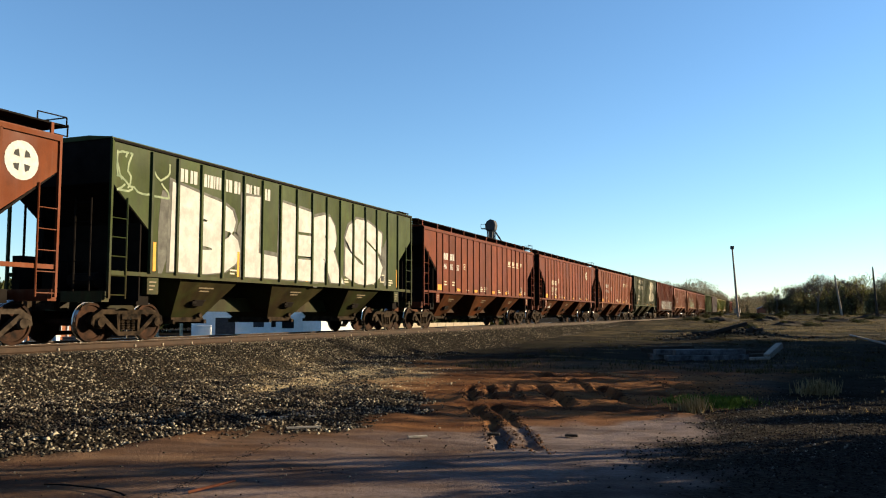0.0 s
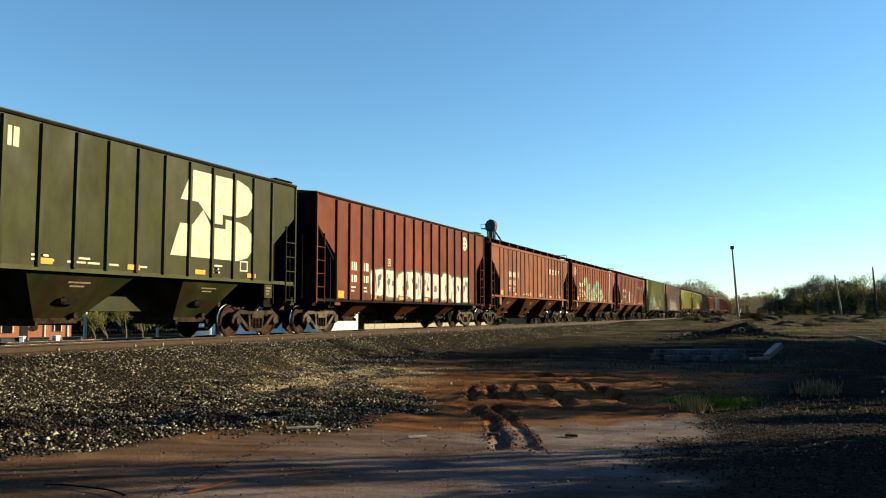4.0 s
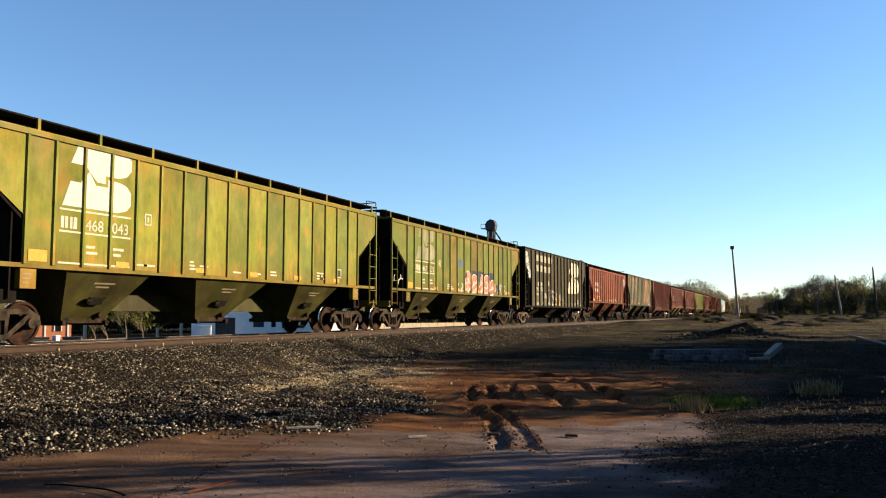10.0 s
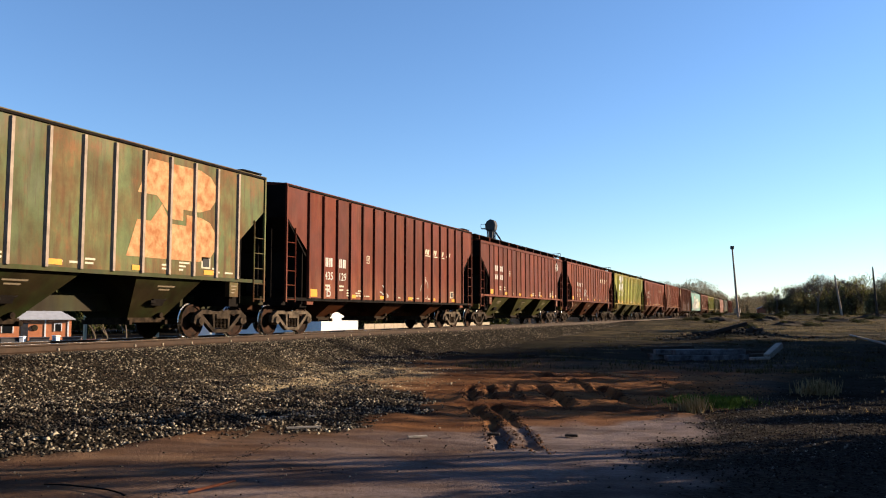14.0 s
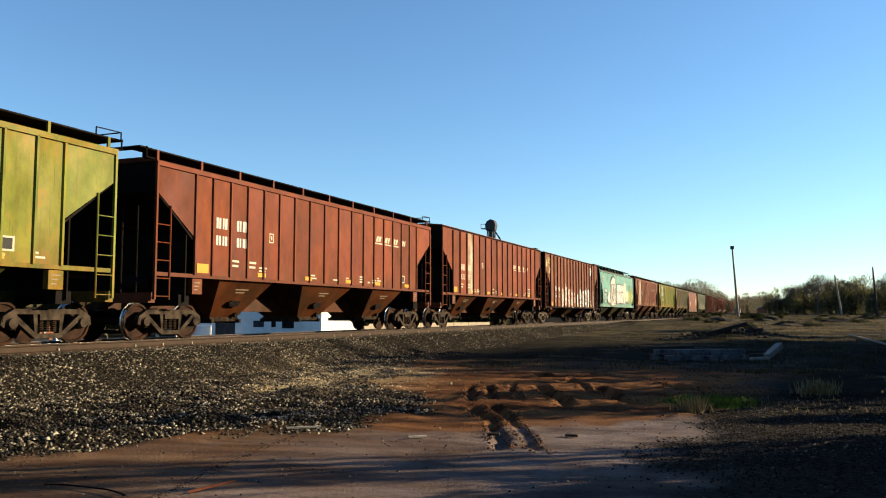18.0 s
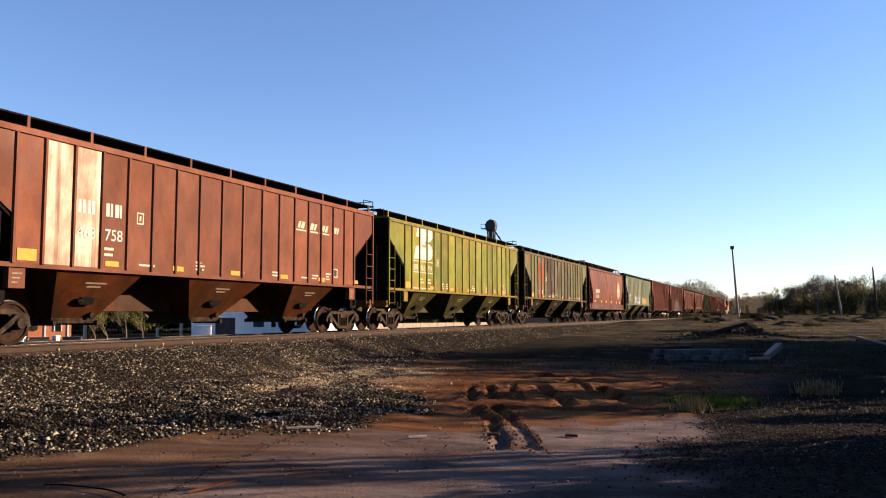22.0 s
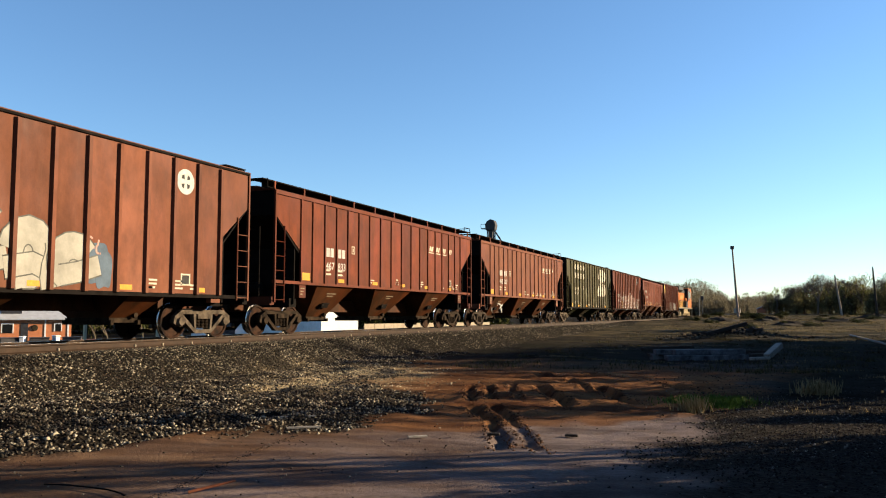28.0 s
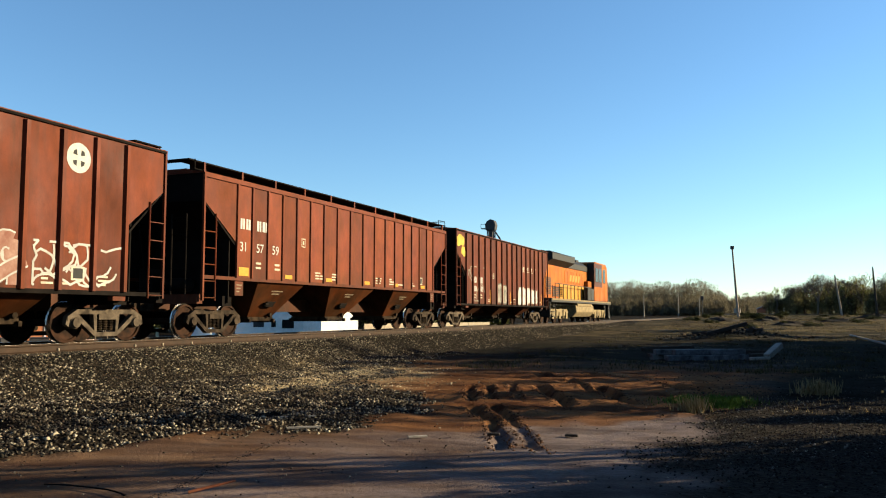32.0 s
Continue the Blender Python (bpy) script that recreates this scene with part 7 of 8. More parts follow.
for k in (5, 14, 34):
    block_words(TRAIN[k], BW, 3.97)
    block_words(TRAIN[k], (2, 2, 2, 2), 3.32)
    big_emblem(TRAIN[k], 10.68, 2.12, 3.38, 2.26)
    words(TRAIN[k], [({5: "446", 14: "460", 34: "460"}[k], 2.40), ({5: "083", 14: "788", 34: "804"}[k], 3.36)], 2.12, 0.24, CREAM_P)
    reporting(TRAIN[k], 2.75, 3.30, 2.42, 0.24, CREAM_P)
block_words(TRAIN[1], BW, 4.00, 0.34, CHALK)
block_words(TRAIN[16], BW, 3.96, 0.40, ORANGE_P)
block_words(TRAIN[16], (2, 2, 2, 2), 3.38, 0.38, FADED)
big_emblem(TRAIN[16], 10.85, 2.0, 3.2, 2.4, ORANGE_P)
for k in (12, 20, 26, 13):
    c = TRAIN[k]
    big_emblem(c, 2.34, 2.95, 1.96, 1.46, FADED if k == 13 else WHITE_P)
    tagged(part("emblem_line", lambda bm: [rect(bm, 2.28, z, 2.04, 0.04) for z in (2.85, 2.38, 1.71)], CREAM_P, c, "thin white lines"), kind="stuff")
    words(c, [({12: "468", 20: "468", 26: "468", 13: "467"}[k], 2.98), ({12: "043", 20: "585", 26: "799", 13: "133"}[k], 3.74)], 2.47, 0.25, CREAM_P)
    tagged(part("reporting_mark", lambda bm: [glyph(bm, 2.32 + 0.24 * j, 2.47, 0.19, 0.25, j) for j in range(2)], CREAM_P, c), kind="stuff")
def fat_letter(ch, y0, y1, z0, z1, fat, x, r):
    """One swollen capital that fills a box, as a thin plate."""
    cu = bpy.data.curves.new("text", "FONT")
    cu.body, cu.size, cu.extrude, cu.offset, cu.resolution_u = ch, 1.0, 0.002, fat, 3
    tmp = bpy.data.objects.new("text", cu)
    me = bpy.data.meshes.new_from_object(tmp)
    bpy.data.objects.remove(tmp)
    n = len(me.vertices)
    co = np.zeros(n * 3)
    me.vertices.foreach_get("co", co)
    co = co.reshape(n, 3)
    lo, hi = co.min(0), co.max(0)
    u, v = (co[:, 0] - lo[0]) / (hi[0] - lo[0]), (co[:, 1] - lo[1]) / (hi[1] - lo[1])
    tilt, bend, ph = r.uniform(-0.06, 0.06), r.uniform(-0.04, 0.04), r.uniform(0, 6.28)
    yy = y0 + (y1 - y0) * (u + tilt * (v - 0.5) + bend * np.sin(4 * v + ph))
    zz = z0 + (z1 - z0) * (v * (1 + 0.05 * np.sin(5 * u + ph)))
    me.vertices.foreach_set("co", np.stack([x + co[:, 2], yy, zz], -1).ravel())
    me.update()
    me.materials.clear()
    me.materials.append(None)
    return me


def lettered_piece(car, s, edges, z0, tops, fill_m, line_m, seed, fat=0.085, x=W + 0.003, rim=0.05):
    """A sprayed word in swollen capitals, each over a darker shadow of itself."""
    r = np.random.default_rng(seed)
    for k, ch in enumerate(s):
        st = r.integers(1, 10 ** 6)
        a, b = edges[k], edges[k + 1]
        put("spray_outline", fat_letter(ch, a - rim * 0.9, b + rim * 1.0, z0 + 0.0, tops[k] + rim * 1.2, fat * 1.4, x + 0.0003 * k, np.random.default_rng(st)), line_m, car, label="dark spray outline")
        put("spray_letter", fat_letter(ch, a + rim * 0.6, b - rim * 0.6, z0 + 0.03, tops[k], fat, x + 0.007 + 0.0003 * k, np.random.default_rng(st)), fill_m, car, label="swollen sprayed capital letter")


def clouds(car, spots, material, seed, x=W + 0.0012, label="soft patch of sprayed colour"):
    """Patches of flat sprayed colour, given as (y, z, half width, half height)."""
    r = np.random.default_rng(seed)
    tagged(part("spray_cloud", lambda bm: [face(bm, blob(*c, r, 0.14, 24, 0.75), x + 0.0003 * k) for k, c in enumerate(spots)], material, car, label), kind="stuff")


def ribbon(pts, width):
    """The outline of a band of that width along pts."""
    p = np.array(pts, float)
    d = np.gradient(p, axis=0)
    n = np.stack([-d[:, 1], d[:, 0]], -1) / (np.hypot(d[:, 0], d[:, 1])[:, None] + 1e-9) * width / 2
    return [tuple(v) for v in p + n] + [tuple(v) for v in (p - n)[::-1]]


def wild(car, y0, y1, n, z0, tops, fill_m, line_m, seed, fat=0.36, rim=0.06, x=W + 0.003, label="interlocking sprayed strokes"):
    """A sprayed piece of fat strokes, hooks and kicks that lock into one another, over a rim of another colour."""
    r = np.random.default_rng(seed)
    d = (y1 - y0) / n
    strokes = []
    for k in range(n):
        a, h = y0 + k * d, tops[k % len(tops)] - z0
        lean, sd, at = r.uniform(-0.2, 0.25), r.choice((-1, 1)), r.uniform(0.2, 0.8)
        stem = [(a + d * (at + lean * t + 0.08 * math.sin(5 * t + k)), z0 + h * t) for t in np.linspace(0, r.uniform(0.75, 1.0), 6)]
        strokes.append((stem, fat * d * r.uniform(0.8, 1.25)))
        cz, turn = z0 + h * r.uniform(0.36, 0.66), r.uniform(-2.0, 2.0)
        hook = [(a + d * (0.5 + sd * 0.36 * math.cos(turn + q)), cz + h * 0.33 * math.sin(turn + q)) for q in np.linspace(0, r.uniform(2.6, 5.0), 11)]
        strokes.append((hook, fat * d * 0.8))
        kick = [(a + d * r.uniform(0.0, 0.3), z0 + h * r.uniform(0.05, 0.25)), (a + d * 0.6, z0 + h * r.uniform(0.1, 0.4)), (a + d * r.uniform(0.9, 1.15), z0 + h * r.uniform(0.05, 0.55))]
        strokes.append((kick, fat * d * 0.6))
    tagged(part("spray_outline", lambda bm: [face(bm, ribbon(p, w + 2 * rim), x + 0.0007 * k) for k, (p, w) in enumerate(strokes)], line_m, car, "rim of the sprayed strokes"), kind="stuff")
    tagged(part("spray_paint", lambda bm: [face(bm, ribbon(p, w), x + 0.00035 + 0.0007 * k) for k, (p, w) in enumerate(strokes)], fill_m, car, label), kind="stuff")


# spray paint
T = TRAIN
clouds(T[1], [(1.75, 2.7, 0.22, 0.95), (4.95, 2.6, 0.3, 0.9), (8.75, 2.5, 0.4, 0.8), (13.9, 2.6, 0.28, 0.8)], GREYSPRAY, 10)
lettered_piece(T[1], "BLERS", (1.95, 4.86, 6.72, 8.66, 10.75, 13.8), 1.67, (3.85, 3.98, 3.95, 3.88, 4.02), CHALK, GREYSPRAY, 11, 0.085, rim=0.07)
scribble(T[1], 0.15, 1.9, 3.5, 4.4, 7, PALEGREEN, 111, 0.05)
spray(T[6], 3.9, 14.2, 1.18, 2.45, 9, CHALK, GREYSPRAY, 12)
clouds(T[8], [(4.1, 2.25, 0.22, 0.16), (4.75, 2.4, 0.25, 0.2), (6.2, 2.3, 0.2, 0.15), (7.1, 2.45, 0.25, 0.3), (8.3, 2.3, 0.2, 0.2), (9.5, 2.4, 0.3, 0.2), (11.1, 2.2, 0.25, 0.16), (10.2, 2.1, 0.4, 0.3)], PINKPALE, 131)
wild(T[8], 3.8, 11.1, 5, 1.73, (3.40, 3.30, 2.95, 3.40, 2.60), PALEGREEN, BLACK_P, 13, 0.36)
scribble(T[8], 3.95, 11.0, 1.9, 3.0, 12, BLUE, 14, 0.05, W + 0.014)
clouds(T[9], [(6.55, 2.40, 0.20, 0.55)], CHALK, 151, label="chalky white sprayed oval")
for ch, a, b, z1 in (("D", 7.15, 7.6, 2.75), ("T", 7.9, 8.6, 2.62), ("R", 8.85, 9.35, 2.6), ("A", 9.55, 10.1, 2.5)):
    put("spray_letter", fat_letter(ch, a, b, 1.85, z1, 0.0, W + 0.003, np.random.default_rng(int(a * 9))), PALEGREY, T[9], label="chalky white sprayed letter")
scribble(T[9], 15.77, 16.56, 3.72, 4.34, 6, PALEGREY, 153, 0.03)
clouds(T[10], [(5.6, 2.45, 0.35, 0.22), (6.8, 2.5, 0.35, 0.2), (8.9, 2.5, 0.3, 0.22), (10.5, 2.45, 0.45, 0.18), (11.9, 2.0, 0.35, 0.5), (5.0, 1.7, 0.25, 0.5)], PINKPALE, 161)
lettered_piece(T[10], "MPEACH", (5.08, 6.15, 7.2, 8.3, 9.5, 10.6, 11.65), 1.19, (2.46, 2.5, 2.12, 2.5, 2.42, 2.48), CHALK, GREYSPRAY, 16, 0.075, rim=0.06)
clouds(T[11], [(5.3, 1.75, 0.8, 0.5), (6.6, 1.8, 0.9, 0.55), (8.0, 1.8, 0.7, 0.6)], CHALK, 171)
clouds(T[11], [(9.3, 1.8, 0.6, 0.55), (10.6, 1.75, 0.8, 0.52)], LEMON, 172)
lettered_piece(T[11], "LOLIS", (4.55, 5.92, 7.0, 7.72, 7.98, 8.68), 1.19, (2.78, 2.5, 2.72, 2.66, 2.52), CHALKBRIGHT, BLACK_P, 17, 0.07, rim=0.08)
lettered_piece(T[11], "NTA", (8.8, 9.7, 10.5, 11.4), 1.19, (2.46, 2.5, 2.46), CHALKBRIGHT, BLACK_P, 18, 0.05, rim=0.07)
scribble(T[11], 1.4, 2.1, 1.7, 2.5, 7, CHALK, 181, 0.04)
clouds(T[13], [(8.9, 2.45, 0.9, 0.30), (10.4, 2.5, 0.9, 0.3), (11.7, 2.5, 0.7, 0.32), (12.9, 1.95, 0.45, 0.22)], NAVY, 191)
part("paint_patch", lambda bm: rect(bm, 7.18, 2.86, 0.64, 0.38, W + 0.0012), GREYBLUE, T[13], "square grey-blue patch of paint")
wild(T[13], 8.0, 12.6, 5, 1.72, (2.64, 2.58, 2.62, 2.60, 2.42), PINK, CHALKBRIGHT, 19, 0.42, 0.05)
scribble(T[13], 7.2, 8.0, 1.72, 2.1, 5, CHALK, 193, 0.06)
scribble(T[13], 12.6, 13.6, 1.72, 2.2, 5, CHALK, 194, 0.05)
scribble(T[13], 0.2, 1.6, 1.8, 2.2, 3, CHALK, 20)
def slant_tag(car, a, b, width, seed):
    """A slanting band of white spray with dark loops over it."""
    r = np.random.default_rng(seed)
    p = np.linspace(a, b, 7)
    p[:, 0] += 0.05 * np.sin(np.arange(7) * 2.1)
    tagged(part("spray_cloud", lambda bm: [face(bm, blob(q[0], q[1], width * r.uniform(0.5, 0.75), width * r.uniform(0.55, 0.85), r, 0.16, 20, 0.8), W + 0.002 + 0.0003 * k) for k, q in enumerate(p)], CHALKBRIGHT, car, "slanting white sprayed band"), kind="stuff")
    for k, q in enumerate(p):
        scribble(car, q[0] - width * 0.42, q[0] + width * 0.42, q[1] - width * 0.5, q[1] + width * 0.5, 2, BLACK_P, seed + k, 0.04, W + 0.006 + 0.0016 * (k % 2))


slant_tag(T[14], (0.27, 4.10), (0.98, 3.10), 0.42, 40)
scribble(T[14], 4.95, 6.9, 1.3, 2.2, 5, CHALK, 21, 0.05)
scribble(T[14], 7.6, 9.6, 1.25, 1.95, 5, PALEGREY, 211, 0.05)
r14 = np.random.default_rng(14)
for y in (2.30, 3.18, 4.10):
    z = 1.20
    for k in range(5):
        h = r14.uniform(0.10, 0.24)
        part("paint_patch", lambda bm: rect(bm, y + r14.uniform(0, 0.1), z, 0.62, h - 0.015), (FADEDTAG, GREYSPRAY, GREYBLUE, PALEGREY, FADEDTAG)[r14.integers(0, 5)], T[14], "dull coloured band of paint")
        z += h
scribble(T[14], 6.0, 7.3, 1.25, 2.2, 7, CHALKBRIGHT, 215, 0.06)
words(T[17], [("B", 2.40)], 1.22, 0.42, CHALK, name="spray_letter")
scribble(T[17], 6.3, 7.1, 1.3, 1.8, 3, CHALK, 22)
scribble(T[17], 9.2, 11.2, 1.3, 2.2, 3, PALEGREY, 23)
scribble(T[19], 5.6, 6.6, 2.05, 2.5, 5, CHALK, 24, 0.06)
scribble(T[19], 8.4, 10.4, 1.9, 2.2, 4, PINK, 25, 0.05)
wild(T[23], 4.1, 8.35, 4, 1.20, (2.34, 2.40, 2.44, 2.48), PALEGREY, CHALKBRIGHT, 26, 0.36, 0.07)
scribble(T[23], 4.2, 8.3, 1.25, 2.4, 9, PINK, 261, 0.07, W + 0.014)
wild(T[23], 9.8, 13.2, 4, 1.20, (2.62, 2.66, 2.62, 2.72), CHALKBRIGHT, BLACK_P, 27, 0.42)
clouds(T[23], [(9.05, 1.75, 0.3, 0.35)], CHALK, 271)
r23 = np.random.default_rng(23)
tagged(part("spray_bar", lambda bm: [rect(bm, 14.12 + 0.04 * r23.integers(0, 3), 2.34 - 0.17 * k, r23.uniform(0.4, 0.72), 0.09) for k in range(8)], CHALK, T[23], "rows of white sprayed bars"), kind="stuff")
for zz, y1, n in ((4.16, 1.12, 9), (3.86, 0.98, 8)):
    scribble(T[23], 0.07, y1, zz - 0.16, zz + 0.17, n, LEMON, int(zz * 100), 0.055)
clouds(T[23], [(1.6, 1.95, 0.16, 0.30)], GREYSPRAY, 273)
scribble(T[23], 1.02, 1.16, 3.32, 3.8, 1, LEMON, 274, 0.05)
scribble(T[23], 0.7, 1.2, 3.35, 3.75, 2, LEMON, 28, 0.05)
wild(T[29], 5.6, 8.75, 4, 1.73, (2.72, 2.52, 2.52, 2.56), CHALKBRIGHT, BLACK_P, 29, 0.42, 0.045)
clouds(T[29], [(7.6, 2.2, 0.32, 0.42)], BLUE, 291, W + 0.012)
wild(T[29], 9.95, 13.4, 5, 1.73, (2.42, 2.38, 2.42), GOLD, PALEGREY, 30, 0.42, 0.03)
scribble(T[31], 10.39, 10.94, 1.99, 2.34, 4, PINKPALE, 312, 0.045)
clouds(T[31], [(10.75, 1.75, 0.35, 0.5), (4.5, 1.6, 0.38, 0.42), (4.35, 2.0, 0.25, 0.2), (11.0, 1.6, 0.22, 0.42)], GREYBLUE, 311)
wild(T[31], 4.95, 10.7, 5, 1.22, (2.45, 2.68, 2.66, 2.60, 2.3), SANDSPRAY, GREYSPRAY, 31, 0.62, 0.03, label="pale swelling sprayed shapes")
wild(T[35], 6.15, 10.5, 5, 1.22, (2.54, 2.54, 2.54, 2.60, 2.58), PINKDULL, CHALKBRIGHT, 32, 0.50, 0.045)
wild(T[35], 10.75, 12.3, 2, 1.22, (2.18, 2.16), PINKDULL, CHALK, 321, 0.5, 0.04)
scribble(T[35], 4.2, 5.95, 1.25, 2.4, 16, CHALK, 33, 0.06)
scribble(T[35], 12.55, 15.0, 1.25, 2.15, 14, CHALK, 34, 0.05)
spray(T[37], 9.95, 13.6, 1.18, 2.2, 4, CHALKBRIGHT, CHALK, 35, sq=0.3)
spray(T[37], 5.9, 7.7, 1.18, 2.35, 2, PALEGREY, GREYSPRAY, 351)
scribble(T[37], 1.6, 4.2, 1.3, 3.0, 6, PALEGREY, 352, 0.05)
clouds(T[37], [(0.55, 4.15, 0.45, 0.30), (0.95, 3.65, 0.25, 0.25)], GOLD, 36)
scribble(T[34], 4.4, 7.4, 1.7, 3.1, 12, FADEDTAG, 341, 0.05)
clouds(T[34], [(5.0, 2.6, 0.3, 0.3), (9.4, 1.8, 0.25, 0.3), (6.4, 2.3, 0.35, 0.4)], FADEDTAG, 342)
scribble(T[34], 8.6, 12.0, 1.3, 2.1, 8, FADEDTAG, 343, 0.04)
scribble(T[33], 2.8, 5.0, 0.75, 1.4, 5, CHALK, 37, 0.05, 1.2)
scribble(T[3], 2.2, 4.4, 1.1, 1.5, 5, CHALK, 38, 0.04, 1.35)
drop_material(T[27], "panel", (2, 3), STAINED)
drop_material(T[27], "panel", (4, 5, 6, 7, 8, 10, 11), BROWNED)
# fresh patches, bleached panels, pale ribs
part("paint_patch", lambda bm: rect(bm, 1.33, 1.17, 2.72, 1.72, W + 0.0012), PATCH, TRAIN[10], "fresh green rectangle of paint")
drop_material(TRAIN[25], "panel", (1, 2), BLEACHED)
drop_material(TRAIN[8], "panel", (-3, -1), PATCHY)
drop_material(TRAIN[8], "panel", (-2,), WASHED)
drop_material(TRAIN[8], "end_panel", (-1,), PATCHY)
drop_material(TRAIN[22], "panel", (2,), BLEACHED)
for k in (11, 16, 29):
    drop_material(TRAIN[k], "rib", range(SPEC[CARS[k][0]]["n"] + 1), RIBPALE)
# the two smooth-sided cars
XS = W + 0.045
teal, rust = TRAIN[24], TRAIN[28]
clouds(teal, [(3.5, 2.0, 0.5, 0.32), (3.75, 2.4, 0.40, 0.2), (3.95, 1.8, 0.3, 0.25)], CHALKBRIGHT, 40, XS)


def outlined(y, z, ry, rz, m, x, seed, edge=0.07, sq=0.85, wob=0.07):
    """One swelling shape of colour m with a black rim."""
    for grow, mm, dx in ((edge, BLACK_P, 0.0), (0.0, m, 0.004)):
        tagged(part("spray_outline" if grow else "spray_paint", lambda bm: face(bm, blob(y, z, ry + grow, rz + grow, np.random.default_rng(seed), wob, 30, sq), XS + x + dx), mm, teal), kind="stuff")


outlined(5.55, 3.02, 1.25, 0.92, CHALK, 0.000, 41, 0.11)
outlined(5.75, 2.05, 1.15, 0.62, CHALK, 0.001, 42, 0.07, 0.55)
outlined(4.60, 2.55, 0.36, 0.72, PALEGREY, 0.006, 43, 0.06)
outlined(4.55, 1.75, 0.34, 0.30, PALEGREY, 0.007, 44, 0.06)
outlined(5.85, 2.64, 0.25, 0.22, PALEGREY, 0.011, 45, 0.08, 0.9, 0.05)
outlined(6.70, 2.66, 0.22, 0.22, PALEGREY, 0.011, 46, 0.08, 0.9, 0.05)
clouds(teal, [(5.25, 3.35, 0.35, 0.05), (6.05, 3.30, 0.40, 0.05), (5.6, 3.02, 0.12, 0.28), (6.28, 2.98, 0.05, 0.22), (6.3, 2.2, 0.10, 0.14), (5.1, 2.45, 0.08, 0.3)], BLACK_P, 58, XS + 0.012)
outlined(5.35, 2.02, 0.14, 0.26, BLACK_P, 0.012, 47, 0.05)
outlined(4.95, 2.9, 0.10, 0.34, PALEGREY, 0.012, 48, 0.04)
for k in range(6):
    outlined(5.72 + 0.17 * k, 1.80, 0.07, 0.17, CHALKBRIGHT if k < 5 else GOLD, 0.012, 60 + k, 0.035, 0.7, 0.03)
clouds(teal, [(5.85, 2.64, 0.16, 0.05), (6.70, 2.66, 0.15, 0.05)], BLACK_P, 49, XS + 0.018)
spray(teal, 7.45, 10.45, 2.52, 3.50, 6, CHALKBRIGHT, BLACK_P, 52, BLACK_P, x=XS + 0.012, hole=0.07, sq=0.75)
spray(teal, 7.15, 10.55, 1.58, 2.72, 6, CHALKBRIGHT, BLACK_P, 53, BLACK_P, x=XS + 0.026, hole=0.07, sq=0.75)
clouds(teal, [(11.6, 2.9, 0.7, 0.75), (12.6, 2.4, 0.8, 0.5), (11.4, 1.95, 0.6, 0.3)], CHALKBRIGHT, 54, XS)
wild(teal, 10.9, 13.5, 3, 1.9, (3.6, 3.7, 3.0), LEMON, CHALKBRIGHT, 55, 0.22, 0.06, XS + 0.004)
wild(teal, 13.2, 16.2, 5, 1.72, (2.9, 3.5, 3.2, 3.4, 3.2), LIME, LEMON, 56, 0.30, 0.05, XS)
scribble(teal, 10.9, 16.4, 1.7, 3.4, 12, BLACK_P, 57, 0.035, XS + 0.018)
scribble(teal, 0.45, 1.3, 3.35, 3.95, 9, CHALK, 45, 0.035, XS)
scribble(teal, 1.3, 2.6, 1.65, 2.1, 7, CHALK, 47, 0.035, XS)
scribble(teal, 2.7, 4.2, 1.6, 2.6, 6, BLACK_P, 471, 0.03, XS + 0.006)
words(teal, [("845900", 1.5)], 2.2, 0.27, WHITE_P, x=XS)
part("reporting_mark", lambda bm: rect(bm, 1.72, 2.52, 0.95, 0.34, XS), BLACK_P, teal, "black plate of the owner's mark")
tagged(part("reporting_letter", lambda bm: [rect(bm, 1.80 + 0.21 * j, 2.58, 0.15, 0.22, XS + 0.004) for j in range(4)], WHITE_P, teal), kind="stuff")
PALESTREAK = plain("pale_washed_streak", (0.105, 0.052, 0.034), 0.3, 3, 0.7)


def runs(car, spots, material, label):
    """Streaks that have run down a side from its top, given as (y, top, length, width)."""
    def fill(bm):
        for k, (y, top, ln, w) in enumerate(spots):
            pts = [(y + 0.04 * math.sin(3 * q + y), top - ln * q) for q in np.linspace(0, 1, 9)]
            wid = [w * (0.8 + 0.2 * math.sin(2.5 * q + y)) * (1 - 0.85 * max(0, q - 0.85) * 6.6) for q in np.linspace(0, 1, 9)]
            face(bm, [(a - b / 2, c) for (a, c), b in zip(pts, wid)] + [(a + b / 2, c) for (a, c), b in zip(pts[::-1], wid[::-1])], XS + 0.0003 * k)
    tagged(part("rust_stain", fill, material, car, label), kind="stuff")


runs(teal, [(0.75, 4.2, 1.3, 0.05), (1.15, 4.22, 1.0, 0.04), (2.9, 4.22, 0.7, 0.05), (7.3, 4.22, 0.5, 0.06), (10.7, 4.22, 0.6, 0.05), (12.4, 4.22, 0.4, 0.08)], PALESTREAK, "dull streaks run down the side")
runs(rust, [(6.95, 4.22, 2.1, 0.16), (7.25, 4.22, 1.6, 0.08), (9.75, 4.22, 2.0, 0.14), (10.1, 4.2, 1.4, 0.08), (11.9, 4.22, 0.9, 0.12), (3.0, 4.2, 1.0, 0.06)], PALESTREAK, "pale washed streaks run down the side")
for y, w, m_ in ((1.7, 0.42, GREYSPRAY), (2.7, 0.40, GREYBLUE), (4.7, 0.46, GREYBLUE), (3.2, 0.16, BLACK_P), (7.2, 0.3, GREYSPRAY), (10.6, 0.35, GREYSPRAY), (0.3, 0.35, MAROON)):
    part("paint_patch", lambda bm: rect(bm, y, 1.24, w, 0.17, W + 0.0015), m_, rust, "dull patch of paint on the sill")
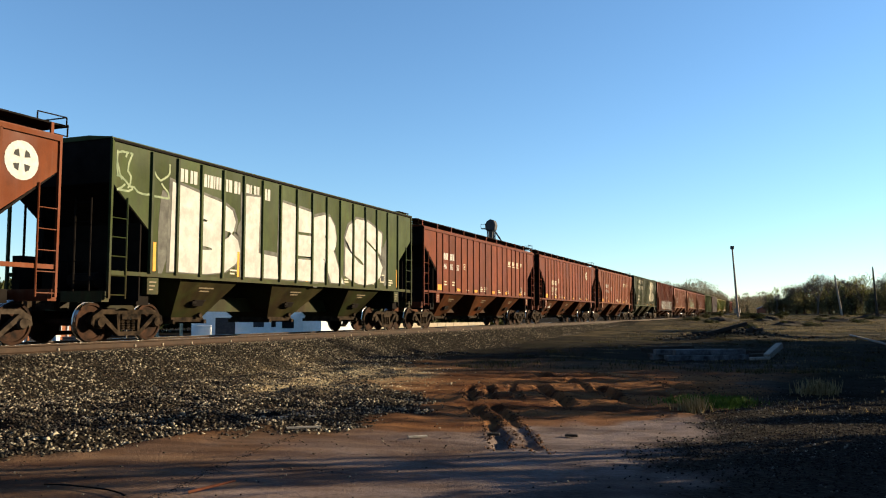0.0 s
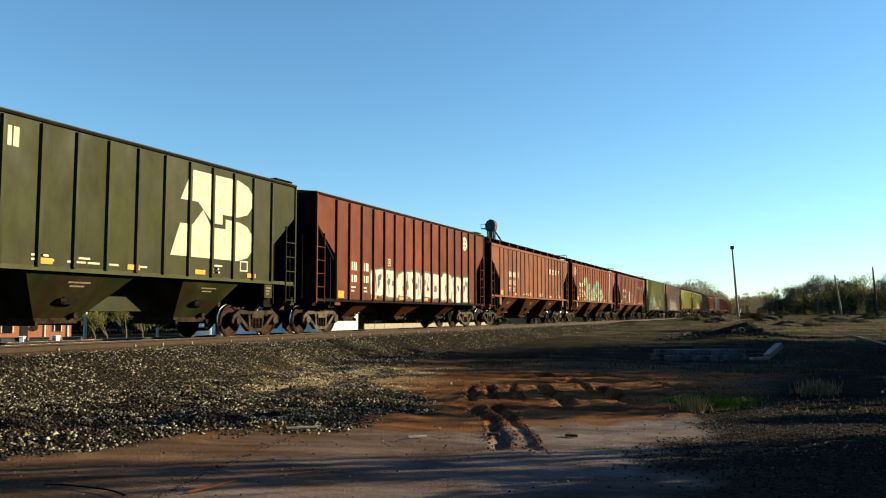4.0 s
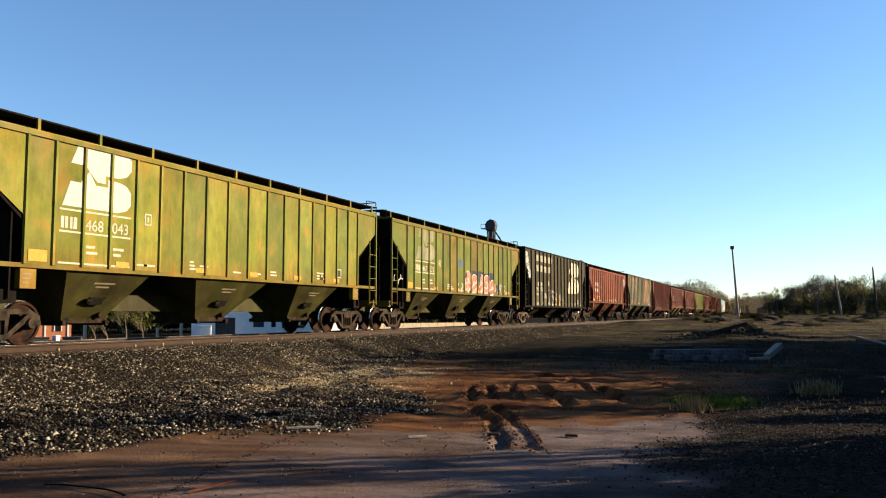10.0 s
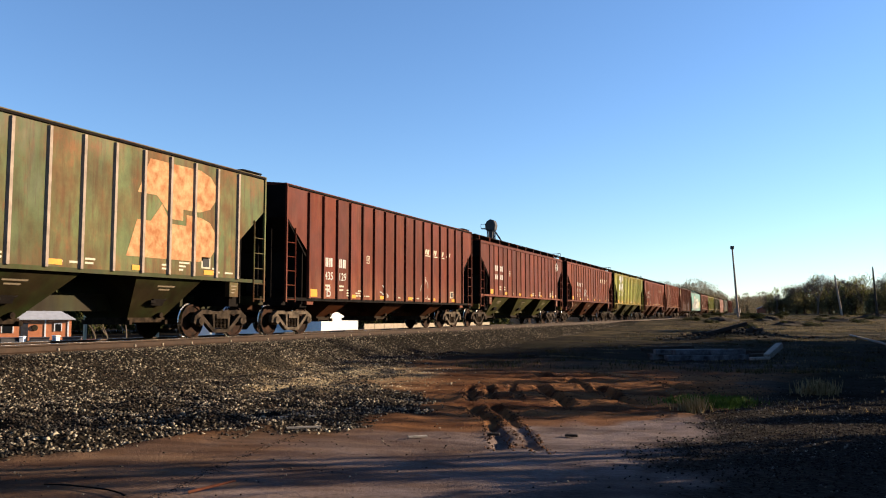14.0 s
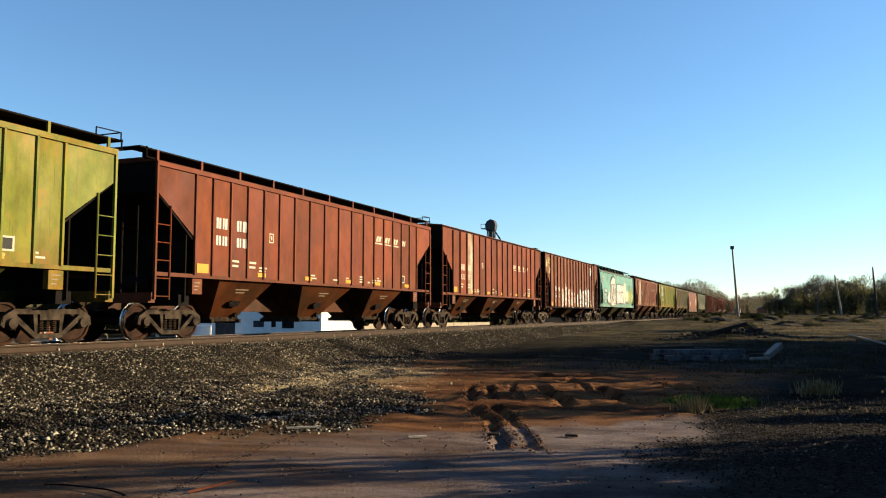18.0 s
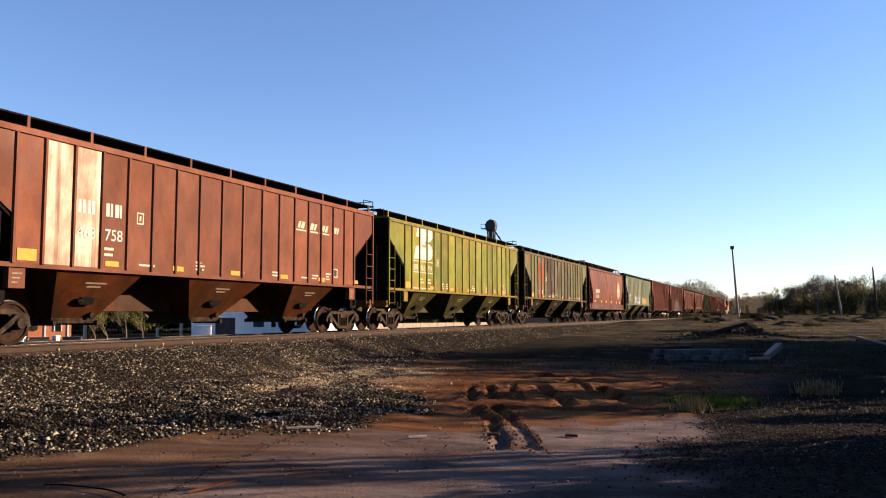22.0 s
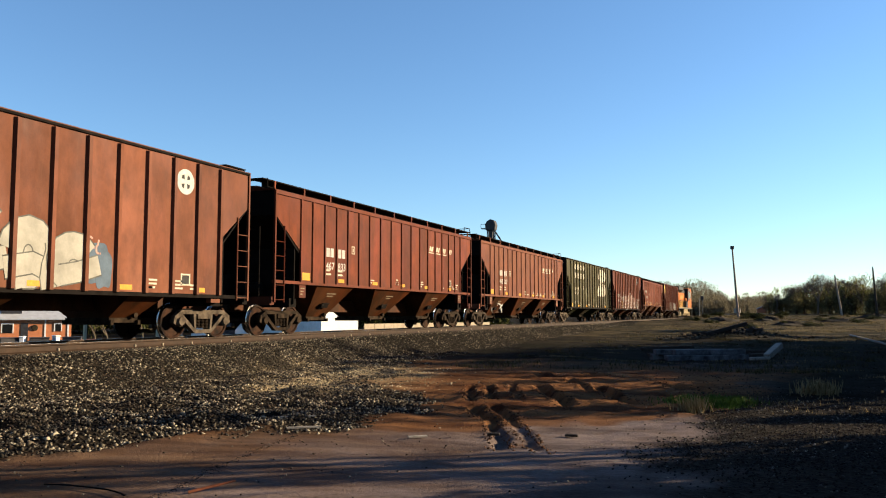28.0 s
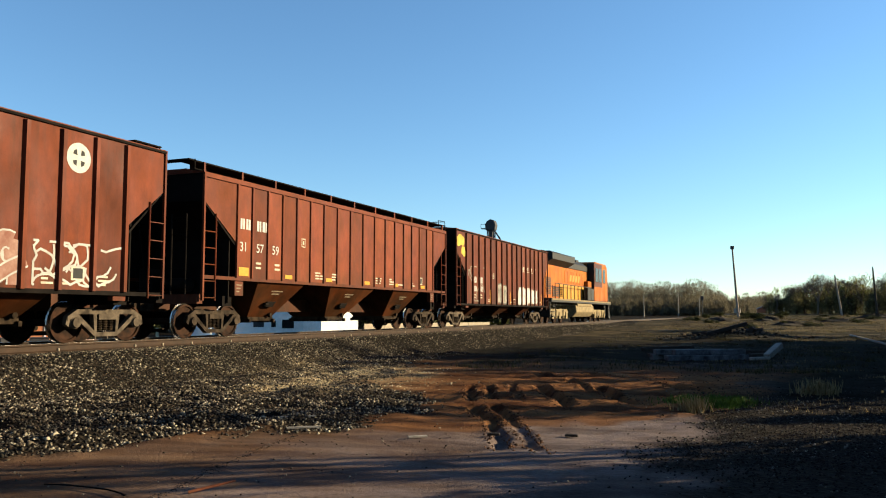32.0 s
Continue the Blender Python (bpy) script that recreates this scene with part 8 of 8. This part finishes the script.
scribble(rust, 8.9, 9.25, 1.6, 2.2, 2, GOLD, 281, 0.05, XS)
part("brake_panel", lambda bm: prism(bm, [(0.05, 1.35), (0.05, 2.1), (0.30, 2.5), (0.36, 1.35)], 0, W - 0.75, W - 0.71), MAROON, rust, "dull red sheet at the car's end")
round_emblem(rust, 12.38, 2.78, 0.74, ORANGE_P, RUST, XS, 1.12)
part("emblem_disc", lambda bm: face(bm, [(12.38 + 0.5 * math.cos(a / 24 * 6.2832), 2.78 + 0.56 * math.sin(a / 24 * 6.2832)) for a in range(24)], XS + 0.0022), CREAM_P, rust, "cream disc of the emblem")
words(rust, [("422609", 2.12)], 1.97, 0.33, CREAM_P, x=XS)
tagged(part("reporting_mark", lambda bm: [glyph(bm, 2.18 + 0.42 * j, 2.38, 0.32, 0.33, j, XS) for j in range(4)], CREAM_P, rust), kind="stuff")
for c, ys in ((teal, (1.35, 5.2, 9.6, 14.9)), (rust, (1.9, 4.4, 6.4, 8.8, 11.2, 12.9))):
    for y in ys:
        w, h = (0.12, 0.9) if c is teal else (0.45, 0.17)
        put("reflector", mesh("reflector_d%.2f" % w, lambda bm: rect(bm, 0, 0, w, h, 0)), YELLOW_P, c, (W + (0.028 if c is teal else 0.0), y, 1.62), "yellow reflector")
# wordmark on the locomotive's hood
tagged(part("wordmark", lambda bm: [rect(bm, 8.0 + 0.9 * j, 3.1, 0.55, 0.5, 0.98, 0.2) for j in range(4)], LOCO_YELLOW, loco, "slanted yellow wordmark blocks"), kind="stuff")


# ================= what moves =================
def run(t):
    """How far the train has come towards the eye after t seconds."""
    return 19.485 * t + 0.02674 * t * (32 - t)


def spin(ob, radius):
    walk(ob, [(k / 30, pose(0, 0, 0, math.degrees(run(k / 30) / radius) % 360.0)) for k in range(961)])
    return ob.animation_data


def motions():
    for car in TRAIN:
        y0 = car.location.y
        walk(car, [(t, pose(XT, y0 - run(t), 0)) for t in (0, 4, 8, 12, 16, 20, 24, 28, 32)])
    for group, radius in ((WHEELSETS, 0.457), (BIG_WHEELS, 0.533)):
        keys = spin(group[0], radius)
        for ob in group[1:]:          # all wheels of one size turn alike
            ob.rotation_mode = "QUATERNION"
            ob.animation_data_create()
            ob.animation_data.action = keys.action
            ob.animation_data.action_slot = keys.action_slot


motions()
